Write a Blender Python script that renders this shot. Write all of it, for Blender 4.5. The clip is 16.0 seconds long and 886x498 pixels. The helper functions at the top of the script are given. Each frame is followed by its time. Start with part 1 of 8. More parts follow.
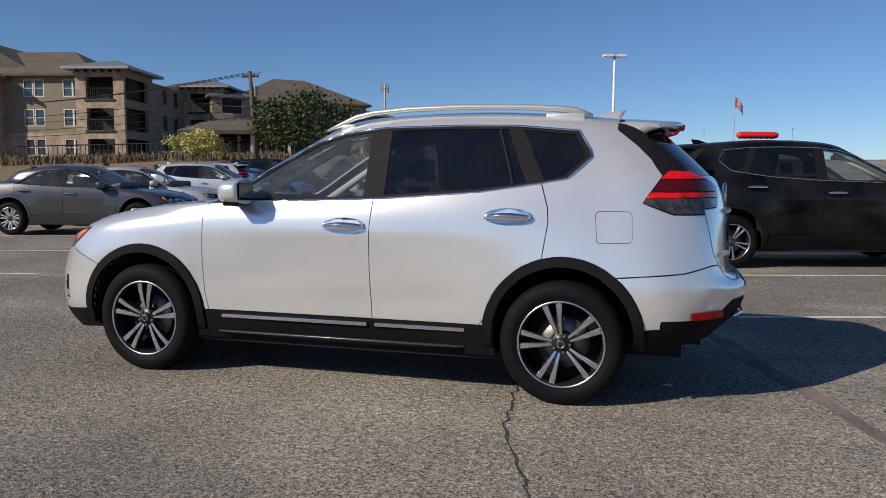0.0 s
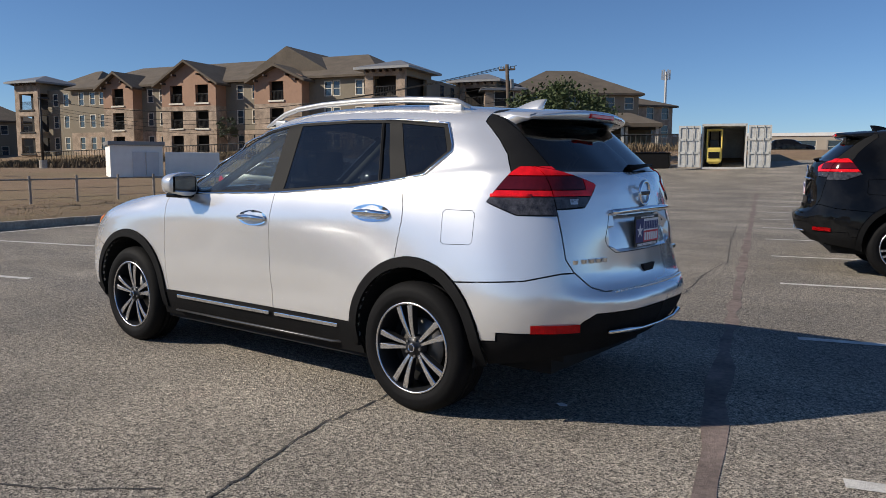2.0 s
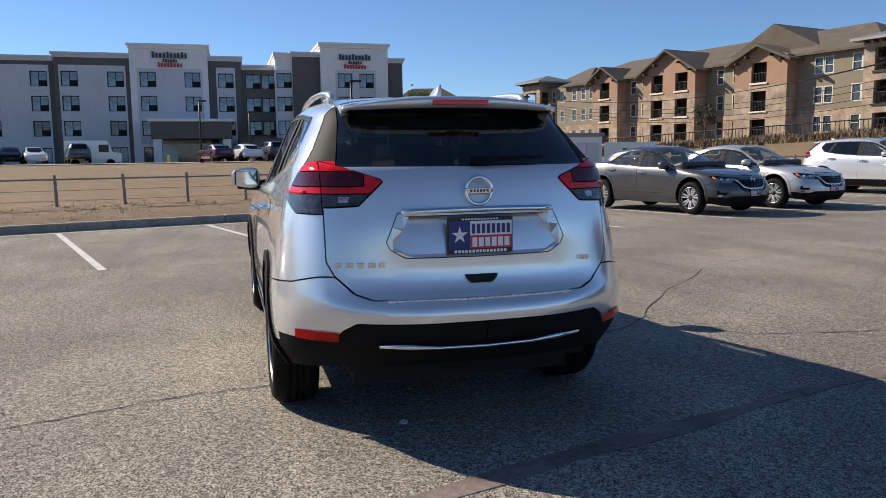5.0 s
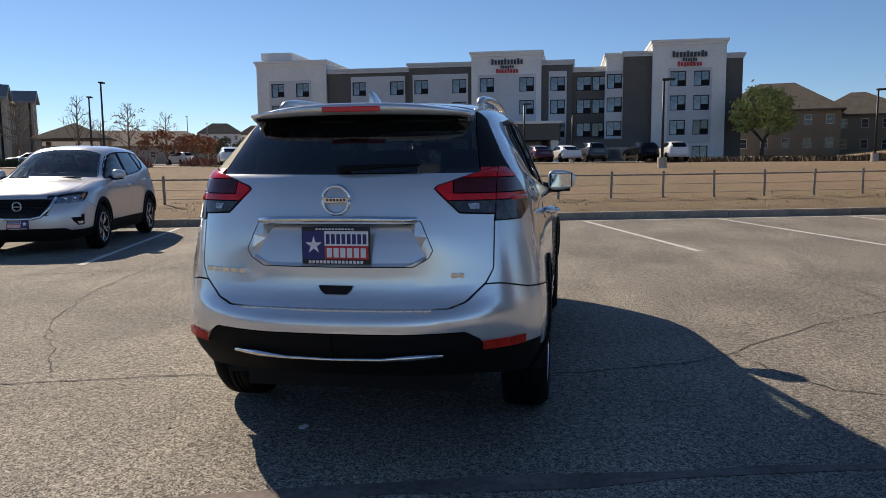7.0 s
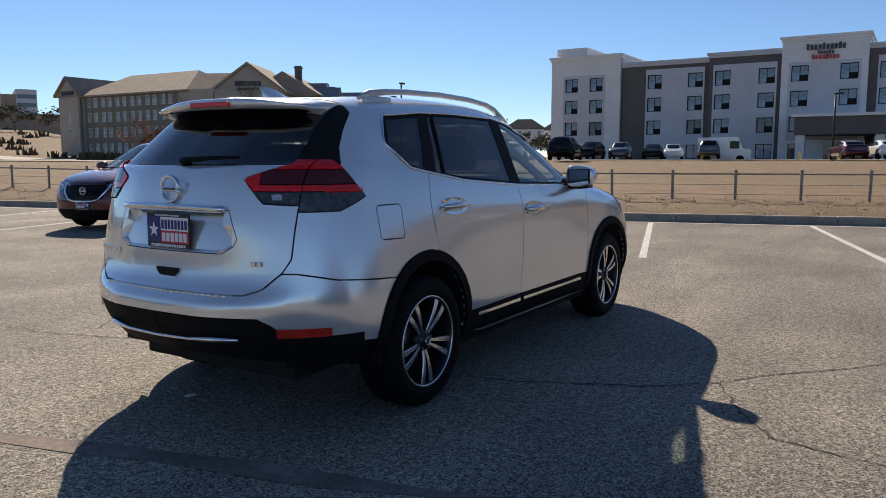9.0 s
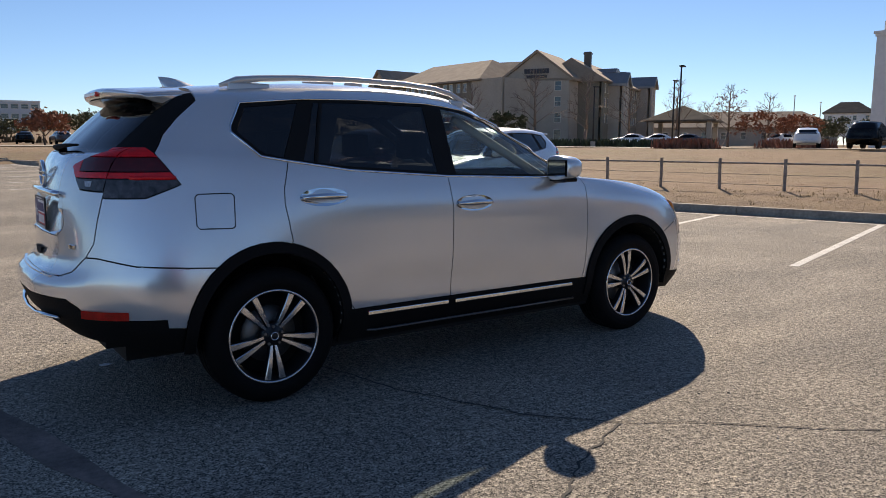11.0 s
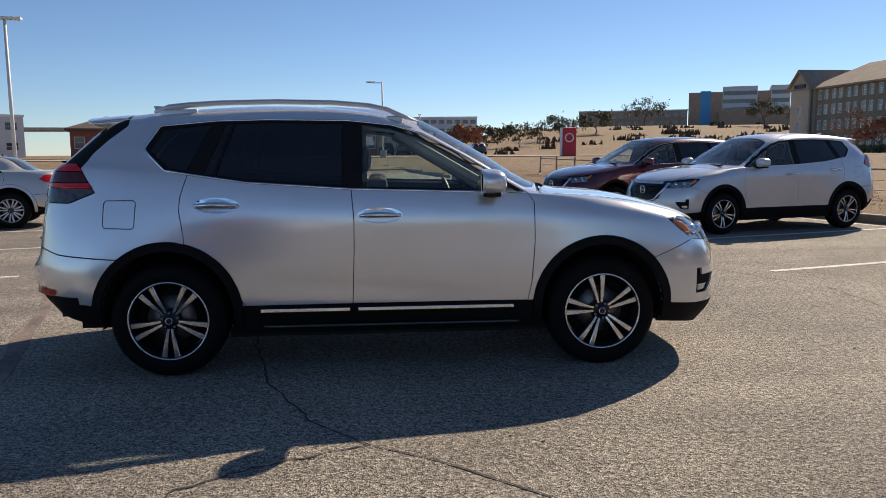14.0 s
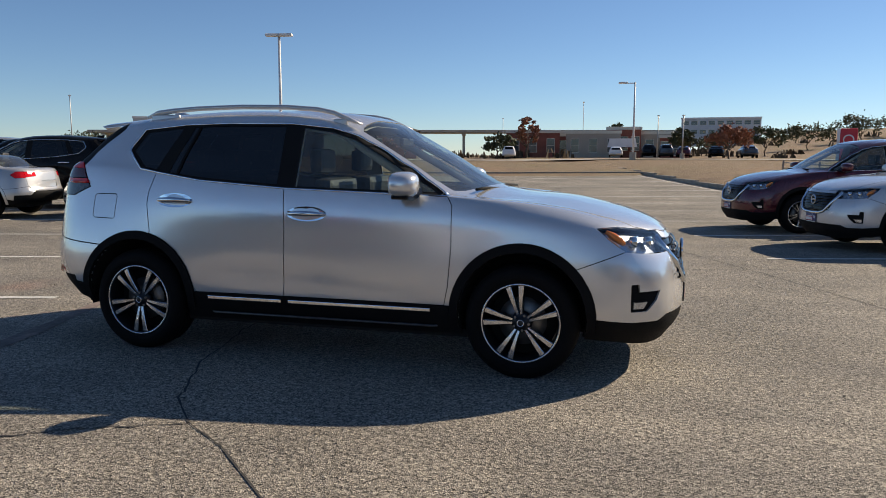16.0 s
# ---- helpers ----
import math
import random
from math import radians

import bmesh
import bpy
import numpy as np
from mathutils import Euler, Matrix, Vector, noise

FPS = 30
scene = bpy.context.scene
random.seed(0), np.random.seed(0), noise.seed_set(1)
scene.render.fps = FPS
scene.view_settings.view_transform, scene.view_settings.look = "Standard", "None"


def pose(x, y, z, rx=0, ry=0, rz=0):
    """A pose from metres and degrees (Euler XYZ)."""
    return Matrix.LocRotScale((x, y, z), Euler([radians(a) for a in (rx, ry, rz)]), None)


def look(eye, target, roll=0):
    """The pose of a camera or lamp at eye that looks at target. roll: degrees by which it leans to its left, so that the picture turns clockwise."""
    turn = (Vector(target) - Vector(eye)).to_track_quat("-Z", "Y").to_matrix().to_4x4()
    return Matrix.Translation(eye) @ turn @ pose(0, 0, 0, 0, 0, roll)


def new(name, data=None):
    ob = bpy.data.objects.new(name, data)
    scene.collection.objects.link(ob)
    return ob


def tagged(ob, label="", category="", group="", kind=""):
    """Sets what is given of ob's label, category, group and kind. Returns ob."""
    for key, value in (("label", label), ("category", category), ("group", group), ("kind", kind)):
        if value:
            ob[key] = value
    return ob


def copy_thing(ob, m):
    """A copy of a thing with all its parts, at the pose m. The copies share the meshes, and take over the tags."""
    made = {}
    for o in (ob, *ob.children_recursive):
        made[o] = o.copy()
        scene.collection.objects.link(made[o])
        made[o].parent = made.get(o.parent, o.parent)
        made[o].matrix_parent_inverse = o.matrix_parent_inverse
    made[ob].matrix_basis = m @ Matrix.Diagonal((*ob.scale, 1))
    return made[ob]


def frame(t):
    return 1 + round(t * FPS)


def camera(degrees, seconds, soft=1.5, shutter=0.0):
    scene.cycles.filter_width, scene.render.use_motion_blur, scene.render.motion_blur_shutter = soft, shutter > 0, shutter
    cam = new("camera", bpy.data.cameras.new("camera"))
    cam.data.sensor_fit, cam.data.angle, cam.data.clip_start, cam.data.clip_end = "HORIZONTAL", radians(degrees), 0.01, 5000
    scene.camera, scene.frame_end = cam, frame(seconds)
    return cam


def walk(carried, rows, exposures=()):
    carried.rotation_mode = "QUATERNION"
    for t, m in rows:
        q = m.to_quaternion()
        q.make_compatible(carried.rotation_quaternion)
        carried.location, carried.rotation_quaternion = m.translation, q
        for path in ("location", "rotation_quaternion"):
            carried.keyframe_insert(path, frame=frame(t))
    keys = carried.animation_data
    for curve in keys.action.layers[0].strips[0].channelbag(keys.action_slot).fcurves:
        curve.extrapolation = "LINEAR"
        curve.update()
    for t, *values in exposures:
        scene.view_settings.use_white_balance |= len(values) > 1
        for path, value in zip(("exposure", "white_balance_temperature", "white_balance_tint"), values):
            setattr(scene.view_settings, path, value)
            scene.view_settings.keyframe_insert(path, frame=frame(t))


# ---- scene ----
cam = camera(60.7, 16.0, soft=0.5)
PATH = [
    (0, (1.866, -5.043, 1.269), (1.315, -3.13, 1.08), 0.2),
    (0.5, (2.422, -4.868, 1.288), (1.711, -3.009, 1.091), 0.1),
    (1, (2.978, -4.635, 1.296), (2.097, -2.851, 1.097), 0.1),
    (1.5, (3.425, -4.313, 1.312), (2.379, -2.621, 1.104), -0.0),
    (2, (3.871, -3.922, 1.305), (2.664, -2.342, 1.088), 0.3),
    (2.5, (4.242, -3.499, 1.308), (2.879, -2.054, 1.08), 0.4),
    (3, (4.598, -3.065, 1.308), (3.088, -1.774, 1.073), 0.5),
    (3.2, (4.705, -2.877, 1.299), (3.14, -1.655, 1.059), 0.5),
    (3.725, (5.027, -2.394, 1.3), (3.324, -1.348, 1.054), 0.18),
    (4.25, (5.288, -1.882, 1.311), (3.476, -1.028, 1.064), -0.15),
    (4.775, (5.472, -1.347, 1.322), (3.58, -0.702, 1.077), -0.48),
    (5.3, (5.562, -0.795, 1.325), (3.621, -0.377, 1.084), -0.8),
    (5.5, (5.595, -0.587, 1.318), (3.637, -0.254, 1.08), -0.7),
    (6, (5.612, -0.05, 1.319), (3.628, 0.054, 1.084), -0.9),
    (6.5, (5.55, 0.5, 1.326), (3.567, 0.38, 1.091), -0.6),
    (7, (5.47, 1.02, 1.337), (3.511, 0.691, 1.105), -0.5),
    (7.5, (5.367, 1.553, 1.332), (3.451, 1.027, 1.103), -0.4),
    (8, (5.158, 2.059, 1.335), (3.306, 1.341, 1.103), -0.4),
    (8.2, (5.066, 2.261, 1.325), (3.243, 1.474, 1.093), -0.3),
    (8.725, (4.797, 2.803, 1.319), (3.058, 1.826, 1.082), -0.15),
    (9.25, (4.449, 3.331, 1.314), (2.818, 2.179, 1.066), 0.0),
    (9.775, (4.028, 3.791, 1.312), (2.526, 2.482, 1.054), 0.15),
    (10.3, (3.542, 4.13, 1.317), (2.186, 2.685, 1.05), 0.3),
    (10.5, (3.353, 4.248, 1.324), (2.054, 2.752, 1.054), 0.2),
    (11, (2.855, 4.478, 1.33), (1.702, 2.867, 1.054), 0.2),
    (11.5, (2.367, 4.669, 1.327), (1.366, 2.961, 1.047), 0.1),
    (12, (1.904, 4.826, 1.333), (1.066, 3.032, 1.05), -0.1),
    (12.5, (1.504, 5.01, 1.317), (0.828, 3.146, 1.057), -0.2),
    (13, (1.043, 5.232, 1.346), (0.54, 3.314, 1.084), -0.0),
    (13.5, (0.569, 5.426, 1.375), (0.235, 3.472, 1.114), -0.1),
    (14, (0.047, 5.557, 1.358), (-0.114, 3.58, 1.106), -0.4),
    (14.5, (-0.525, 5.635, 1.366), (-0.51, 3.651, 1.117), -0.3),
    (15, (-1.084, 5.645, 1.366), (-0.888, 3.67, 1.115), -0.3),
    (15.5, (-1.591, 5.526, 1.37), (-1.223, 3.576, 1.12), -0.1),
    (16, (-2.122, 5.351, 1.358), (-1.583, 3.441, 1.112), 0.1),
]
walk(cam, [(t, look(eye, target, roll)) for t, eye, target, roll in PATH],
     exposures=[(0, -0.14, 6500, 10), (1.5, -0.06, 6500, 10), (3, 0.04, 6500, 10), (5.5, 0.42, 6800, 10), (6, 0.42, 6850, 10), (7, 0.16, 7150, 11), (8, 0.18, 7050, 11), (11, 0.28, 7350, 14), (14.5, 0.25, 7400, 12), (16, 0.18, 7350, 10)])

# ---- light ----
SUN_ELEV, SUN_AZ = radians(32.5), radians(227.0)
world = bpy.data.worlds.new("sky")
scene.world = world
world.use_nodes = True
wn = world.node_tree.nodes
sky = wn.new("ShaderNodeTexSky")
sky.sky_type, sky.sun_disc = "NISHITA", False
sky.sun_elevation, sky.sun_rotation = SUN_ELEV, radians(90) - SUN_AZ
sky.altitude, sky.air_density, sky.dust_density, sky.ozone_density = 1500, 0.93, 0.15, 7.2
wn["Background"].inputs["Strength"].default_value = 0.1
world.node_tree.links.new(sky.outputs[0], wn["Background"].inputs[0])
sun = new("sun", bpy.data.lights.new("sun", "SUN"))
sun.data.energy, sun.data.angle, sun.data.color = 5.1, radians(0.53), (1.0, 0.91, 0.78)
sun_dir = Vector((math.cos(SUN_AZ) * math.cos(SUN_ELEV), math.sin(SUN_AZ) * math.cos(SUN_ELEV), math.sin(SUN_ELEV)))
sun.matrix_world = look(sun_dir * 60, (0, 0, 0))
scene.view_settings.exposure = 0.0

# ---- materials ----


def mat(name, color, rough=0.6, metal=0.0, vary=0.0, scale=4.0, bump=0.0, bscale=40.0, coat=0.0, rand=0.0, spec=0.5):
    """A principled material with colour variation at two scales, relief and piece-to-piece change."""
    m = bpy.data.materials.new(name)
    m.use_nodes = True
    nt = m.node_tree
    b = nt.nodes["Principled BSDF"]
    b.inputs["Base Color"].default_value = (*color, 1)
    b.inputs["Roughness"].default_value = rough
    b.inputs["Metallic"].default_value = metal
    b.inputs["Coat Weight"].default_value = coat
    b.inputs["Coat Roughness"].default_value = 0.04
    b.inputs["Specular IOR Level"].default_value = spec
    tc = nt.nodes.new("ShaderNodeTexCoord")
    if vary > 0 or rand > 0:
        val = None
        for s, w in ((scale, vary), (scale * 9, vary * 0.7)):
            n = nt.nodes.new("ShaderNodeTexNoise")
            n.inputs["Scale"].default_value, n.inputs["Detail"].default_value = s, 5
            nt.links.new(tc.outputs["Object"], n.inputs["Vector"])
            mr = nt.nodes.new("ShaderNodeMapRange")
            mr.inputs[1].default_value, mr.inputs[2].default_value = 0.3, 0.7
            mr.inputs[3].default_value, mr.inputs[4].default_value = 1 - w, 1 + w
            nt.links.new(n.outputs[0], mr.inputs[0])
            if val is None:
                val = mr.outputs[0]
            else:
                mul = nt.nodes.new("ShaderNodeMath")
                mul.operation = "MULTIPLY"
                nt.links.new(val, mul.inputs[0])
                nt.links.new(mr.outputs[0], mul.inputs[1])
                val = mul.outputs[0]
        if rand > 0:
            oi = nt.nodes.new("ShaderNodeObjectInfo")
            mr = nt.nodes.new("ShaderNodeMapRange")
            mr.inputs[3].default_value, mr.inputs[4].default_value = 1 - rand, 1 + rand
            nt.links.new(oi.outputs["Random"], mr.inputs[0])
            mul = nt.nodes.new("ShaderNodeMath")
            mul.operation = "MULTIPLY"
            nt.links.new(val, mul.inputs[0])
            nt.links.new(mr.outputs[0], mul.inputs[1])
            val = mul.outputs[0]
        hsv = nt.nodes.new("ShaderNodeHueSaturation")
        hsv.inputs["Color"].default_value = (*color, 1)
        nt.links.new(val, hsv.inputs["Value"])
        nt.links.new(hsv.outputs[0], b.inputs["Base Color"])
    if bump > 0:
        n = nt.nodes.new("ShaderNodeTexNoise")
        n.inputs["Scale"].default_value, n.inputs["Detail"].default_value = bscale, 6
        nt.links.new(tc.outputs["Object"], n.inputs["Vector"])
        bp = nt.nodes.new("ShaderNodeBump")
        bp.inputs["Strength"].default_value, bp.inputs["Distance"].default_value = bump, 0.02
        nt.links.new(n.outputs[0], bp.inputs["Height"])
        nt.links.new(bp.outputs[0], b.inputs["Normal"])
    return m


def mix_color(nt, fac, a, b):
    mx = nt.nodes.new("ShaderNodeMix")
    mx.data_type = "RGBA"
    for sock, v in ((mx.inputs[0], fac), (mx.inputs[6], a), (mx.inputs[7], b)):
        if isinstance(v, (int, float)):
            sock.default_value = v
        elif isinstance(v, tuple):
            sock.default_value = (*v, 1)
        else:
            nt.links.new(v, sock)
    return mx.outputs[2]


def noise_fac(nt, tc, scale, lo, hi, detail=4, stretch=None):
    n = nt.nodes.new("ShaderNodeTexNoise")
    n.inputs["Scale"].default_value, n.inputs["Detail"].default_value = scale, detail
    src = tc.outputs["Object"]
    if stretch:
        mp = nt.nodes.new("ShaderNodeMapping")
        mp.inputs["Scale"].default_value = stretch
        mp.inputs["Rotation"].default_value = (0, 0, radians(-15.9))
        nt.links.new(src, mp.inputs["Vector"])
        src = mp.outputs[0]
    nt.links.new(src, n.inputs["Vector"])
    mr = nt.nodes.new("ShaderNodeMapRange")
    mr.inputs[1].default_value, mr.inputs[2].default_value = lo, hi
    nt.links.new(n.outputs[0], mr.inputs[0])
    return mr.outputs[0]


def asphalt_material():
    """Old asphalt with pale worn aggregate, dark binder patches and a few rusty stains."""
    m = bpy.data.materials.new("worn_asphalt")
    m.use_nodes = True
    nt = m.node_tree
    b = nt.nodes["Principled BSDF"]
    b.inputs["Roughness"].default_value = 0.88
    tc = nt.nodes.new("ShaderNodeTexCoord")
    patches = mix_color(nt, noise_fac(nt, tc, 0.5, 0.36, 0.64, 7), (0.19, 0.168, 0.138), (0.325, 0.285, 0.23))
    streak = mix_color(nt, noise_fac(nt, tc, 0.9, 0.42, 0.72, 4, (0.25, 1.6, 1.0)), patches, (0.185, 0.166, 0.142))
    stains = mix_color(nt, noise_fac(nt, tc, 0.33, 0.66, 0.8, 6), streak, (0.3, 0.19, 0.15))
    vo = nt.nodes.new("ShaderNodeTexVoronoi")
    vo.inputs["Scale"].default_value = 150
    nt.links.new(tc.outputs["Object"], vo.inputs["Vector"])
    sep = nt.nodes.new("ShaderNodeSeparateColor")
    nt.links.new(vo.outputs["Color"], sep.inputs[0])
    mr = nt.nodes.new("ShaderNodeMapRange")
    mr.inputs[3].default_value, mr.inputs[4].default_value = 0.05, 1.95
    nt.links.new(sep.outputs[0], mr.inputs[0])
    fine = noise_fac(nt, tc, 30, 0.36, 0.64, 4)
    mr2 = nt.nodes.new("ShaderNodeMapRange")
    mr2.inputs[3].default_value, mr2.inputs[4].default_value = 0.7, 1.26
    nt.links.new(fine, mr2.inputs[0])
    mul = nt.nodes.new("ShaderNodeMath")
    mul.operation = "MULTIPLY"
    nt.links.new(mr.outputs[0], mul.inputs[0])
    nt.links.new(mr2.outputs[0], mul.inputs[1])
    hsv = nt.nodes.new("ShaderNodeHueSaturation")
    nt.links.new(stains, hsv.inputs["Color"])
    nt.links.new(mul.outputs[0], hsv.inputs["Value"])
    nt.links.new(hsv.outputs[0], b.inputs["Base Color"])
    bp = nt.nodes.new("ShaderNodeBump")
    bp.inputs["Strength"].default_value, bp.inputs["Distance"].default_value = 0.75, 0.006
    add = nt.nodes.new("ShaderNodeMath")
    nt.links.new(vo.outputs["Distance"], add.inputs[0])
    nt.links.new(fine, add.inputs[1])
    nt.links.new(add.outputs[0], bp.inputs["Height"])
    nt.links.new(bp.outputs[0], b.inputs["Normal"])
    return m


def grass_material():
    m = bpy.data.materials.new("dry_grass")
    m.use_nodes = True
    nt = m.node_tree
    b = nt.nodes["Principled BSDF"]
    b.inputs["Roughness"].default_value = 0.95
    tc = nt.nodes.new("ShaderNodeTexCoord")
    big = mix_color(nt, noise_fac(nt, tc, 0.09, 0.38, 0.66, 5), (0.255, 0.165, 0.095), (0.17, 0.15, 0.065))
    mid = mix_color(nt, noise_fac(nt, tc, 1.3, 0.42, 0.7, 6), big, (0.14, 0.085, 0.05))
    fine = mix_color(nt, noise_fac(nt, tc, 24, 0.35, 0.7, 4), mid, (0.31, 0.21, 0.125))
    nt.links.new(fine, b.inputs["Base Color"])
    n = nt.nodes.new("ShaderNodeTexNoise")
    n.inputs["Scale"].default_value, n.inputs["Detail"].default_value = 18, 8
    nt.links.new(tc.outputs["Object"], n.inputs["Vector"])
    bp = nt.nodes.new("ShaderNodeBump")
    bp.inputs["Strength"].default_value, bp.inputs["Distance"].default_value = 1.0, 0.08
    nt.links.new(n.outputs[0], bp.inputs["Height"])
    nt.links.new(bp.outputs[0], b.inputs["Normal"])
    return m


def glass_material(name, tint, rough=0.0, film=0.0):
    """Tinted car or window glass that shows what lies behind it and mirrors the sky."""
    m = bpy.data.materials.new(name)
    m.use_nodes = True
    nt = m.node_tree
    nt.nodes.remove(nt.nodes["Principled BSDF"])
    out = nt.nodes["Material Output"]
    tr = nt.nodes.new("ShaderNodeBsdfTransparent")
    tr.inputs[0].default_value = (*tint, 1)
    gl = nt.nodes.new("ShaderNodeBsdfGlossy")
    gl.inputs["Roughness"].default_value = rough
    lw = nt.nodes.new("ShaderNodeLayerWeight")
    lw.inputs[0].default_value = 0.5
    pw = nt.nodes.new("ShaderNodeMath")
    pw.operation = "POWER"
    pw.inputs[1].default_value = 4.0
    nt.links.new(lw.outputs["Facing"], pw.inputs[0])
    fr = nt.nodes.new("ShaderNodeMapRange")
    fr.inputs[3].default_value, fr.inputs[4].default_value = 0.07, 1.0
    nt.links.new(pw.outputs[0], fr.inputs[0])
    mx = nt.nodes.new("ShaderNodeMixShader")
    nt.links.new(fr.outputs[0], mx.inputs[0])
    nt.links.new(tr.outputs[0], mx.inputs[1])
    nt.links.new(gl.outputs[0], mx.inputs[2])
    if film > 0:
        df = nt.nodes.new("ShaderNodeBsdfDiffuse")
        df.inputs[0].default_value = (0.7, 0.74, 0.74, 1)
        tcf = nt.nodes.new("ShaderNodeTexCoord")
        smear = nt.nodes.new("ShaderNodeMapRange")
        smear.inputs[3].default_value, smear.inputs[4].default_value = film * 0.6, film * 1.5
        nt.links.new(noise_fac(nt, tcf, 5.0, 0.35, 0.7, 5), smear.inputs[0])
        m2 = nt.nodes.new("ShaderNodeMixShader")
        nt.links.new(smear.outputs[0], m2.inputs[0])
        nt.links.new(mx.outputs[0], m2.inputs[1])
        nt.links.new(df.outputs[0], m2.inputs[2])
        mx = m2
    nt.links.new(mx.outputs[0], out.inputs[0])
    return m


def paint_material(name, color, metal=0.0, rough=0.3, spec=0.5, coat=1.0):
    """Car paint with a clear coat and fine flakes."""
    m = mat(name, color, rough, metal, coat=coat, spec=spec)
    nt = m.node_tree
    b = nt.nodes["Principled BSDF"]
    tc = nt.nodes.new("ShaderNodeTexCoord")
    n = nt.nodes.new("ShaderNodeTexNoise")
    n.inputs["Scale"].default_value, n.inputs["Detail"].default_value = 900, 2
    nt.links.new(tc.outputs["Object"], n.inputs["Vector"])
    mr = nt.nodes.new("ShaderNodeMapRange")
    mr.inputs[3].default_value, mr.inputs[4].default_value = rough - 0.08, rough + 0.12
    nt.links.new(n.outputs[0], mr.inputs[0])
    nt.links.new(mr.outputs[0], b.inputs["Roughness"])
    dust = mix_color(nt, noise_fac(nt, tc, 2.5, 0.4, 0.9, 6), color, tuple(0.9 * c + 0.02 for c in color))
    nt.links.new(dust, b.inputs["Base Color"])
    return m


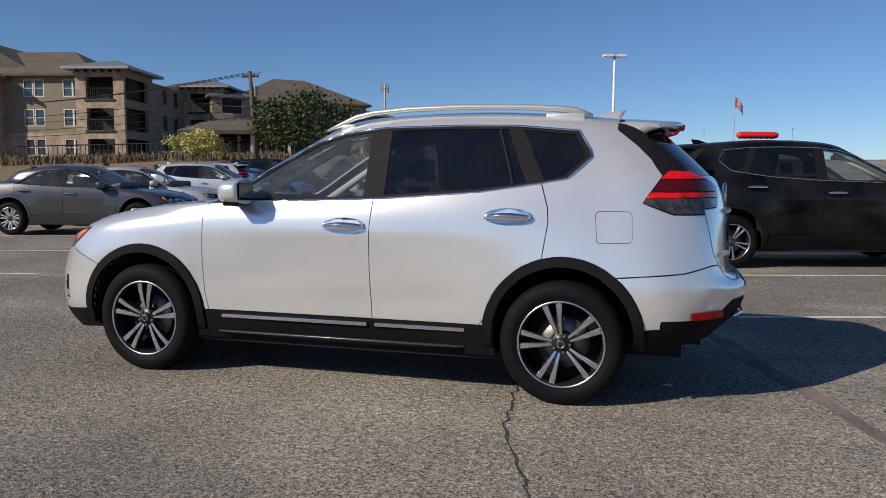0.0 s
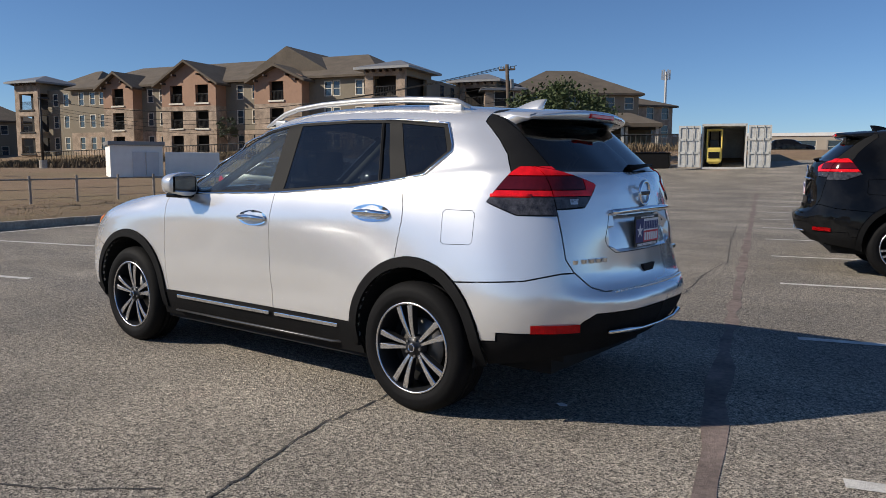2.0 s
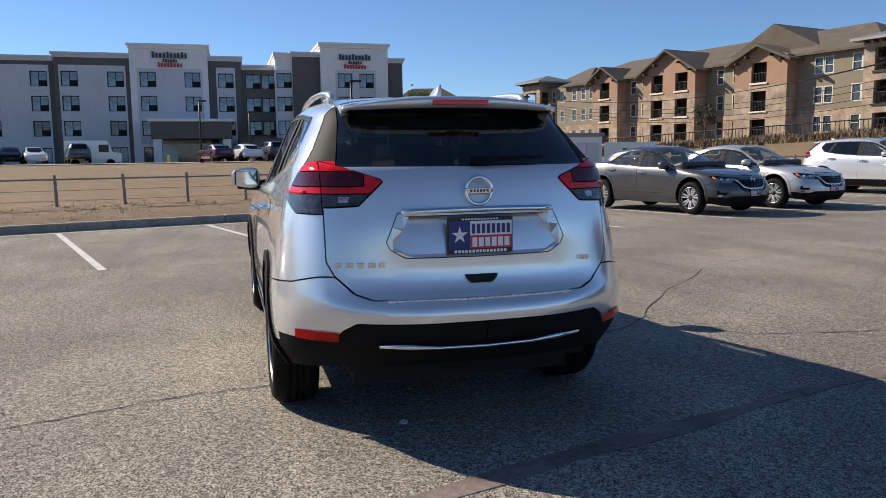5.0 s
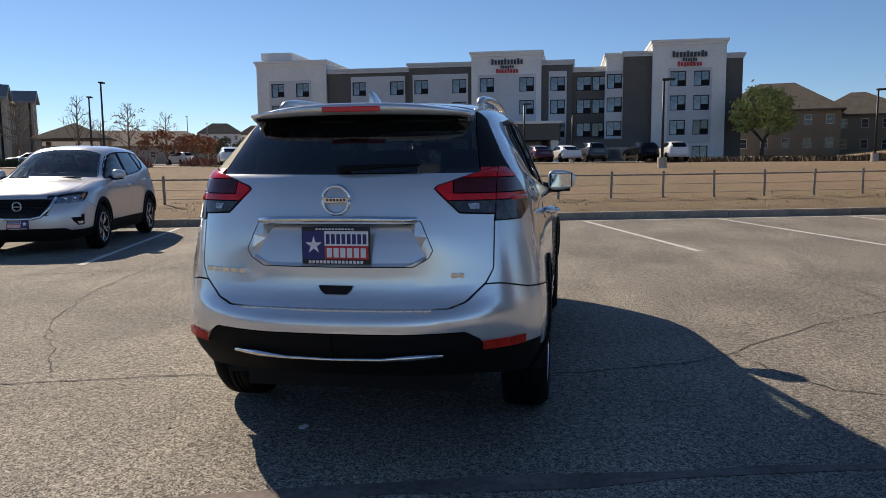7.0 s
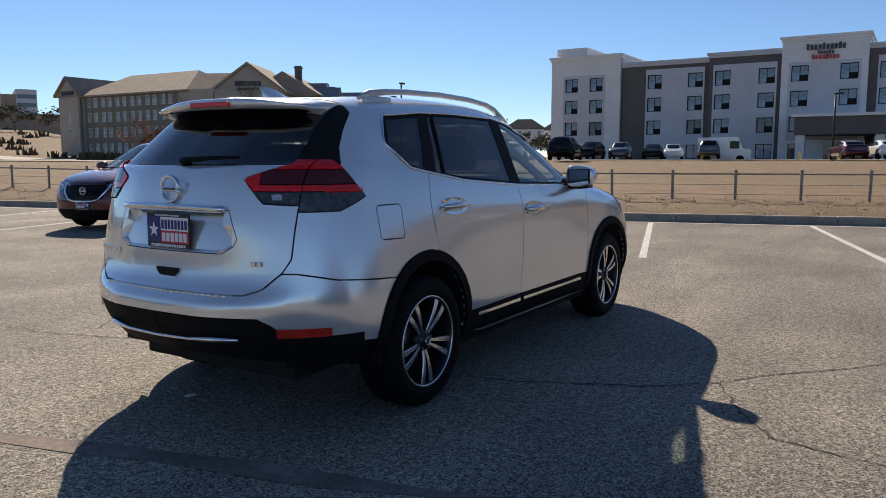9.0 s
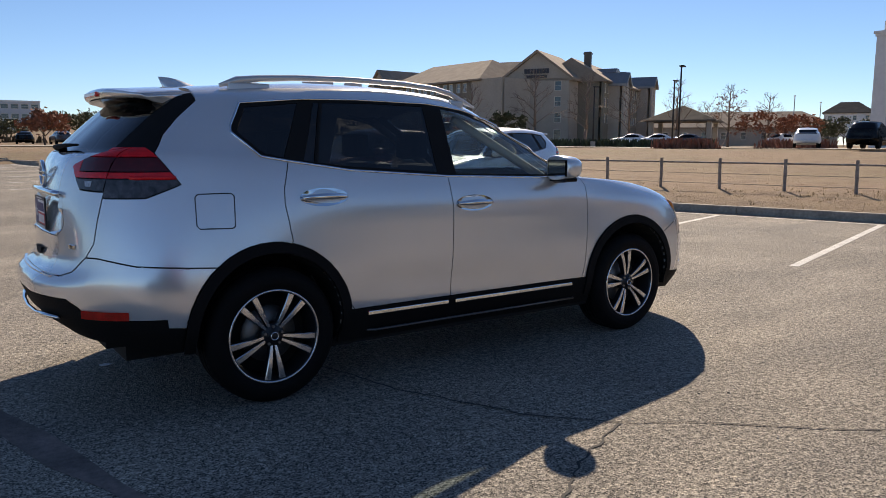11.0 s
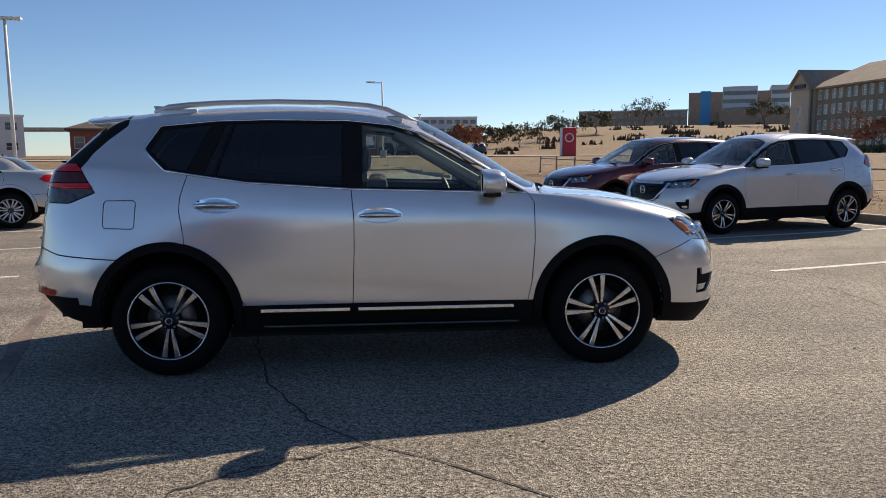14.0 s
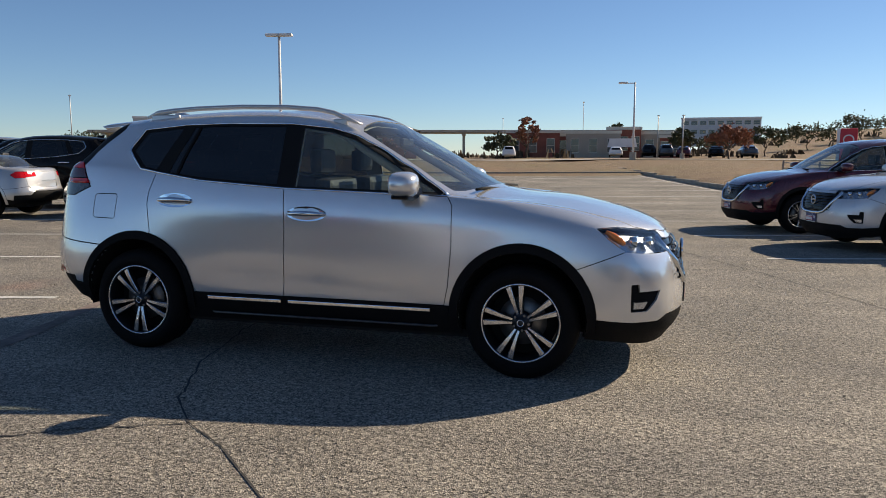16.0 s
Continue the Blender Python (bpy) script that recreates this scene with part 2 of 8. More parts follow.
M = {
    "asphalt": asphalt_material(), "grass": grass_material(),
    "concrete": mat("concrete", (0.42, 0.38, 0.32), 0.85, vary=0.22, scale=1.2, bump=0.4, bscale=60),
    "kerb": mat("kerb_concrete", (0.33, 0.29, 0.24), 0.85, vary=0.3, scale=2.0, bump=0.5, bscale=70, rand=0.08),
    "line": mat("worn_white_line_paint", (0.62, 0.6, 0.56), 0.8, vary=0.2, scale=6, bump=0.4, bscale=150),
    "seam": mat("faded_red_brown_seam_tar", (0.19, 0.148, 0.13), 0.9, vary=0.35, scale=3, bump=0.3, bscale=90),
    "crack": mat("crack_filler", (0.045, 0.042, 0.04), 0.9, vary=0.2, scale=5),
    "silver": paint_material("silver_paint", (0.81, 0.807, 0.8), 0.59, 0.2),
    "black_paint": paint_material("black_paint", (0.003, 0.0033, 0.004), 0.0, 0.35, 0.0, 0.45),
    "red_paint": paint_material("dark_red_paint", (0.085, 0.004, 0.016), 0.5, 0.26),
    "white_paint": paint_material("white_paint", (0.78, 0.78, 0.77), 0.0, 0.3),
    "champagne": paint_material("light_silver_paint", (0.6, 0.59, 0.57), 0.5, 0.32),
    "pearl": paint_material("bright_silver_paint", (0.62, 0.63, 0.65), 0.45, 0.28),
    "white_pearl": paint_material("pearl_white_paint", (0.74, 0.73, 0.7), 0.15, 0.3),
    "gun": paint_material("gun_grey_paint", (0.065, 0.065, 0.068), 0.45, 0.3),
    "blue_paint": paint_material("blue_paint", (0.06, 0.2, 0.42), 0.3, 0.3),
    "cladding": mat("black_textured_plastic", (0.009, 0.009, 0.0095), 0.68, vary=0.12, scale=8, bump=0.12, bscale=500, spec=0.1),
    "inner": mat("dark_gap", (0.006, 0.006, 0.006), 0.9),
    "tyre": mat("tyre_rubber", (0.006, 0.006, 0.0065), 0.68, vary=0.18, scale=10, bump=0.15, bscale=200, spec=0.12),
    "alloy": mat("machined_alloy", (0.72, 0.72, 0.73), 0.25, 1.0, vary=0.04, scale=20),
    "rim_dark": mat("dark_rim_paint", (0.02, 0.021, 0.024), 0.35, 0.3),
    "steel": mat("brake_steel", (0.25, 0.24, 0.23), 0.45, 0.9, vary=0.1, scale=20),
    "chrome": mat("chrome", (0.8, 0.81, 0.82), 0.06, 1.0),
    "gloss_black": mat("gloss_black_trim", (0.006, 0.006, 0.0065), 0.1, spec=0.25),
    "pillar": mat("satin_dark_pillar_trim", (0.013, 0.013, 0.0135), 0.6, 0.0, vary=0.08, scale=9, spec=0.1),
    "tint": glass_material("privacy_glass", (0.06, 0.065, 0.07), film=0.006),
    "clear": glass_material("clear_car_glass", (0.78, 0.87, 0.85), film=0.04),
    "lens": glass_material("lamp_lens", (0.85, 0.88, 0.9)),
    "lamp_bowl": mat("lamp_reflector", (0.6, 0.62, 0.65), 0.25, 0.8, vary=0.1, scale=14),
    "reflector": mat("silvered_lamp_facets", (0.4, 0.4, 0.42), 0.3, 0.5, vary=0.6, scale=60),
    "red_lens": mat("red_lamp_lens", (0.72, 0.008, 0.012), 0.1, coat=0.6, vary=0.2, scale=25, spec=0.2),
    "dark_red": mat("dark_red_lamp_lens", (0.075, 0.003, 0.005), 0.1, coat=0.6, vary=0.2, scale=25, spec=0.2),
    "smoke_lens": mat("smoked_clear_lens", (0.06, 0.055, 0.055), 0.12, 0.3, coat=0.6, vary=0.6, scale=30, spec=0.3),
    "amber": mat("amber_lens", (0.75, 0.2, 0.02), 0.15, coat=1.0),
    "leather": mat("black_leather", (0.02, 0.02, 0.021), 0.5, vary=0.15, scale=12, bump=0.15, bscale=120),
    "cream": mat("pale_interior_lining", (0.5, 0.47, 0.42), 0.8, vary=0.06, scale=6),
    "plate_white": mat("plate_white", (0.8, 0.8, 0.82), 0.4), "plate_blue": mat("plate_blue", (0.02, 0.03, 0.16), 0.4),
    "plate_red": mat("plate_red", (0.6, 0.03, 0.05), 0.4), "plate_black": mat("plate_frame_black", (0.012, 0.012, 0.014), 0.4),
    "stucco_white": mat("white_stucco", (0.82, 0.8, 0.76), 0.9, vary=0.06, scale=0.3, bump=0.15, bscale=15),
    "stucco_grey": mat("light_grey_stucco", (0.6, 0.6, 0.61), 0.9, vary=0.06, scale=0.3, bump=0.15, bscale=15),
    "stucco_brown": mat("grey_brown_stucco", (0.135, 0.122, 0.108), 0.9, vary=0.08, scale=0.3, bump=0.15, bscale=15),
    "taupe": mat("taupe_siding", (0.235, 0.2, 0.148), 0.9, vary=0.08, scale=0.4, bump=0.15, bscale=10),
    "orange": mat("terracotta_stucco", (0.36, 0.22, 0.148), 0.9, vary=0.08, scale=0.4, bump=0.15, bscale=10),
    "stone": mat("mixed_tan_stone", (0.36, 0.275, 0.205), 0.9, vary=0.35, scale=1.2, bump=0.8, bscale=4),
    "shingle": mat("brown_asphalt_shingle", (0.115, 0.093, 0.07), 0.92, vary=0.18, scale=0.8, bump=0.4, bscale=6),
    "shingle_tan": mat("tan_asphalt_shingle", (0.32, 0.25, 0.185), 0.92, vary=0.15, scale=0.8, bump=0.4, bscale=6),
    "metal_roof": mat("grey_metal_roof", (0.27, 0.265, 0.26), 0.5, 0.5, vary=0.08, scale=1),
    "trim_cream": mat("cream_trim", (0.68, 0.63, 0.53), 0.8, vary=0.05, scale=2),
    "dark_wood": mat("dark_brown_bracket", (0.06, 0.04, 0.03), 0.8, vary=0.15, scale=4),
    # near-black base colour stands for the shade deep inside balcony openings
    "recess_shade": mat("dark_recess_wall", (0.03, 0.027, 0.025), 0.9, vary=0.2, scale=1),
    "rust_post": mat("weathered_fence_steel", (0.3, 0.26, 0.22), 0.8, 0.1, vary=0.3, scale=8),
    "alloy_bright": mat("silver_wheel_paint", (0.7, 0.7, 0.7), 0.35, 0.5, vary=0.05, scale=10),
    # pale blue-grey base colour paints the sky's reflection onto the hotel panes
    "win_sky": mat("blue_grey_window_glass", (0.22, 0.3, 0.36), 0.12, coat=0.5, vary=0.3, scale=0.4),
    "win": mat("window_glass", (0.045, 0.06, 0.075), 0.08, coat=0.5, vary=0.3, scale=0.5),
    "win_blind": mat("window_with_blind", (0.3, 0.36, 0.4), 0.2, coat=0.5, vary=0.15, scale=0.5),
    "railing": mat("dark_railing", (0.025, 0.024, 0.023), 0.6, 0.3),
    "galv": mat("galvanised_steel", (0.45, 0.44, 0.43), 0.5, 0.7, vary=0.12, scale=6),
    "pole_white": mat("pale_pole_paint", (0.72, 0.71, 0.69), 0.5, vary=0.05, scale=3),
    "pole_dark": mat("dark_bronze_pole", (0.03, 0.027, 0.025), 0.5, 0.4, vary=0.1, scale=3),
    "wood_pole": mat("weathered_pole_wood", (0.1, 0.075, 0.055), 0.9, vary=0.25, scale=3, bump=0.4, bscale=20),
    "bark": mat("bark", (0.11, 0.085, 0.065), 0.95, vary=0.3, scale=5, bump=0.8, bscale=25),
    "twig": mat("bare_twigs", (0.2, 0.15, 0.12), 0.95, vary=0.2, scale=3),
    "rust_leaf": mat("rust_winter_leaves", (0.27, 0.12, 0.075), 0.9, vary=0.35, scale=1.5),
    "oak_leaf": mat("live_oak_leaves", (0.055, 0.075, 0.022), 0.75, vary=0.4, scale=1.5),
    "lime_leaf": mat("yellow_green_leaves", (0.5, 0.47, 0.15), 0.8, vary=0.35, scale=1.5),
    "dark_leaf": mat("dark_evergreen_leaves", (0.07, 0.08, 0.04), 0.8, vary=0.4, scale=1.5),
    "brush": mat("dry_brush", (0.1, 0.073, 0.044), 0.95, vary=0.4, scale=1.0),
    "brick": mat("red_brick", (0.28, 0.09, 0.06), 0.9, vary=0.2, scale=0.8, bump=0.3, bscale=10),
    "brick_tan": mat("tan_brick", (0.4, 0.27, 0.19), 0.9, vary=0.12, scale=0.5),
    "beige": mat("beige_stucco", (0.44, 0.375, 0.3), 0.9, vary=0.08, scale=0.5),
    "awning": mat("white_awning", (0.8, 0.8, 0.8), 0.7, vary=0.05, scale=1),
    "blue_panel": mat("bright_blue_cladding", (0.05, 0.3, 0.55), 0.6),
    "sign_red": mat("sign_red", (0.55, 0.03, 0.05), 0.5), "sign_dark": mat("sign_dark", (0.05, 0.05, 0.06), 0.5),
    "sign_blue": mat("sign_blue", (0.08, 0.12, 0.25), 0.5), "paper": mat("white_paper", (0.75, 0.77, 0.8), 0.7),
    "container": mat("off_white_container_paint", (0.55, 0.54, 0.5), 0.6, 0.1, vary=0.15, scale=1.5),
    "yellow": mat("yellow_paint", (0.72, 0.55, 0.12), 0.6, vary=0.1, scale=5), "inflatable": mat("red_vinyl", (0.7, 0.02, 0.02), 0.35),
    "hay_bank": mat("weedy_bank", (0.17, 0.125, 0.075), 0.95, vary=0.4, scale=0.7, bump=0.9, bscale=8),
}

# ---- builders ----


def part(name, bm, material, parent=None, label="", smooth=False):
    """Links a bmesh as one mesh object, under a thing where one is given."""
    me = bpy.data.meshes.new(name)
    bm.to_mesh(me)
    bm.free()
    me.materials.append(material)
    if smooth:
        me.shade_smooth()
    ob = new(name, me)
    if parent is not None:
        ob.parent = parent
    if label:
        ob["label"] = label
    return ob


def again(ob, m, parent=None):
    """Another object on the same mesh."""
    o = new(ob.name.split(".")[0], ob.data)
    o.parent = parent if parent is not None else ob.parent
    o.matrix_basis = m
    return o


def thing(name, label, category, m=None, group="", kind=""):
    ob = new(name)
    ob.empty_display_size = 0.2
    if m is not None:
        ob.matrix_basis = m
    return tagged(ob, label, category, group, kind)


def box(bm, x0, x1, y0, y1, z0, z1, bevel=0.0):
    vs = [bm.verts.new((x, y, z)) for x in (x0, x1) for y in (y0, y1) for z in (z0, z1)]
    fs = [bm.faces.new([vs[i] for i in f]) for f in ((0, 1, 3, 2), (4, 6, 7, 5), (0, 4, 5, 1), (2, 3, 7, 6), (0, 2, 6, 4), (1, 5, 7, 3))]
    if bevel > 0:
        bmesh.ops.bevel(bm, geom=list({e for f in fs for e in f.edges}), offset=bevel, segments=2, affect="EDGES", profile=0.6)
    return vs


def cyl(bm, p, q, r0, r1=None, n=10, caps=True):
    p, q = Vector(p), Vector(q)
    r1 = r0 if r1 is None else r1
    a = (q - p).orthogonal().normalized()
    b = (q - p).normalized().cross(a)
    rings = [[bm.verts.new(c + r * (math.cos(k) * a + math.sin(k) * b)) for k in (2 * math.pi * i / n for i in range(n))] for c, r in ((p, r0), (q, r1))]
    for i in range(n):
        bm.faces.new((rings[0][i], rings[0][(i + 1) % n], rings[1][(i + 1) % n], rings[1][i]))
    if caps:
        bm.faces.new(rings[0][::-1])
        bm.faces.new(rings[1])


def tube(bm, pts, r, n=8, flat=1.0):
    """A tube along a line of points; flat squeezes it in height."""
    pts = [Vector(p) for p in pts]
    rings = []
    for i, p in enumerate(pts):
        d = (pts[min(i + 1, len(pts) - 1)] - pts[max(i - 1, 0)]).normalized()
        a = d.cross(Vector((0, 0, 1)))
        a = a.normalized() if a.length > 1e-4 else Vector((1, 0, 0))
        b = a.cross(d)
        rr = r[i] if isinstance(r, (list, tuple)) else r
        rings.append([bm.verts.new(p + rr * (math.cos(k) * a + flat * math.sin(k) * b)) for k in (2 * math.pi * j / n for j in range(n))])
    for s, t in zip(rings, rings[1:]):
        for j in range(n):
            bm.faces.new((s[j], s[(j + 1) % n], t[(j + 1) % n], t[j]))
    bm.faces.new(rings[0][::-1])
    bm.faces.new(rings[-1])


def smooth01(x):
    x = min(1.0, max(0.0, x))
    return x * x * (3 - 2 * x)


LOT = pose(0, 0, 0, 0, 0, 15.9)
CL, SL = math.cos(radians(15.9)), math.sin(radians(15.9))


def uv_of(x, y):
    return CL * x + SL * y, -SL * x + CL * y


def rise(x, y):
    """Height of the land: level round the car, climbing gently away from it."""
    r = math.hypot(x, y)
    south_west = smooth01(1.5 - abs(math.degrees(math.atan2(y - 5, x)) + 110) / 14) if r > 90 else 0.0
    return 0.7 * smooth01((r - 14) / 40) + 2.0 * smooth01((y - 30) / 25) * smooth01((130 - abs(x + 40)) / 40) + 10.5 * smooth01((r - 110) / 210) * south_west


def lot_z(u, v):
    return rise(CL * u - SL * v, SL * u + CL * v)


KERB_U = -10.9


def land(x, y):
    u, v = uv_of(x, y)
    step = 0.155 * max(smooth01((KERB_U - 0.1 - u) / 0.05), smooth01((-33.7 - v) / 0.4))
    bank = 0.16 * smooth01((KERB_U - 0.15 - u) / 2.8)
    return rise(x, y) + step + bank



# ---- ground ----
def sheet(name, us, vs, height, material, label, category):
    """A sheet of land over a grid in the parking lot's own directions."""
    bm = bmesh.new()
    grid = []
    for u in us:
        row = []
        for v in vs:
            x, y = CL * u - SL * v, SL * u + CL * v
            row.append(bm.verts.new((x, y, height(x, y))))
        grid.append(row)
    for a, b in zip(grid, grid[1:]):
        for i in range(len(a) - 1):
            bm.faces.new((a[i], b[i], b[i + 1], a[i + 1]))
    ob = part(name, bm, material, smooth=True)
    return tagged(ob, label, category, kind="structure")


def steps(*spans):
    out = []
    for a, b, d in spans:
        n = max(1, round((b - a) / d))
        out += [a + (b - a) * i / n for i in range(n)]
    return out + [spans[-1][1]]


sheet("ground", steps((-3000, -600, 600), (-600, -120, 40), (-120, -44, 6), (-44, -11.15, 1.2), (-11.15, -10.8, 0.1), (-10.8, 70, 8), (70, 600, 60), (600, 3000, 600)),
      steps((-3000, -600, 600), (-600, -120, 40), (-120, -48, 6), (-48, 44, 2), (44, 130, 6), (130, 600, 40), (600, 3000, 600)),
      lambda x, y: land(x, y) - (0.05 if uv_of(x, y)[0] > KERB_U - 0.04 and uv_of(x, y)[1] > -33.8 else 0), M["grass"], "dry tan winter grass and bare soil round the lot", "ground")
sheet("parking_lot", steps((KERB_U, 60, 2.0)), steps((-33.6, 44, 2.0)), lambda x, y: rise(x, y), M["asphalt"], "worn pale grey asphalt parking lot with cracks", "parking lot")


def ribbon(bm, pts, w, z=0.004, taper=True):
    """A flat strip along points (x, y) that lies on the lot."""
    pts = [Vector((p[0], p[1], 0)) for p in pts]
    prev = None
    for i, p in enumerate(pts):
        d = (pts[min(i + 1, len(pts) - 1)] - pts[max(i - 1, 0)]).normalized()
        n = Vector((-d.y, d.x, 0))
        ww = w * (random.uniform(0.45, 1.35) if taper else 1.0)
        a, b = p + n * ww / 2, p - n * ww / 2
        cur = [bm.verts.new((q.x, q.y, rise(q.x, q.y) + z)) for q in (a, b)]
        if prev:
            bm.faces.new((prev[0], prev[1], cur[1], cur[0]))
        prev = cur


def lot_xy(u, v):
    return CL * u - SL * v, SL * u + CL * v


def stall_line(u0, u1, v, w=0.1):
    bm = bmesh.new()
    n = max(2, int(abs(u1 - u0) / 0.5))
    ribbon(bm, [lot_xy(u0 + (u1 - u0) * i / n, v) for i in range(n + 1)], w, taper=False)
    tagged(part("stall_line", bm, M["line"]), "worn white painted stall line on asphalt", "line", "stall lines", "structure")


for v in [-1.3 - 2.9 * k for k in range(12, 0, -1)] + [-1.3, 1.42, 4.38, 7.45, 10.6, 13.5, 16.4, 19.3, 22.2, 25.1, 28.0]:
    stall_line(-10.5, -4.9, v)
for v in [-1.4 - 2.9 * k for k in range(12, 0, -1)] + [-1.4, 1.5, 4.5, 7.4, 10.3, 13.2, 16.1, 19.0, 21.9, 24.8]:
    stall_line(3.1, 13.5, v)
bm = bmesh.new()
ribbon(bm, [lot_xy(-10.52, v) for v in range(-36, 31)], 0.09, taper=False)
tagged(part("edge_line", bm, M["line"]), "worn white line painted along the kerb", "line", kind="structure")


def crack(pts, w, seed):
    """A wandering crack through the given corners."""
    rng = random.Random(seed)
    fine = []
    for (x0, y0), (x1, y1) in zip(pts, pts[1:]):
        n = max(3, int(math.hypot(x1 - x0, y1 - y0) / 0.05))
        for i in range(n):
            f = i / n
            k = 0.035 * noise.noise((x0 + (x1 - x0) * f, (y0 + (y1 - y0) * f) * 7, seed)) + rng.uniform(-0.012, 0.012)
            fine.append((x0 + (x1 - x0) * f + k, y0 + (y1 - y0) * f - k))
    fine.append(pts[-1])
    bm = bmesh.new()
    ribbon(bm, fine, w, 0.004)
    tagged(part("crack", bm, M["crack"]), "dark crack wandering across the asphalt", "crack", "cracks", "structure")


crack([(1.55, -2.9), (1.48, -2.42), (1.22, -1.62), (1.12, -1.3), (1.08, -0.85), (0.95, 0.2), (0.72, 1.15), (0.42, 1.8), (0.13, 2.13)], 0.011, 1)
crack([(0.13, 2.13), (-0.2, 2.36), (-0.62, 2.76), (-0.9, 2.98), (-1.54, 3.74), (-2.05, 4.2), (-2.6, 5.4), (-3.6, 7.0)], 0.011, 2)
crack([(0.13, 2.13), (0.52, 2.3), (0.9, 2.53), (1.0, 2.95), (1.15, 3.71), (0.8, 5.5), (0.67, 6.8), (-0.3, 10.2), (-1.4, 14.4)], 0.012, 3)
crack([(1.2, -2.27), (0.5, -2.8), (-0.05, -3.22), (-1.39, -3.85), (-3.1, -4.25), (-4.83, -4.64)], 0.011, 4)
crack([(-4.4, -1.6), (-4.26, -0.15), (-4.9, 0.9), (-5.3, 1.7), (-5.6, 2.9), (-6.3, 4.5)], 0.012, 5)
crack([(-2.16, 3.98), (-3.75, 3.62), (-5.0, 3.1), (-6.05, 2.0), (-6.0, 0.8), (-5.9, -1.5), (-5.5, -3.6)], 0.012, 6)
crack([(-2.2, -6.5), (-3.4, -3.9), (-4.2, -1.9)], 0.014, 7)
crack([(-7.0, -0.4), (-8.0, -2.2), (-7.6, -4.1)], 0.012, 8)

# sealed joint along the lot
bm = bmesh.new()
ribbon(bm, [lot_xy(2.57 + 0.022 * max(0.0, v * 0.4) + 0.012 * math.sin(v * 1.7), v * 0.4) for v in range(-40, 96)], 0.12, 0.003)
tagged(part("sealed_joint", bm, M["seam"]), "dark reddish sealed joint running along the asphalt", "joint", kind="structure")

# kerb in cast lengths, with joints
bm = bmesh.new()
box(bm, -0.155, 0.0, -1.495, 1.495, -0.2, 0.16, 0.022)
kerb = tagged(new("kerb"), "weathered concrete kerb between lot and grass", "kerb", kind="structure")
first = first_kerb = part("kerb_stone", bm, M["kerb"], kerb, smooth=False)
for k in range(-13, 14):
    u, v = KERB_U, 0.4 + 3.0 * k
    x, y = lot_xy(u, v)
    m = pose(x, y, rise(x, y) + random.uniform(-0.006, 0.006), 0, 0, 15.9)
    if k == -13:
        first.matrix_basis = m
    else:
        again(first, m)

# ---- buildings ----
def wall(bm, u0, u1, z0, z1, y0, y1, holes=()):
    """A thick wall with holes (u0, u1, z0, z1) right through it."""
    us = sorted({u0, u1, *(min(max(h[k], u0), u1) for h in holes for k in (0, 1))})
    zs = sorted({z0, z1, *(min(max(h[k], z0), z1) for h in holes for k in (2, 3))})
    for a, b in zip(us, us[1:]):
        run = None
        for c, d in zip(zs, zs[1:]):
            mu, mz = (a + b) / 2, (c + d) / 2
            if any(h[0] < mu < h[1] and h[2] < mz < h[3] for h in holes):
                if run:
                    box(bm, a, b, y0, y1, *run)
                run = None
            else:
                run = (run[0], d) if run else (c, d)
        if run:
            box(bm, a, b, y0, y1, *run)


def prism(bm, pts, y0, y1):
    """A solid with the outline pts (u, z) from y0 to y1."""
    a = [bm.verts.new((u, y0, z)) for u, z in pts]
    b = [bm.verts.new((u, y1, z)) for u, z in pts]
    bm.faces.new(a)
    bm.faces.new(b[::-1])
    for i in range(len(pts)):
        j = (i + 1) % len(pts)
        bm.faces.new((a[j], a[i], b[i], b[j]))
    bmesh.ops.recalc_face_normals(bm, faces=bm.faces)


def hip_roof(bm, u0, u1, y0, y1, z0, z1, inset, over=0.6, thick=0.25):
    """A hipped roof with an overhang and a fascia."""
    u0, u1, y0, y1 = u0 - over, u1 + over, y0 - over, y1 + over
    base = [bm.verts.new(p) for p in ((u0, y0, z0 - thick), (u1, y0, z0 - thick), (u1, y1, z0 - thick), (u0, y1, z0 - thick))]
    eave = [bm.verts.new(p) for p in ((u0, y0, z0), (u1, y0, z0), (u1, y1, z0), (u0, y1, z0))]
    ym = (y0 + y1) / 2
    if u1 - u0 > 2 * inset + 0.1:
        r = [bm.verts.new((u0 + inset, ym, z1)), bm.verts.new((u1 - inset, ym, z1))]
    else:
        r = [bm.verts.new(((u0 + u1) / 2, ym, z1))] * 2
    bm.faces.new(base[::-1])
    for i in range(4):
        bm.faces.new((base[i], base[(i + 1) % 4], eave[(i + 1) % 4], eave[i]))
    if r[0] is r[1]:
        for i in range(4):
            bm.faces.new((eave[i], eave[(i + 1) % 4], r[0]))
    else:
        bm.faces.new((eave[0], eave[1], r[1], r[0]))
        bm.faces.new((eave[2], eave[3], r[0], r[1]))
        bm.faces.new((eave[1], eave[2], r[1]))
        bm.faces.new((eave[3], eave[0], r[0]))


WINDOW_MESHES = {}


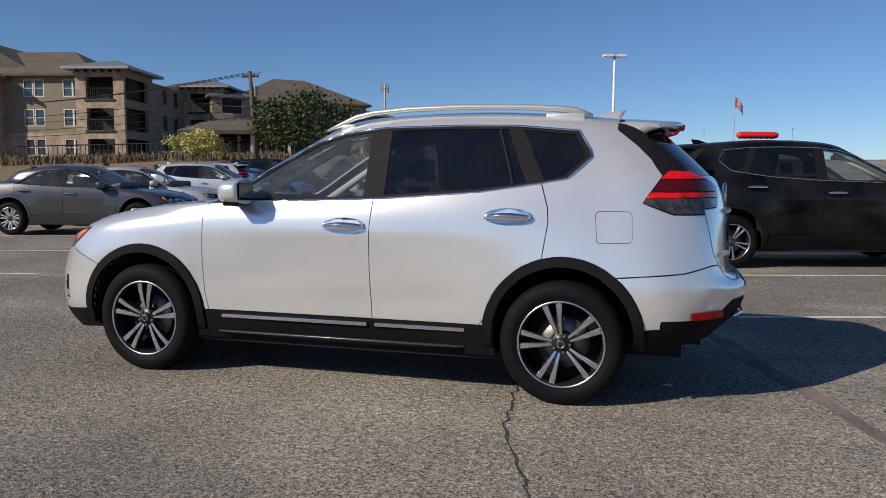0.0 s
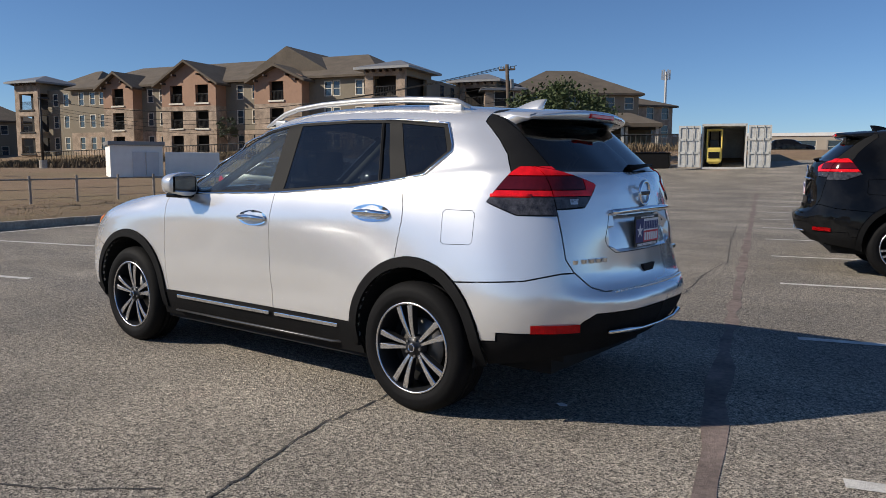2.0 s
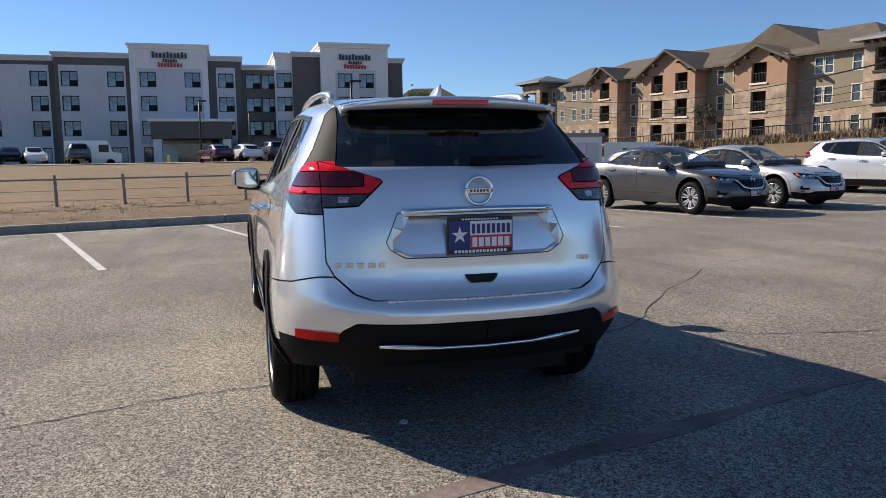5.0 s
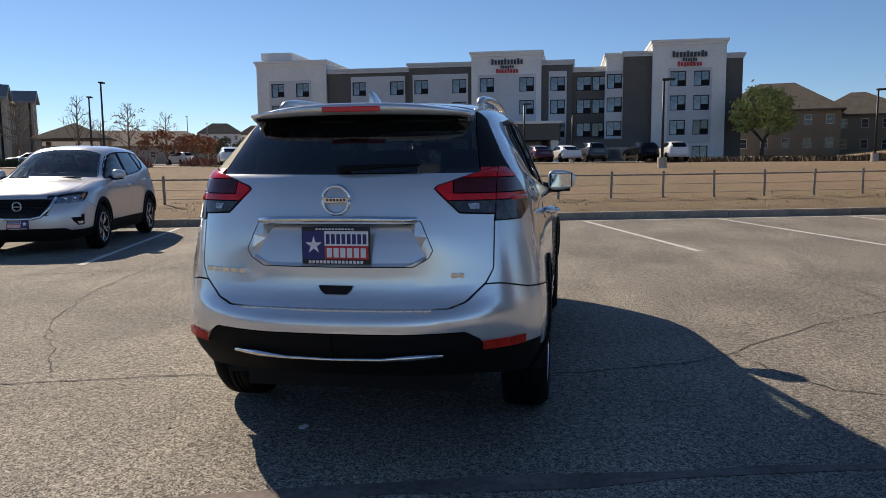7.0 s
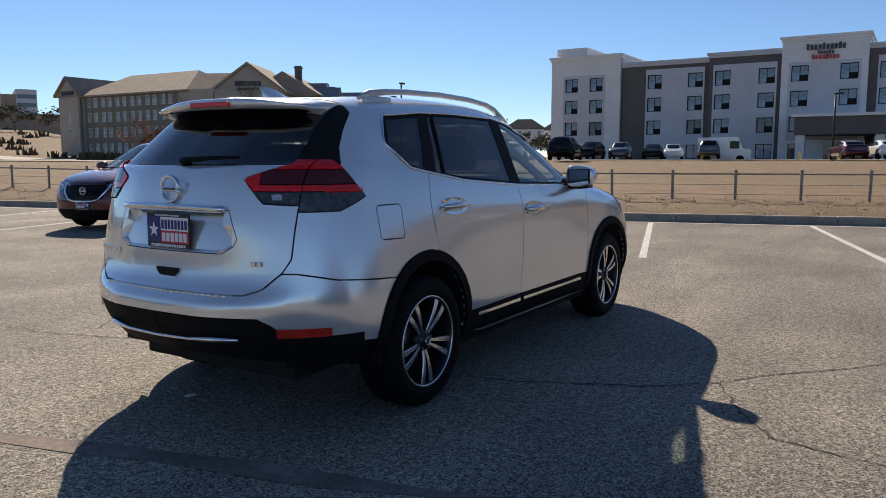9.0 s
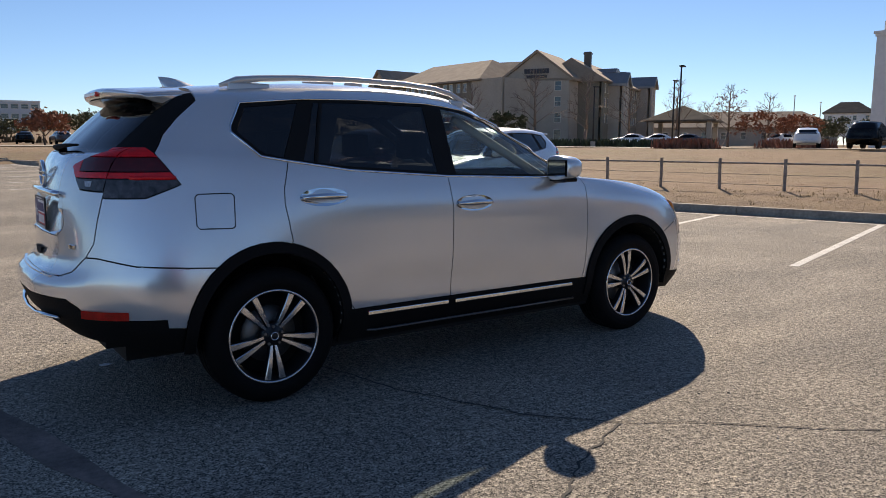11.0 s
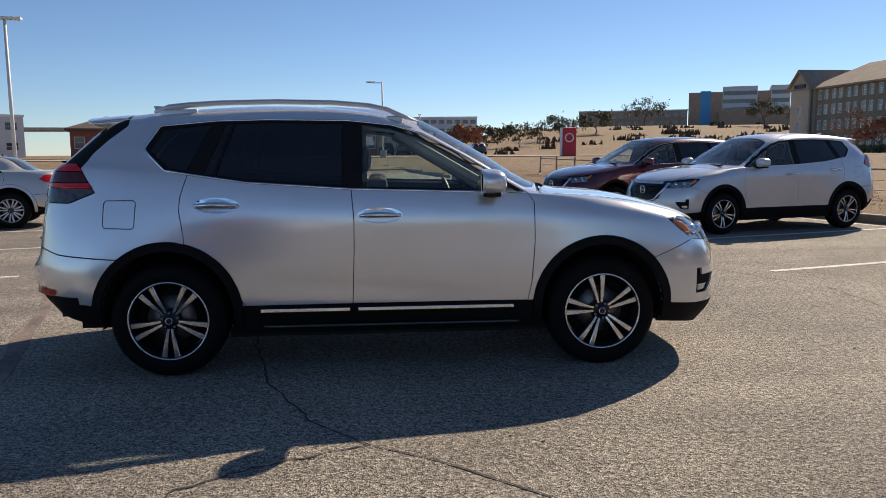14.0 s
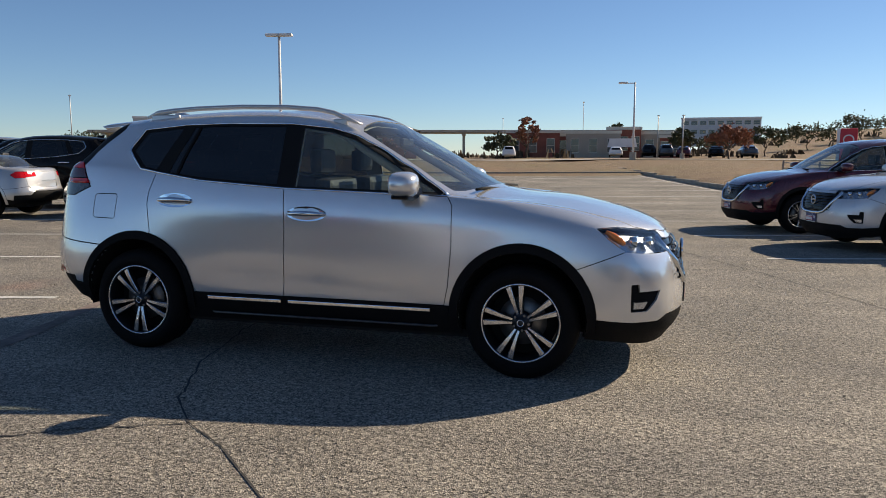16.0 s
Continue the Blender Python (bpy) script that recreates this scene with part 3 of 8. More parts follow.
def add_window(parent, u, z, y, w, h, frame_mat, pane_mat, bars=1, lower=None):
    """A framed window in an opening; all of one size share their meshes."""
    key = (w, h, frame_mat, pane_mat, bars, lower)
    if key not in WINDOW_MESHES:
        bm = bmesh.new()
        t = 0.09
        for a, b, c, d in ((-w / 2, w / 2, h / 2 - t, h / 2), (-w / 2, w / 2, -h / 2, -h / 2 + t), (-w / 2, -w / 2 + t, -h / 2 + t, h / 2 - t), (w / 2 - t, w / 2, -h / 2 + t, h / 2 - t)):
            box(bm, a, b, -0.06, 0.06, c, d)
        for i in range(bars):
            x = -w / 2 + w * (i + 1) / (bars + 1)
            box(bm, x - 0.03, x + 0.03, -0.04, 0.05, -h / 2 + t, h / 2 - t)
        if not lower:
            box(bm, -w / 2 + t, w / 2 - t, -0.035, 0.045, -0.03, 0.03)
        f = part("window", bm, M[frame_mat])
        bm = bmesh.new()
        box(bm, -w / 2 + t, w / 2 - t, 0.03, 0.05, -h / 2 + t, h / 2 - t)
        p = part("pane", bm, M[pane_mat])
        items = [f.data, p.data]
        for o in (f, p):
            bpy.data.objects.remove(o)
        if lower:
            bm = bmesh.new()
            box(bm, -0.05, w / 2 - t, -0.05, 0.028, -h / 2 + t, -h / 2 + t + h * lower)
            q = part("vent_panel", bm, M["inner"])
            items.append(q.data)
            bpy.data.objects.remove(q)
        WINDOW_MESHES[key] = items
    items = WINDOW_MESHES[key]
    o = new("window", items[0])
    o.parent = parent
    o.matrix_basis = pose(u, y, z)
    for nm, me in zip(("pane", "vent_panel"), items[1:]):
        c = new(nm, me)
        c.parent = o


# hotel with white and brown bays
hotel = thing("hotel", "four-storey white and grey-brown stucco hotel beyond the field", "hotel", pose(-91.5, 0, 0.3, 0, 0, 90))
BAYS = [  # u from, u to, top, set forward, material, window columns, lighter panel
    (-39.9, -30.4, 14.4, 0.6, "stucco_white", (-37.0, -33.6), False),
    (-30.4, -19.4, 13.2, 0.0, "stucco_brown", (-26.1, -21.1), True),
    (-19.4, -11.3, 13.6, 0.5, "stucco_brown", (-17.8, -12.9), True),
    (-11.3, -2.6, 14.7, 1.0, "stucco_white", (-9.35, -4.4), False),
    (-2.6, 1.2, 13.5, 0.5, "stucco_brown", (-0.6,), True),
    (1.2, 5.2, 12.6, 0.0, "stucco_brown", (2.6, 4.5), False),
    (5.2, 7.2, 13.9, 2.0, "stucco_white", (6.2,), False),
    (7.2, 10.5, 14.0, 2.3, "stucco_brown", (), False),
    (10.5, 18.8, 15.1, 3.0, "stucco_white", (13.45, 16.1), False),
    (18.8, 20.8, 13.5, 2.3, "stucco_brown", (), False),
]
for u0, u1, top, fwd, mt, cols, panel in BAYS:
    holes = [(c - 0.9, c + 0.9, z - 0.875, z + 0.875) for c in cols for z in (1.65, 4.7, 7.55, 10.35)]
    bm = bmesh.new()
    wall(bm, u0, u1, 0, top - 0.55, -fwd, -fwd + 0.4, holes)
    box(bm, u0, u1, -fwd + 0.75, 18, 0, top - 0.56)
    part("wall", bm, M[mt], hotel)
    bm = bmesh.new()
    box(bm, u0 - 0.25, u1 + 0.25, -fwd - 0.3, 18.1, top - 0.55, top - 0.25)
    box(bm, u0 - 0.1, u1 + 0.1, -fwd - 0.15, 18.0, top - 0.85, top - 0.55)
    part("cornice", bm, M["stucco_white" if mt == "stucco_white" else "stucco_grey"], hotel)
    if panel:
        a, b = min(cols) - 1.1, max(cols) + 1.1
        bm = bmesh.new()
        wall(bm, max(a, u0 + .3), min(b, u1 - .3), 0.3, 11.9, -fwd - 0.12, -fwd - 0.003, holes)
        part("wall_panel", bm, M["stucco_grey"], hotel)
    elif mt == "stucco_white" and cols:
        bm = bmesh.new()
        wall(bm, min(cols) - 1.15, max(cols) + 1.15 if max(cols) + 1.15 < u1 else u1 - .1, 2.9, 11.6, -fwd - 0.1, -fwd - 0.003, holes)
        part("wall_panel", bm, M["stucco_grey"], hotel)
    for i, c in enumerate(cols):
        for j, z in enumerate((1.65, 4.7, 7.55, 10.35)):
            # panes with the painted sky reflection and dark panes mix by a fixed pattern
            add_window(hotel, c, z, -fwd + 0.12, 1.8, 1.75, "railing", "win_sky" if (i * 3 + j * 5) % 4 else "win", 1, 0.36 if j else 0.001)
bm = bmesh.new()
box(bm, -39.4, -35.2, 0.0, 8, 14.3, 15.3)
part("roof_box", bm, M["stucco_white"], hotel)
for u, fwd in ((-6.75, 1.0), (14.75, 3.0)):
    for z, h, w, mt in ((13.1, 0.55, 0.34, "sign_dark"), (12.5, 0.3, 0.24, "sign_dark"), (12.0, 0.42, 0.3, "sign_red")):
        n = {0.55: 10, 0.3: 6, 0.42: 8}[h]
        for i in range(n):
            bm = bmesh.new()
            hh = h * (1.0 if i % 4 else 1.25)
            box(bm, u + (i - n / 2) * w * 1.18, u + (i - n / 2) * w * 1.18 + w * 0.7, -fwd - 0.3, -fwd - 0.1, z - h / 2, z - h / 2 + hh)
            part("sign_bar", bm, M[mt], hotel, "plain bar of a wall sign" if i == 0 else "")
bm = bmesh.new()
box(bm, -8.8, -0.2, -7.5, -1.0, 3.3, 5.2, 0.08)
part("entrance_canopy", bm, M["stucco_brown"], hotel)
bm = bmesh.new()
box(bm, -9.1, 0.1, -7.8, -1.0, 5.2, 5.5)
part("canopy_cornice", bm, M["stucco_white"], hotel)
for u in (-8.2, -0.8):
    bm = bmesh.new()
    box(bm, u - 0.45, u + 0.45, -7.2, -6.3, 0, 3.3, 0.05)
    part("canopy_column", bm, M["stucco_white"], hotel)
bm = bmesh.new()
box(bm, -6.5, -2.5, -1.15, -1.0, 0, 2.9)
part("entrance_doors", bm, M["win"], hotel)
bm = bmesh.new()
box(bm, 0.6, 9.0, -6, -0.5, 0, 3.4)
part("low_wing", bm, M["stucco_brown"], hotel)
bm = bmesh.new()
box(bm, 1.6, 8.0, -6.08, -6.003, 1.0, 2.4)
part("low_wing_window", bm, M["win"], hotel)

# stone and stucco apartment block
apt = thing("apartment_building", "three-storey tan stone and taupe apartment building with brown roofs", "apartments", pose(-48.6, 59.1, 2.4, 0, 0, 13.6))
EAVE = 8.9
SECT = [(-50.5, -43.0), (-38.0, -33.0), (-24.7, -19.4), (-12.9, -4.6)]
for a, b in ((-50.5, -4.6),):
    cols = [-48.6, -46.6, -44.9, -36.6, -34.6, -22.6, -20.4, -10.4, -9.3, -6.4, -5.4]
    holes = [(c - 0.5, c + 0.5, z - 0.85, z + 0.85) for c in cols for z in (1.7, 4.6, 7.5)]
    bm = bmesh.new()
    wall(bm, a, b, 3.1, EAVE, 0, 0.35, holes)
    box(bm, a, b, 0.7, 15, 0, EAVE)
    part("wall", bm, M["taupe"], apt)
    bm = bmesh.new()
    wall(bm, a, b, 0, 3.1, -0.04, 0.35, holes)
    part("stone_base", bm, M["stone"], apt)
    for c in cols:
        for z in (1.7, 4.6, 7.5):
            add_window(apt, c, z, 0.05, 1.0, 1.7, "trim_cream", "win", 0)


def balcony_bay(u0, u1, cols, peak, fwd, upper):
    """A bay set forward with stacked balconies, under its own gable."""
    holes = [(c - 0.95, c + 0.95, z, z + 2.1) for c in cols for z in (0.35, 3.3, 6.3)]
    bm = bmesh.new()
    wall(bm, u0, u1, 0, 5.9, -fwd, -fwd + 0.4, holes)
    box(bm, u0, u0 + 0.35, -fwd + 0.4, 0, 0, 5.9)
    box(bm, u1 - 0.35, u1, -fwd + 0.4, 0, 0, 5.9)
    part("stone_wall", bm, M["stone"], apt)
    bm = bmesh.new()
    wall(bm, u0, u1, 5.9, EAVE, -fwd, -fwd + 0.4, holes)
    mid = (u0 + u1) / 2
    prism(bm, [(u0, EAVE), (u1, EAVE), (mid, peak - 0.3)], -fwd, -fwd + 0.4)
    box(bm, u0, u0 + 0.35, -fwd + 0.4, 0, 5.9, EAVE)
    box(bm, u1 - 0.35, u1, -fwd + 0.4, 0, 5.9, EAVE)
    part("gable_wall", bm, M[upper], apt)
    bm = bmesh.new()
    for k in range(3):
        box(bm, u0 + 0.36, u1 - 0.36, -fwd + 0.41, -0.02, 0.05 + 2.97 * k, 0.3 + 2.97 * k)
    part("balcony_floor", bm, M["trim_cream"], apt)
    # back wall of the balconies, their shade put into its near-black colour
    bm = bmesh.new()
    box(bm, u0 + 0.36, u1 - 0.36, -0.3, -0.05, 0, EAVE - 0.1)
    part("recess_wall", bm, M["recess_shade"], apt)
    for c in cols:
        for z in (0.35, 3.3, 6.3):
            bm = bmesh.new()
            for i in range(11):
                x = c - 0.93 + 0.186 * i
                box(bm, x - 0.015, x + 0.015, -fwd + 0.15, -fwd + 0.18, z + 0.05, z + 1.0)
            box(bm, c - 0.95, c + 0.95, -fwd + 0.14, -fwd + 0.19, z + 1.0, z + 1.06)
            part("balcony_railing", bm, M["railing"], apt)
            bm = bmesh.new()
            box(bm, c - 1.1, c + 1.1, -fwd - 0.12, -fwd - 0.003, z - 0.2, z)
            part("ledge", bm, M["trim_cream"], apt)
    bm = bmesh.new()
    w = 0.8
    for sg in (-1, 1):
        eu = u0 - w if sg < 0 else u1 + w
        ez = EAVE - 0.45
        a = [bm.verts.new(p) for p in ((mid, -fwd - 0.8, peak), (eu, -fwd - 0.8, ez), (eu, 5, ez), (mid, 5, peak))]
        b = [bm.verts.new((v.co.x, v.co.y, v.co.z - 0.28)) for v in a]
        bm.faces.new(a)
        bm.faces.new(b[::-1])
        for i in range(4):
            bm.faces.new((a[i], b[i], b[(i + 1) % 4], a[(i + 1) % 4]))
    bmesh.ops.recalc_face_normals(bm, faces=bm.faces)
    part("gable_roof", bm, M["shingle"], apt)
    for f in (-0.85, -0.45, 0.45, 0.85):
        bm = bmesh.new()
        u = mid + f * (u1 - u0) / 2
        z = peak - abs(f) * (peak - EAVE) - 0.75
        box(bm, u - 0.1, u + 0.1, -fwd - 0.7, -fwd - 0.003, z, z + 0.22)
        part("bracket", bm, M["dark_wood"], apt)


balcony_bay(-43.0, -38.0, (-40.5,), 10.5, 1.5, "orange")
balcony_bay(-33.0, -24.7, (-30.7, -26.8), 11.3, 1.8, "orange")
balcony_bay(-19.4, -12.9, (-16.3,), 10.3, 1.5, "orange")
bm = bmesh.new()
hip_roof(bm, -50.5, -4.0, 0, 15, EAVE, 12.2, 6.0)
part("main_roof", bm, M["shingle"], apt)
bm = bmesh.new()
prism(bm, [(-24, EAVE + .1), (-10, EAVE + .1), (-17, 12.75)], 1.5, 14)
part("cross_roof", bm, M["shingle"], apt)


def corner_tower(u0, u1, y0, y1, top, opens):
    holes = [((u0 + u1) / 2 - 1.35, (u0 + u1) / 2 + 1.35, z, z + 2.1) for z in (0.35, 3.3, 6.3)]
    bm = bmesh.new()
    wall(bm, u0, u1, 0, top, y0, y0 + 0.4, holes)
    part("tower_wall", bm, M["stone"], apt)
    bm = bmesh.new()
    for z0, z1 in ((0, 0.4), (2.5, 3.3), (5.5, 6.3), (8.4, top)):
        box(bm, u1 - 0.4, u1, y0 + 0.4, y1, z0, z1)
        box(bm, u0, u0 + 0.4, y0 + 0.4, y1, z0, z1)
    box(bm, u1 - 0.401, u1 - 0.001, y1 - 1.2, y1, 0, top - .01)
    part("tower_side", bm, M["taupe"], apt)
    # tower core behind the openings, coloured as if in deep shade
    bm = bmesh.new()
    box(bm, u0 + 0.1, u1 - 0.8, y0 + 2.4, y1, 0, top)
    part("recess_wall", bm, M["recess_shade"], apt)
    for z in (0.35, 3.3, 6.3):
        bm = bmesh.new()
        c = (u0 + u1) / 2
        for i in range(15):
            x = c - 1.35 + 2.7 * i / 14
            box(bm, x - 0.015, x + 0.015, y0 + 0.15, y0 + 0.18, z + 0.05, z + 1.0)
        box(bm, c - 1.35, c + 1.35, y0 + 0.14, y0 + 0.19, z + 1.0, z + 1.06)
        box(bm, c - 1.5, c + 1.5, y0 - 0.1, y0 - 0.003, z - 0.22, z - 0.02)
        part("balcony_railing", bm, M["railing"], apt)
    bm = bmesh.new()
    hip_roof(bm, u0, u1, y0, y1, top, top + 1.1, 3.0, 0.9)
    part("tower_roof", bm, M["metal_roof"], apt)
    for i in range(6):
        bm = bmesh.new()
        u = u0 + (u1 - u0) * (i + 0.5) / 6
        box(bm, u - 0.09, u + 0.09, y0 - 0.75, y0 - 0.003, top - 0.5, top - 0.26)
        part("bracket", bm, M["dark_wood"], apt)


corner_tower(-4.8, 0.0, -1.6, 5.0, 9.3, 3)
corner_tower(-0.6, 4.6, 13.5, 20, 9.3, 3)
corner_tower(-60.0, -55.5, -1.0, 5.0, 10.0, 3)
bm = bmesh.new()
wall(bm, -55.5, -50.5, 0, EAVE, 0.5, 0.9, [(-54.5, -53.5, z - .85, z + .85) for z in (1.7, 4.6, 7.5)] + [(-52.5, -51.5, z - .85, z + .85) for z in (1.7, 4.6, 7.5)])
box(bm, -55.5, -50.5, 1.3, 12, 0, EAVE)
part("wall", bm, M["taupe"], apt)
bm = bmesh.new()
hip_roof(bm, -60, -50, 3, 15, EAVE, 12.4, 5)
part("wing_roof", bm, M["shingle"], apt)
for z in (1.7, 4.6, 7.5):
    add_window(apt, -54.0, z, .55, 1.0, 1.7, "trim_cream", "win", 0)
    add_window(apt, -52.0, z, .55, 1.0, 1.7, "trim_cream", "win", 0)
bm = bmesh.new()
box(bm, -4.4, 0.0, 4.9, 14, 0, 8.6)
part("side_wing", bm, M["taupe"], apt)
for y in (8.0, 11.0):
    for z in (1.7, 4.6, 7.4):
        bm = bmesh.new()
        box(bm, 0.003, 0.05, y - 0.5, y + 0.5, z - 0.8, z + 0.8)
        part("side_window", bm, M["win"], apt)


def plain_house(name, label, m, w, d, h, peak, wall_mat, roof_mat, cols, floors, cat="house", win_w=1.1, win_h=1.5, pane="win", inset=None):
    """A house with a hipped roof and rows of windows in its front and right side."""
    o = thing(name, label, cat, m)
    fl = h / floors
    zs = [fl * (k + 0.55) for k in range(floors)]
    us = [-w / 2 + w * (i + 0.5) / cols for i in range(cols)]
    holes = [(u - win_w / 2, u + win_w / 2, z - win_h / 2, z + win_h / 2) for u in us for z in zs]
    bm = bmesh.new()
    wall(bm, -w / 2, w / 2, 0, h, 0, 0.35, holes)
    box(bm, -w / 2, w / 2, 0.7, d, 0, h)
    part("wall", bm, M[wall_mat], o)
    for u in us:
        for z in zs:
            add_window(o, u, z, 0.1, win_w, win_h, "trim_cream", pane, 0)
    bm = bmesh.new()
    if peak > h:
        hip_roof(bm, -w / 2, w / 2, 0, d, h, peak, inset or d / 2)
    else:
        box(bm, -w / 2 - 0.15, w / 2 + 0.15, -0.15, d + 0.1, h, h + 0.45)
    part("roof", bm, M[roof_mat], o)
    return o


def far(az, dist, z, eye=(3.0, 0.0), tilt=0.0):
    """A pose at a bearing and distance from the lot, front turned to the lot."""
    a = radians(az)
    return pose(eye[0] + dist * math.cos(a), eye[1] + dist * math.sin(a), z, 0, 0, az - 90 + tilt)


plain_house("apartment_wing", "tan apartment building with a brown hipped roof behind an oak", far(118.5, 98, 2.6, (4.6, -3.0), 12), 17, 14, 8.0, 11.6, "taupe", "shingle", 7, 3, "apartments", 1.2, 1.6)
plain_house("apartment_wing", "three-storey apartment wing with gabled bays", far(113.9, 112, 2.6, (4.6, -3.0), 35), 13, 12, 7.6, 9.6, "stone", "shingle", 5, 3, "apartments", 1.3, 1.8)
# its balcony openings are flat panes in the painted shade colour
plain_house("apartment_wing", "stone apartment tower with a metal roof", far(123.6, 92, 2.6, (4.6, -3.0), 5), 4.5, 8, 8.0, 9.0, "stone", "metal_roof", 1, 3, "apartments", 2.4, 1.9, "recess_shade")
plain_house("brown_house", "taupe apartment house with a brown hipped roof", far(166.0, 128, 1.6, (5.5, 1.0)), 18, 14, 7.0, 11.6, "taupe", "shingle", 6, 2)
plain_house("brown_house", "taupe apartment house with a brown hipped roof", far(160.6, 138, 1.6, (5.5, 1.0), 10), 15, 14, 6.5, 10.4, "taupe", "shingle", 5, 2)
plain_house("white_house", "white house with a grey roof beyond the road", far(-154.3, 275, 4.0, (5.5, 1.0)), 14, 10, 7.5, 11, "stucco_white", "shingle", 4, 2)
plain_house("white_house", "white house with a grey roof beyond the road", far(-156.8, 290, 4.0, (5.5, 1.0)), 12, 10, 7.5, 11, "stucco_white", "shingle", 4, 2)
plain_house("low_hall", "low tan building with a brown roof behind trees", far(-146.5, 175, 1.0, (3, 4)), 40, 14, 4.0, 7.5, "beige", "shingle_tan", 10, 1)

# carports by the apartments
for az, dist, w in ((124.0, 66, 9), (120.5, 64, 12), (117.0, 66, 10)):
    o = thing("carport", "low carport with a brown hipped roof", "carport", far(az, dist, 2.6, (4.6, -3.0)))
    bm = bmesh.new()
    hip_roof(bm, -w / 2, w / 2, 0, 6, 2.4, 3.5, 2.5, 0.4, 0.3)
    part("roof", bm, M["shingle"], o)
    for i in range(5):
        bm = bmesh.new()
        u = -w / 2 + w * i / 4
        box(bm, u - 0.12, u + 0.12, 0.0, 0.24, -0.5, 2.15)
        part("post", bm, M["trim_cream"], o)
    bm = bmesh.new()
    box(bm, -w / 2, w / 2, 5.6, 5.8, -0.5, 2.15)
    part("back_wall", bm, M["taupe"], o)

# second hotel: a front gable, a wing to each side of it running back
WZ = (1.2, 3.7, 6.1, 8.4)
HOTEL_TURN = 118.6
gabled = pose(-77.0, -82.7, 1.6, 0, 0, HOTEL_TURN)
hw = thing("gabled_hotel", "beige hotel with tan shingle roofs and a large front gable", "hotel", gabled)


def block(u0, u1, y0, y1, h, mt, cols, w=1.0, pane="win_blind", zs=WZ):
    holes = [(c - w / 2, c + w / 2, z - 0.75, z + 0.75) for c in cols for z in zs]
    bm = bmesh.new()
    wall(bm, u0, u1, 0, h, y0, y0 + 0.35, holes)
    box(bm, u0, u1, y0 + 0.7, y1, 0, h)
    part("wall", bm, M[mt], hw)
    for c in cols:
        for z in zs:
            add_window(hw, c, z, y0 + 0.1, w, 1.5, "trim_cream", pane, 0)


def gable(owner, pts, y0, y1, roof="shingle_tan", wall_mat="beige"):
    """A gable wall under two roof slopes."""
    bm = bmesh.new()
    prism(bm, pts, y0 + 0.5, y0 + 0.9)
    part("gable_wall", bm, M[wall_mat], owner)
    a, b, c = pts
    for p, q in ((a, c), (c, b)):
        bm = bmesh.new()
        prism(bm, [(p[0], p[1]), (q[0], q[1]), (q[0], q[1] + 0.4), (p[0], p[1] + 0.4)], y0, y1)
        part("roof_slope", bm, M[roof], owner)


def sign_row(u, n, step, w, y, z0, z1):
    for i in range(n):
        bm = bmesh.new()
        box(bm, u + i * step, u + i * step + w, y - 0.25, y - 0.003, z0, z1)
        part("sign_bar", bm, M["sign_dark"], hw)


block(-5.2, 5.0, 0.0, 10, 9.5, "beige", (-3.3, 3.3), 1.1, "win")
gable(hw, [(-6.0, 9.2), (5.7, 9.2), (0.0, 13.4)], -0.5, 12)
sign_row(-2.0, 8, 0.5, 0.38, 0.0, 10.3, 11.0)
sign_row(-1.6, 9, 0.36, 0.26, 0.0, 9.65, 10.05)
block(-13.0, -5.2, 1.6, 13, 9.5, "beige", (), 1.0)
bm = bmesh.new()
hip_roof(bm, -13.0, 3.0, 1.6, 13, 9.55, 13.0, 4.0)
part("link_roof", bm, M["shingle_tan"], hw)
# the wing on the far side, seen along its wall
hw = thing("hotel_wing", "long taupe hotel wing with dormers and metal-roofed bays", "hotel", gabled @ pose(9.0, 5.0, 0, 0, 0, 90))
block(0.0, 29.0, 0.0, 10.4, 9.4, "taupe", [1.2 + 1.75 * i for i in range(16) if i not in (2, 14, 15)], 1.0, "win_blind", (3.7, 6.1, 8.3))
bm = bmesh.new()
hip_roof(bm, 0.0, 29.0, 0.0, 10.4, 9.45, 13.0, 0.5)
part("roof", bm, M["shingle_tan"], hw)
for u, fwd, h in ((5.0, 2.4, 8.8), (26.5, 2.6, 9.8)):
    block(u - 1.7, u + 1.7, -fwd, 0.3, h, "beige", (u,), 1.1, "win", (3.7, 6.1, 8.0))
    gable(hw, [(u - 2.1, h - 0.1), (u + 2.1, h - 0.1), (u, h + 1.7)], -fwd - 0.5, 2.5, "metal_roof")
for u in (10.0, 16.5):
    bm = bmesh.new()
    box(bm, u - 1.1, u + 1.1, 0.5, 5, 9.6, 11.3)
    prism(bm, [(u - 1.5, 11.3), (u + 1.5, 11.3), (u + 0.8, 12.0), (u - 0.8, 12.0)], 0.2, 5)
    part("dormer", bm, M["metal_roof"], hw)
bm = bmesh.new()
box(bm, 3.6, 4.5, 3.2, 4.2, 11, 14.2)
box(bm, 3.5, 4.6, 3.1, 4.3, 13.8, 14.05)
part("chimney", bm, M["stucco_brown"], hw)
bm = bmesh.new()
hip_roof(bm, 9.0, 19.0, -15.0, -5.0, 3.6, 6.0, 4.5)
part("porch_roof", bm, M["shingle"], hw)
for u in (9.5, 18.5):
    for y in (-14.5, -5.5):
        bm = bmesh.new()
        box(bm, u - 0.35, u + 0.35, y - 0.35, y + 0.35, -0.4, 3.3)
        part("porch_post", bm, M["beige"], hw)
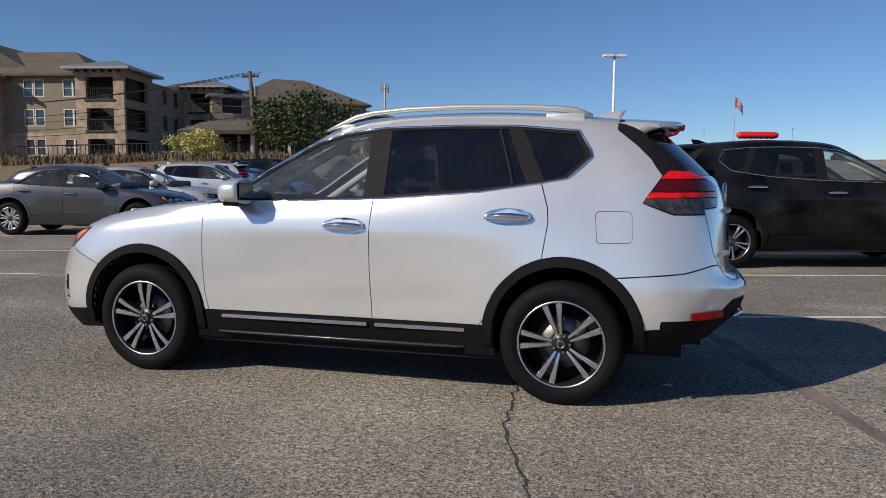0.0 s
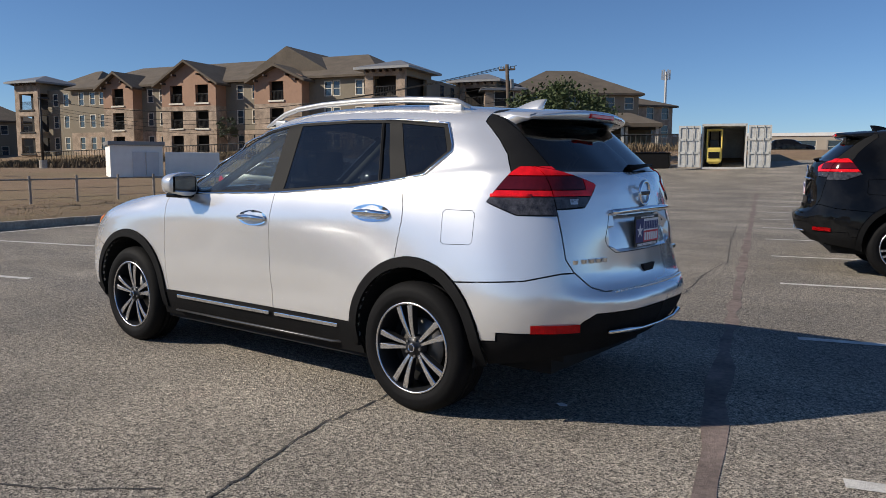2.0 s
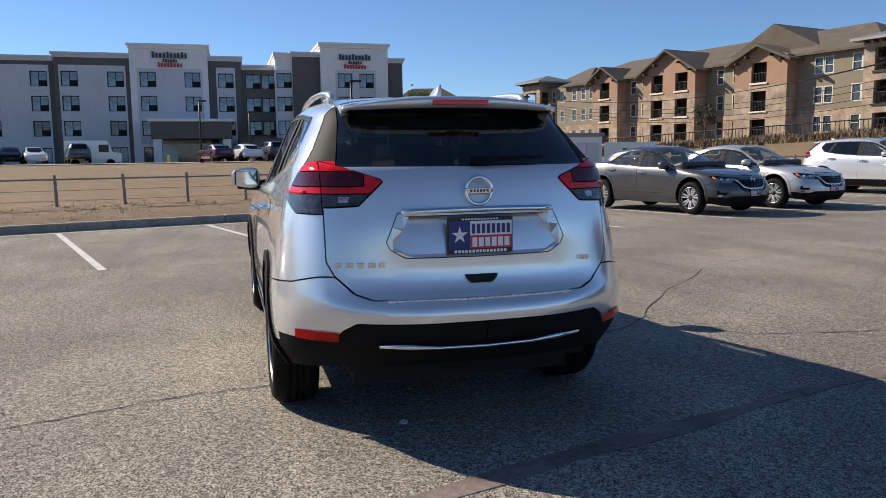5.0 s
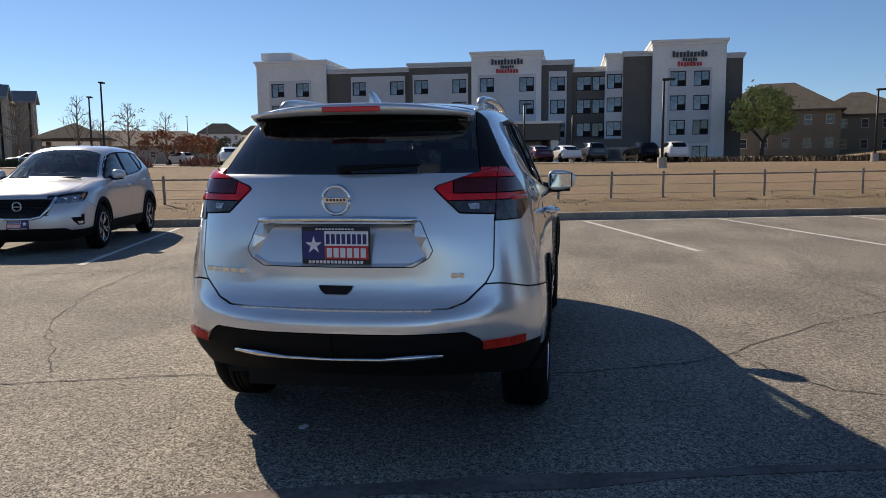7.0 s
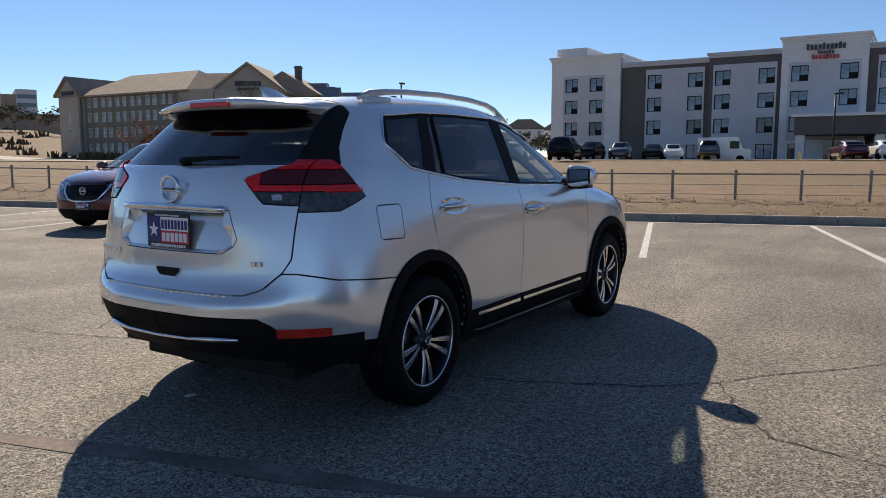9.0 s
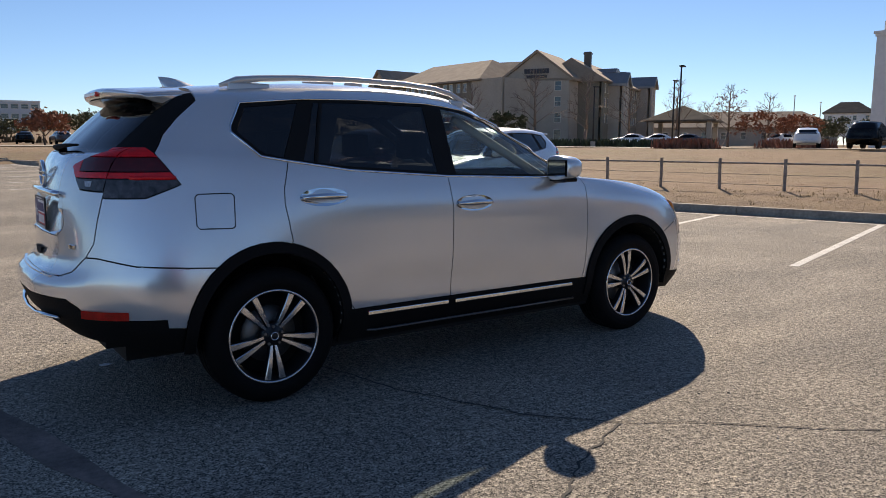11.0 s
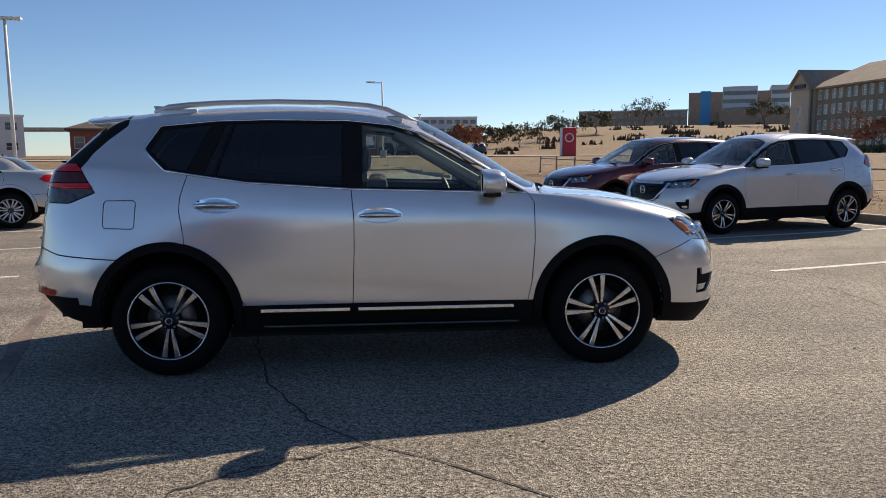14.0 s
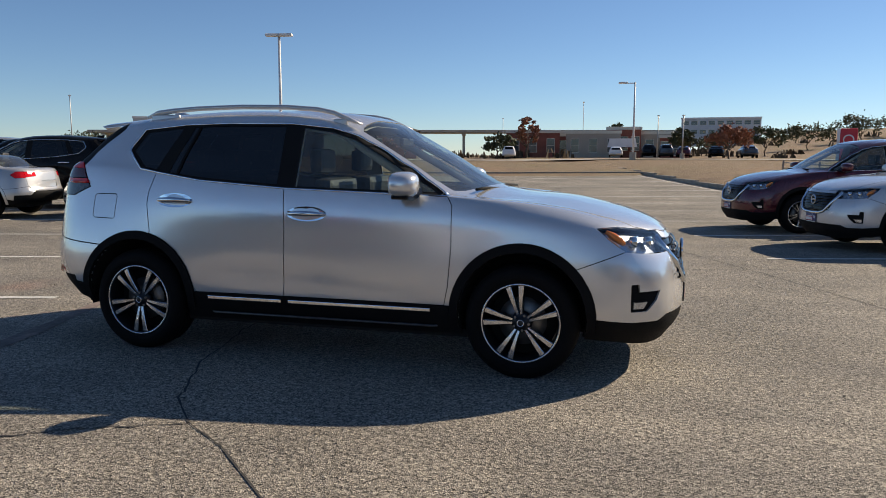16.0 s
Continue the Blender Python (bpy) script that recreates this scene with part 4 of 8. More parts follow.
# the wing on the near side, turned to the field
hw = thing("hotel_wing", "long beige and taupe hotel wing with a tan shingle roof", "hotel", pose(-70.6, -85.9, 1.6, 0, 0, 92.7))
block(-26.0, -4.2, 0.0, 13, 9.5, "taupe", [-25.0 + 1.55 * i + 0.35 * (i // 2) for i in range(12)], 1.0)
block(-31.0, -26.0, -1.2, 13, 9.6, "beige", (-28.5,), zs=(3.7, 6.1))
block(-4.2, 2.5, -0.25, 12, 9.5, "beige", ())
bm = bmesh.new()
hip_roof(bm, -27.0, -2.4, -0.2, 13, 9.55, 13.2, 5.0)
part("roof", bm, M["shingle_tan"], hw)
gable(hw, [(-31.6, 9.4), (-25.4, 9.4), (-28.5, 12.3)], -1.7, 13)
sign_row(-29.9, 6, 0.5, 0.4, -1.2, 9.7, 10.3)

# hospital, office and shops far off
hosp = thing("hospital", "brick and pale concrete hospital with a bright blue bay", "hospital", far(-115.6, 330, 13.0, (0, 5)))
for u0, u1, h, mt in ((-18, -13.5, 13.5, "brick_tan"), (-13.5, -9.5, 14, "blue_panel"), (-9.5, -5, 13.5, "brick_tan"), (-5, 8, 15.5, "stucco_grey"), (8, 13, 13.5, "brick_tan"), (13, 20, 15.5, "stucco_grey")):
    bm = bmesh.new()
    box(bm, u0, u1, 0, 20, -4, h - 1.5)
    part("wall", bm, M[mt], hosp)
    if mt == "stucco_grey":
        for k in range(4):
            bm = bmesh.new()
            box(bm, u0 + 0.3, u1 - 0.3, -0.1, -0.01, 1.0 + 3.2 * k, 2.5 + 3.2 * k)
            part("window_band", bm, M["win"], hosp)
bm = bmesh.new()
box(bm, -6, 30, -8, -0.2, -4, 4.5)
part("front_wing", bm, M["brick_tan"], hosp)
plain_house("school_hall", "long tan building with a flat roof on the rise", far(-108.6, 330, 11.0, (0, 5)), 44, 20, 7.0, 0, "brick_tan", "stucco_grey", 14, 2, "school", 1.6, 1.6)
plain_house("office_building", "pale office block with bands of windows", far(-94.4, 260, 4.5, (-1, 5)), 24, 18, 8.6, 0, "stucco_grey", "stucco_white", 9, 3, "office", 2.0, 1.4)
plain_house("clinic", "low pale stucco building seen past the field", far(-85.0, 150, 1.0, (-1, 5)), 16, 12, 4.6, 0, "beige", "trim_cream", 5, 1, "shop", 1.8, 2.4)
for az, dist, w, h, mt in ((-81.0, 120, 5.5, 4.2, "brick"), (-83.2, 121, 5.0, 3.7, "brick"), (-85.4, 120, 5.5, 4.1, "beige"), (-87.6, 121, 3.4, 4.7, "brick"), (-89.4, 122, 4.6, 4.0, "beige"), (-91.2, 121, 3.0, 3.4, "brick")):
    plain_house("shop", f"small {'red brick' if mt == 'brick' else 'beige stucco'} shop in a row across the road", far(az, dist, 0.6, (-2, 5.4)), w * 1.5, 14, h, 0, mt, "trim_cream", 3, 1, "shop", 1.3, 2.2)
o = thing("awning", "white awning on a brick shop", "awning", far(-87.5, 119.6, 2.6, (-2, 5.4)))
bm = bmesh.new()
prism(bm, [(-2.2, 0.0), (2.2, 0.0), (1.9, 1.3), (-1.9, 1.3)], -1.6, -0.1)
part("cloth", bm, M["awning"], o)
plain_house("dealer_building", "long low showroom with a white roof edge", far(106.5, 120, 2.6, (3.4, -4)), 32, 20, 3.3, 0, "beige", "stucco_white", 8, 1, "showroom", 2.6, 1.8)
plain_house("clinic", "pale flat-roofed building behind the field", far(-60.0, 170, 1.0, (3, 4)), 40, 16, 8, 0, "stucco_grey", "stucco_white", 9, 2, "shop", 2.2, 1.6)
plain_house("shop", "red brick shop with a dark roof across the road", far(-72.0, 110, 0.7, (2.4, 4.6)), 9, 10, 4.2, 6.0, "brick", "shingle", 4, 1, "shop", 1.3, 1.6)

# highway bridge along the horizon
br = thing("highway_bridge", "long concrete highway bridge on piers", "bridge", far(-76, 260, 1.0, (-1, 5)))
bm = bmesh.new()
box(bm, -130, 130, 0, 12, 7.9, 8.4)
part("deck", bm, M["concrete"], br)
bm = bmesh.new()
box(bm, -130, 130, -0.4, 0, 8.1, 8.9)
part("parapet", bm, M["concrete"], br)
for k in range(11):
    bm = bmesh.new()
    u = -125 + 25 * k
    box(bm, u - 0.45, u + 0.45, 4, 8, -2, 7.2)
    box(bm, u - 0.7, u + 0.7, 0.5, 11.5, 7.2, 7.9)
    part("pier", bm, M["concrete"], br)

# roads beyond the field
for name, pts, w in (("road", [(-150, -75), (-80, -62), (-40, -58), (0, -62), (60, -75)], 12), ("road", [(-60, -140), (-52, -75), (-48, -40), (-58, -10), (-76, 12), (-76, 40)], 9)):
    bm = bmesh.new()
    prev = None
    P = [Vector((*p, 0)) for p in pts]
    for i in range(len(P) - 1):
        for k in range(8):
            q = P[i].lerp(P[i + 1], k / 8)
            d = (P[i + 1] - P[i]).normalized()
            n = Vector((-d.y, d.x, 0)) * w / 2
            cur = [bm.verts.new((v.x, v.y, land(v.x, v.y) + 0.06)) for v in (q + n, q - n)]
            if prev:
                bm.faces.new((prev[0], prev[1], cur[1], cur[0]))
            prev = cur
    tagged(part(name, bm, M["concrete"]), "pale concrete road beyond the field", "road", kind="structure")
bm = bmesh.new()
box(bm, -90.5, -70, -40, 24, 0.6, 0.82)
tagged(part("pavement", bm, M["concrete"]), "pale concrete hotel parking apron", "pavement", kind="structure")

# ---- poles, fence, sheds ----
def lamp_post(x, y, h, mt, arm, turn=0.0, two=False, label="tall steel parking lot lamp post"):
    z = land(x, y)
    o = thing("lamp_post", label, "lamp post", pose(x, y, z, 0, 0, turn), "lamp posts")
    bm = bmesh.new()
    cyl(bm, (0, 0, -0.3), (0, 0, h), 0.09, 0.06, 10)
    part("pole", bm, M[mt], o, smooth=True)
    bm = bmesh.new()
    cyl(bm, (0, 0, -0.3), (0, 0, 0.6), 0.26, 0.26, 14)
    part("base", bm, M["concrete"], o)
    for s in ((1, -1) if two else (1,)):
        bm = bmesh.new()
        box(bm, 0.0 if s > 0 else -arm, arm if s > 0 else 0.0, -0.04, 0.04, h - 0.12, h - 0.05)
        box(bm, s * arm - 0.35, s * arm + 0.35, -0.17, 0.17, h - 0.1, h + 0.02, 0.03)
        part("lamp_head", bm, M[mt], o)
    return o


lamp_post(-0.65, 35.3, 6.9, "pole_white", 0.25, 20, True, "white lamp post with a double head in the lot")
lamp_post(15.6, -28.4, 6.8, "pole_white", 0.3, 10, True, "white lamp post with a double head in the lot")
lamp_post(-0.2, -56.2, 6.0, "pole_white", 0.9, 0, False, "pale lamp post with a single arm by the road")
lamp_post(-47.2, -33.7, 6.4, "pole_dark", 0.3, 200, False, "dark bronze lamp post by the hotel drive")
lamp_post(-52.0, -38.0, 5.8, "pole_dark", 0.3, 200, False, "dark bronze lamp post by the hotel drive")
lamp_post(-57.0, -52.0, 6.3, "pole_dark", 0.3, 180, False, "dark bronze lamp post by the hotel drive")
lamp_post(-39.5, 6.2, 5.0, "pole_dark", 0.25, 90, False, "dark bronze lamp post before the hotel")
lamp_post(-62.0, -3.0, 5.2, "pole_dark", 0.25, 90, False, "dark bronze lamp post before the hotel")
lamp_post(-67.0, 1.2, 4.6, "pole_dark", 0.25, 90, False, "dark bronze lamp post before the hotel")
lamp_post(-52.0, 22.0, 5.0, "pole_dark", 0.25, 90, False, "dark lamp post at the edge of the field")
for az, dist, h in ((-48.0, 120, 9.0), (-78.9, 190, 9.5), (-84.9, 170, 12.0), (-90.5, 110, 6.0), (-92.4, 90, 5.0), (-62.3, 230, 17), (86.0, 150, 8), (80, 150, 8), (95, 160, 8), (-149.8, 120, 7.5), (-151.5, 140, 7.5)):
    m = far(az, dist, 0, (-1, 3))
    lamp_post(m.translation.x, m.translation.y, h, "pole_white" if dist > 150 else "galv", 1.0, az, dist > 160, "distant pale street lamp")

up = thing("utility_pole", "weathered wooden utility pole with crossarm and insulators", "utility pole", pose(-24.0, 40.1, land(-24, 40), 0, -3, 30))
bm = bmesh.new()
cyl(bm, (0, 0, -0.3), (0, 0, 6.6), 0.17, 0.12, 10)
part("pole", bm, M["wood_pole"], up, smooth=True)
bm = bmesh.new()
box(bm, -0.55, 0.55, -0.06, 0.06, 6.2, 6.32)
part("crossarm", bm, M["wood_pole"], up)
for u in (-0.5, -0.25, 0.25, 0.5):
    bm = bmesh.new()
    cyl(bm, (u, 0, 6.32), (u, 0, 6.5), 0.05, 0.03, 8)
    part("insulator", bm, M["steel"], up)
bm = bmesh.new()
cyl(bm, (0.28, 0, 5.0), (0.28, 0, 5.6), 0.14, 0.14, 12)
part("transformer", bm, M["steel"], up)
for k, (dz, dx) in enumerate(((6.5, -0.8), (6.5, -0.3), (6.5, 0.4), (5.4, 0.0), (4.9, 0.0), (4.3, 0.0), (3.8, 0))):
    bm = bmesh.new()
    a, b = Vector((-24 + dx, 40.1, land(-24, 40) + dz)), Vector((-75, 33.0, 7.0 + 0.5 * (dz - 5)))
    tube(bm, [a.lerp(b, i / 16) - Vector((0, 0, 2.0 * (1 - (2 * i / 16 - 1) ** 2))) for i in range(17)], 0.018, 4)
    tagged(part("power_line", bm, M["inner"]), "thin dark overhead cable on a utility pole", "cable", "overhead cables")
cell = thing("cell_tower", "slim steel mast with antennas on the horizon", "mast", far(111.7, 150, 2.7, (4.6, -3)))
bm = bmesh.new()
cyl(bm, (0, 0, 0), (0, 0, 16.5), 0.35, 0.2, 8)
part("mast", bm, M["galv"], cell)
bm = bmesh.new()
for k in range(6):
    a = k * math.pi / 3
    box(bm, 0.7 * math.cos(a) - 0.12, 0.7 * math.cos(a) + 0.12, 0.7 * math.sin(a) - 0.12, 0.7 * math.sin(a) + 0.12, 15.0, 16.8)
    tube(bm, [(0, 0, 15.8), (0.7 * math.cos(a), 0.7 * math.sin(a), 15.9)], 0.05, 4)
part("antenna_panels", bm, M["galv"], cell)

# low fence: steel posts, one rail, thin wires
fence = thing("fence", "low rusty steel post fence with a top rail in dry grass", "fence")
bm = bmesh.new()
cyl(bm, (0, 0, -0.3), (0, 0, 0.7), 0.036, 0.036, 8)
first = part("post", bm, M["rust_post"], fence)
FU = -13.8
n = 0
for k in range(-16, 26):
    v = -1.0 + 1.42 * k
    x, y = lot_xy(FU, v)
    m = pose(x, y, land(x, y), random.uniform(-2, 2), random.uniform(-2, 2), 0)
    if n == 0:
        first.matrix_basis = m
    else:
        again(first, m)
    n += 1
for z, r in ((0.6, 0.022), (0.35, 0.006), (0.12, 0.006)):
    bm = bmesh.new()
    pts = []
    for k in range(-16, 26):
        x, y = lot_xy(FU - 0.03, -1.0 + 1.42 * k)
        pts.append((x, y, land(x, y) + z))
    tube(bm, pts, r, 6)
    part("rail" if r > 0.01 else "wire", bm, M["rust_post"], fence, smooth=True)
fence2 = thing("tall_fence", "dark picket fence in front of the apartments", "fence")
bm = bmesh.new()
P0, P1 = Vector((-88, 38, 0)), Vector((-18, 55, 0))
for i in range(180):
    q = P0.lerp(P1, i / 179)
    z = land(q.x, q.y)
    box(bm, q.x - 0.02, q.x + 0.02, q.y - 0.02, q.y + 0.02, z, z + 1.25)
tagged(part("picket_row", bm, M["railing"], fence2), kind="stuff")
bm = bmesh.new()
for h in (0.2, 1.2):
    tube(bm, [(P0.lerp(P1, i / 20).x, P0.lerp(P1, i / 20).y, land(P0.lerp(P1, i / 20).x, P0.lerp(P1, i / 20).y) + h) for i in range(21)], 0.05, 4)
part("rail", bm, M["railing"], fence2)

shed = thing("equipment_shed", "small white shed with grey doors beside a wall", "shed", pose(-31.0, 15.4, land(-31, 16), 0, 0, 66))
bm = bmesh.new()
box(bm, 0, 2.4, 0, 2.4, -0.2, 1.55)
part("wall", bm, M["stucco_white"], shed)
bm = bmesh.new()
box(bm, -0.1, 2.5, -0.1, 2.5, 1.55, 1.75, 0.03)
part("roof", bm, M["metal_roof"], shed)
for k in range(2):
    bm = bmesh.new()
    box(bm, 1.0 + 0.62 * k, 1.58 + 0.62 * k, -0.06, -0.003, 0, 1.25)
    part("door", bm, M["stucco_grey"], shed)
o = thing("screen_wall", "white stucco enclosure wall beside the shed", "wall", pose(-30.0, 17.7, land(-30, 18), 0, 0, 60))
bm = bmesh.new()
box(bm, 0, 2.6, 0, 0.25, -0.2, 1.25, 0.02)
part("panel", bm, M["stucco_white"], o)

CONT = pose(-10.88, 39.65, rise(-10, 40), 0, 0, 17.2)
cont = thing("shipping_container", "off-white shipping container with both doors swung open", "container", CONT)
bm = bmesh.new()
for a in ((0.0, 2.4, 5.9, 6.0, 0, 2.5), (0, 0.08, 0, 6, 0, 2.5), (2.32, 2.4, 0, 6, 0, 2.5), (0, 2.4, 0, 6, 2.42, 2.55), (0, 2.4, 0, 6, 0, 0.12)):
    box(bm, *a)
part("shell", bm, M["container"], cont)
for u0 in (-1.26, 2.46):
    bm = bmesh.new()
    box(bm, u0, u0 + 1.2, -0.04, 0.02, 0.1, 2.45)
    for z in (0.1, 0.85, 1.6, 2.33):
        box(bm, u0, u0 + 1.2, -0.09, -0.04, z, z + 0.12)
    for u in (u0, u0 + 1.1):
        box(bm, u, u + 0.1, -0.09, -0.041, 0.22, 2.33)
    door = part("door", bm, M["container"], cont)
    for u in (u0 + 0.4, u0 + 0.8):
        bm = bmesh.new()
        cyl(bm, (u, -0.11, 0.12), (u, -0.11, 2.43), 0.02, n=8)
        part("lock_rod", bm, M["galv"], door)
lift = thing("forklift", "yellow forklift parked in the mouth of a container", "forklift", CONT @ pose(0.68, 0.75, 0.12))
bm = bmesh.new()
box(bm, -0.42, 0.42, -0.45, 0.95, 0.18, 0.95, 0.06)
box(bm, -0.4, 0.4, -0.62, -0.3, 0.25, 1.1, 0.08)
part("counterweight", bm, M["yellow"], lift)
for x in (-0.4, 0.4):
    bm = bmesh.new()
    tube(bm, [(x, -0.35, 1.0), (x, -0.3, 2.05), (x, 0.7, 2.1), (x, 0.95, 0.95)], 0.04, 8)
    part("overhead_guard", bm, M["yellow"], lift)
bm = bmesh.new()
box(bm, -0.44, 0.44, -0.36, 0.74, 2.07, 2.15, 0.02)
part("roof", bm, M["yellow"], lift)
bm = bmesh.new()
box(bm, -0.24, 0.24, 0.0, 0.45, 0.95, 1.1, 0.04)
box(bm, -0.24, 0.24, -0.05, 0.06, 1.05, 1.55, 0.04)
part("seat", bm, M["leather"], lift)
bm = bmesh.new()
box(bm, -0.3, 0.3, -0.66, -0.622, 0.5, 0.85, 0.01)
part("radiator_grille", bm, M["cladding"], lift)
bm = bmesh.new()
box(bm, -0.3, -0.22, 1.0, 1.1, 0.1, 2.2)
box(bm, 0.22, 0.3, 1.0, 1.1, 0.1, 2.2)
part("mast", bm, M["cladding"], lift)
for x in (-0.36, 0.36):
    for y in (-0.25, 0.7):
        bm = bmesh.new()
        cyl(bm, (x - 0.08, y, 0.22), (x + 0.08, y, 0.22), 0.22, n=18)
        part("wheel", bm, M["tyre"], lift)
skip = thing("dumpster", "low black steel dumpster beside a container", "dumpster", CONT @ pose(-2.9, 1.5, 0))
bm = bmesh.new()
box(bm, -1.1, 1.1, -0.6, 0.6, 0.0, 0.9, 0.05)
part("bin", bm, M["cladding"], skip)
bm = bmesh.new()
box(bm, -1.15, 1.15, -0.65, 0.65, 0.9, 0.97, 0.03)
part("lid", bm, M["gloss_black"], skip)

totem = thing("pylon_sign", "red roadside pylon sign with a plain white ring", "sign", far(-103.6, 62, 0.7, (-0.5, 5.6)))
bm = bmesh.new()
box(bm, -0.55, 0.55, 0, 0.5, 0, 2.6, 0.05)
part("panel", bm, M["sign_red"], totem)
bm = bmesh.new()
box(bm, -0.75, -0.55, 0, 0.5, 0, 2.6)
part("edge", bm, M["paper"], totem)
bm = bmesh.new()
tube(bm, [(0.32 * math.cos(a), -0.02, 1.8 + 0.32 * math.sin(a)) for a in (2 * math.pi * i / 20 for i in range(21))], 0.05, 6)
part("ring", bm, M["paper"], totem)
flag = thing("flag", "striped flag on a short pole above the cars", "flag", pose(5.6, 40.0, rise(5, 40), 0, 0, 10))
bm = bmesh.new()
cyl(bm, (0, 0, 0), (0, 0, 4.6), 0.03, 0.02, 8)
part("pole", bm, M["galv"], flag)
for i in range(7):
    bm = bmesh.new()
    z = 3.95 + 0.07 * i
    front = []
    for k in range(9):
        f = k / 8
        front.append([bm.verts.new((0.03 + 0.42 * f, 0.05 * math.sin(7 * f + 0.5), z + dz - 0.5 * f * f + 0.03 * math.sin(9 * f))) for dz in (0.0, 0.07)])
    for p, q in zip(front, front[1:]):
        bm.faces.new((p[0], q[0], q[1], p[1]))
    bmesh.ops.solidify(bm, geom=bm.faces, thickness=0.006)
    part("stripe", bm, M["sign_red" if i % 2 == 0 else "paper"], flag)

# ---- cars: one lofted skin, cut along its seams into panels ----
def centripetal(P, n):
    """Points on a smooth curve through the rows of P (k, m, 3), n steps a span."""
    P = np.asarray(P, float)
    k = len(P)
    ext = np.concatenate([2 * P[:1] - P[1:2], P, 2 * P[-1:] - P[-2:-1]])
    d = np.sqrt(np.maximum(np.linalg.norm(np.diff(ext, axis=0), axis=-1), 1e-4))
    out = []
    for i in range(k - 1):
        p0, p1, p2, p3 = ext[i:i + 4]
        t0 = np.zeros_like(d[i])
        t1 = t0 + d[i]
        t2 = t1 + d[i + 1]
        t3 = t2 + d[i + 2]
        t0, t1, t2, t3 = (t[..., None] for t in (t0, t1, t2, t3))
        for s in range(n if i < k - 2 else n + 1):
            t = t1 + (t2 - t1) * s / n
            a1 = (t1 - t) / (t1 - t0) * p0 + (t - t0) / (t1 - t0) * p1
            a2 = (t2 - t) / (t2 - t1) * p1 + (t - t1) / (t2 - t1) * p2
            a3 = (t3 - t) / (t3 - t2) * p2 + (t - t2) / (t3 - t2) * p3
            b1 = (t2 - t) / (t2 - t0) * a1 + (t - t0) / (t2 - t0) * a2
            b2 = (t3 - t) / (t3 - t1) * a2 + (t - t1) / (t3 - t1) * a3
            out.append((t2 - t) / (t2 - t1) * b1 + (t - t1) / (t2 - t1) * b2)
    return np.array(out)


def inside(p, poly):
    x, y = p
    c = False
    for (x0, y0), (x1, y1) in zip(poly, poly[1:] + poly[:1]):
        if (y0 > y) != (y1 > y) and x < (x1 - x0) * (y - y0) / (y1 - y0) + x0:
            c = not c
    return c


def arc(cx, cz, r, a0, a1, n):
    return [(cx + r * math.cos(radians(a0 + (a1 - a0) * i / n)), cz + r * math.sin(radians(a0 + (a1 - a0) * i / n))) for i in range(n + 1)]


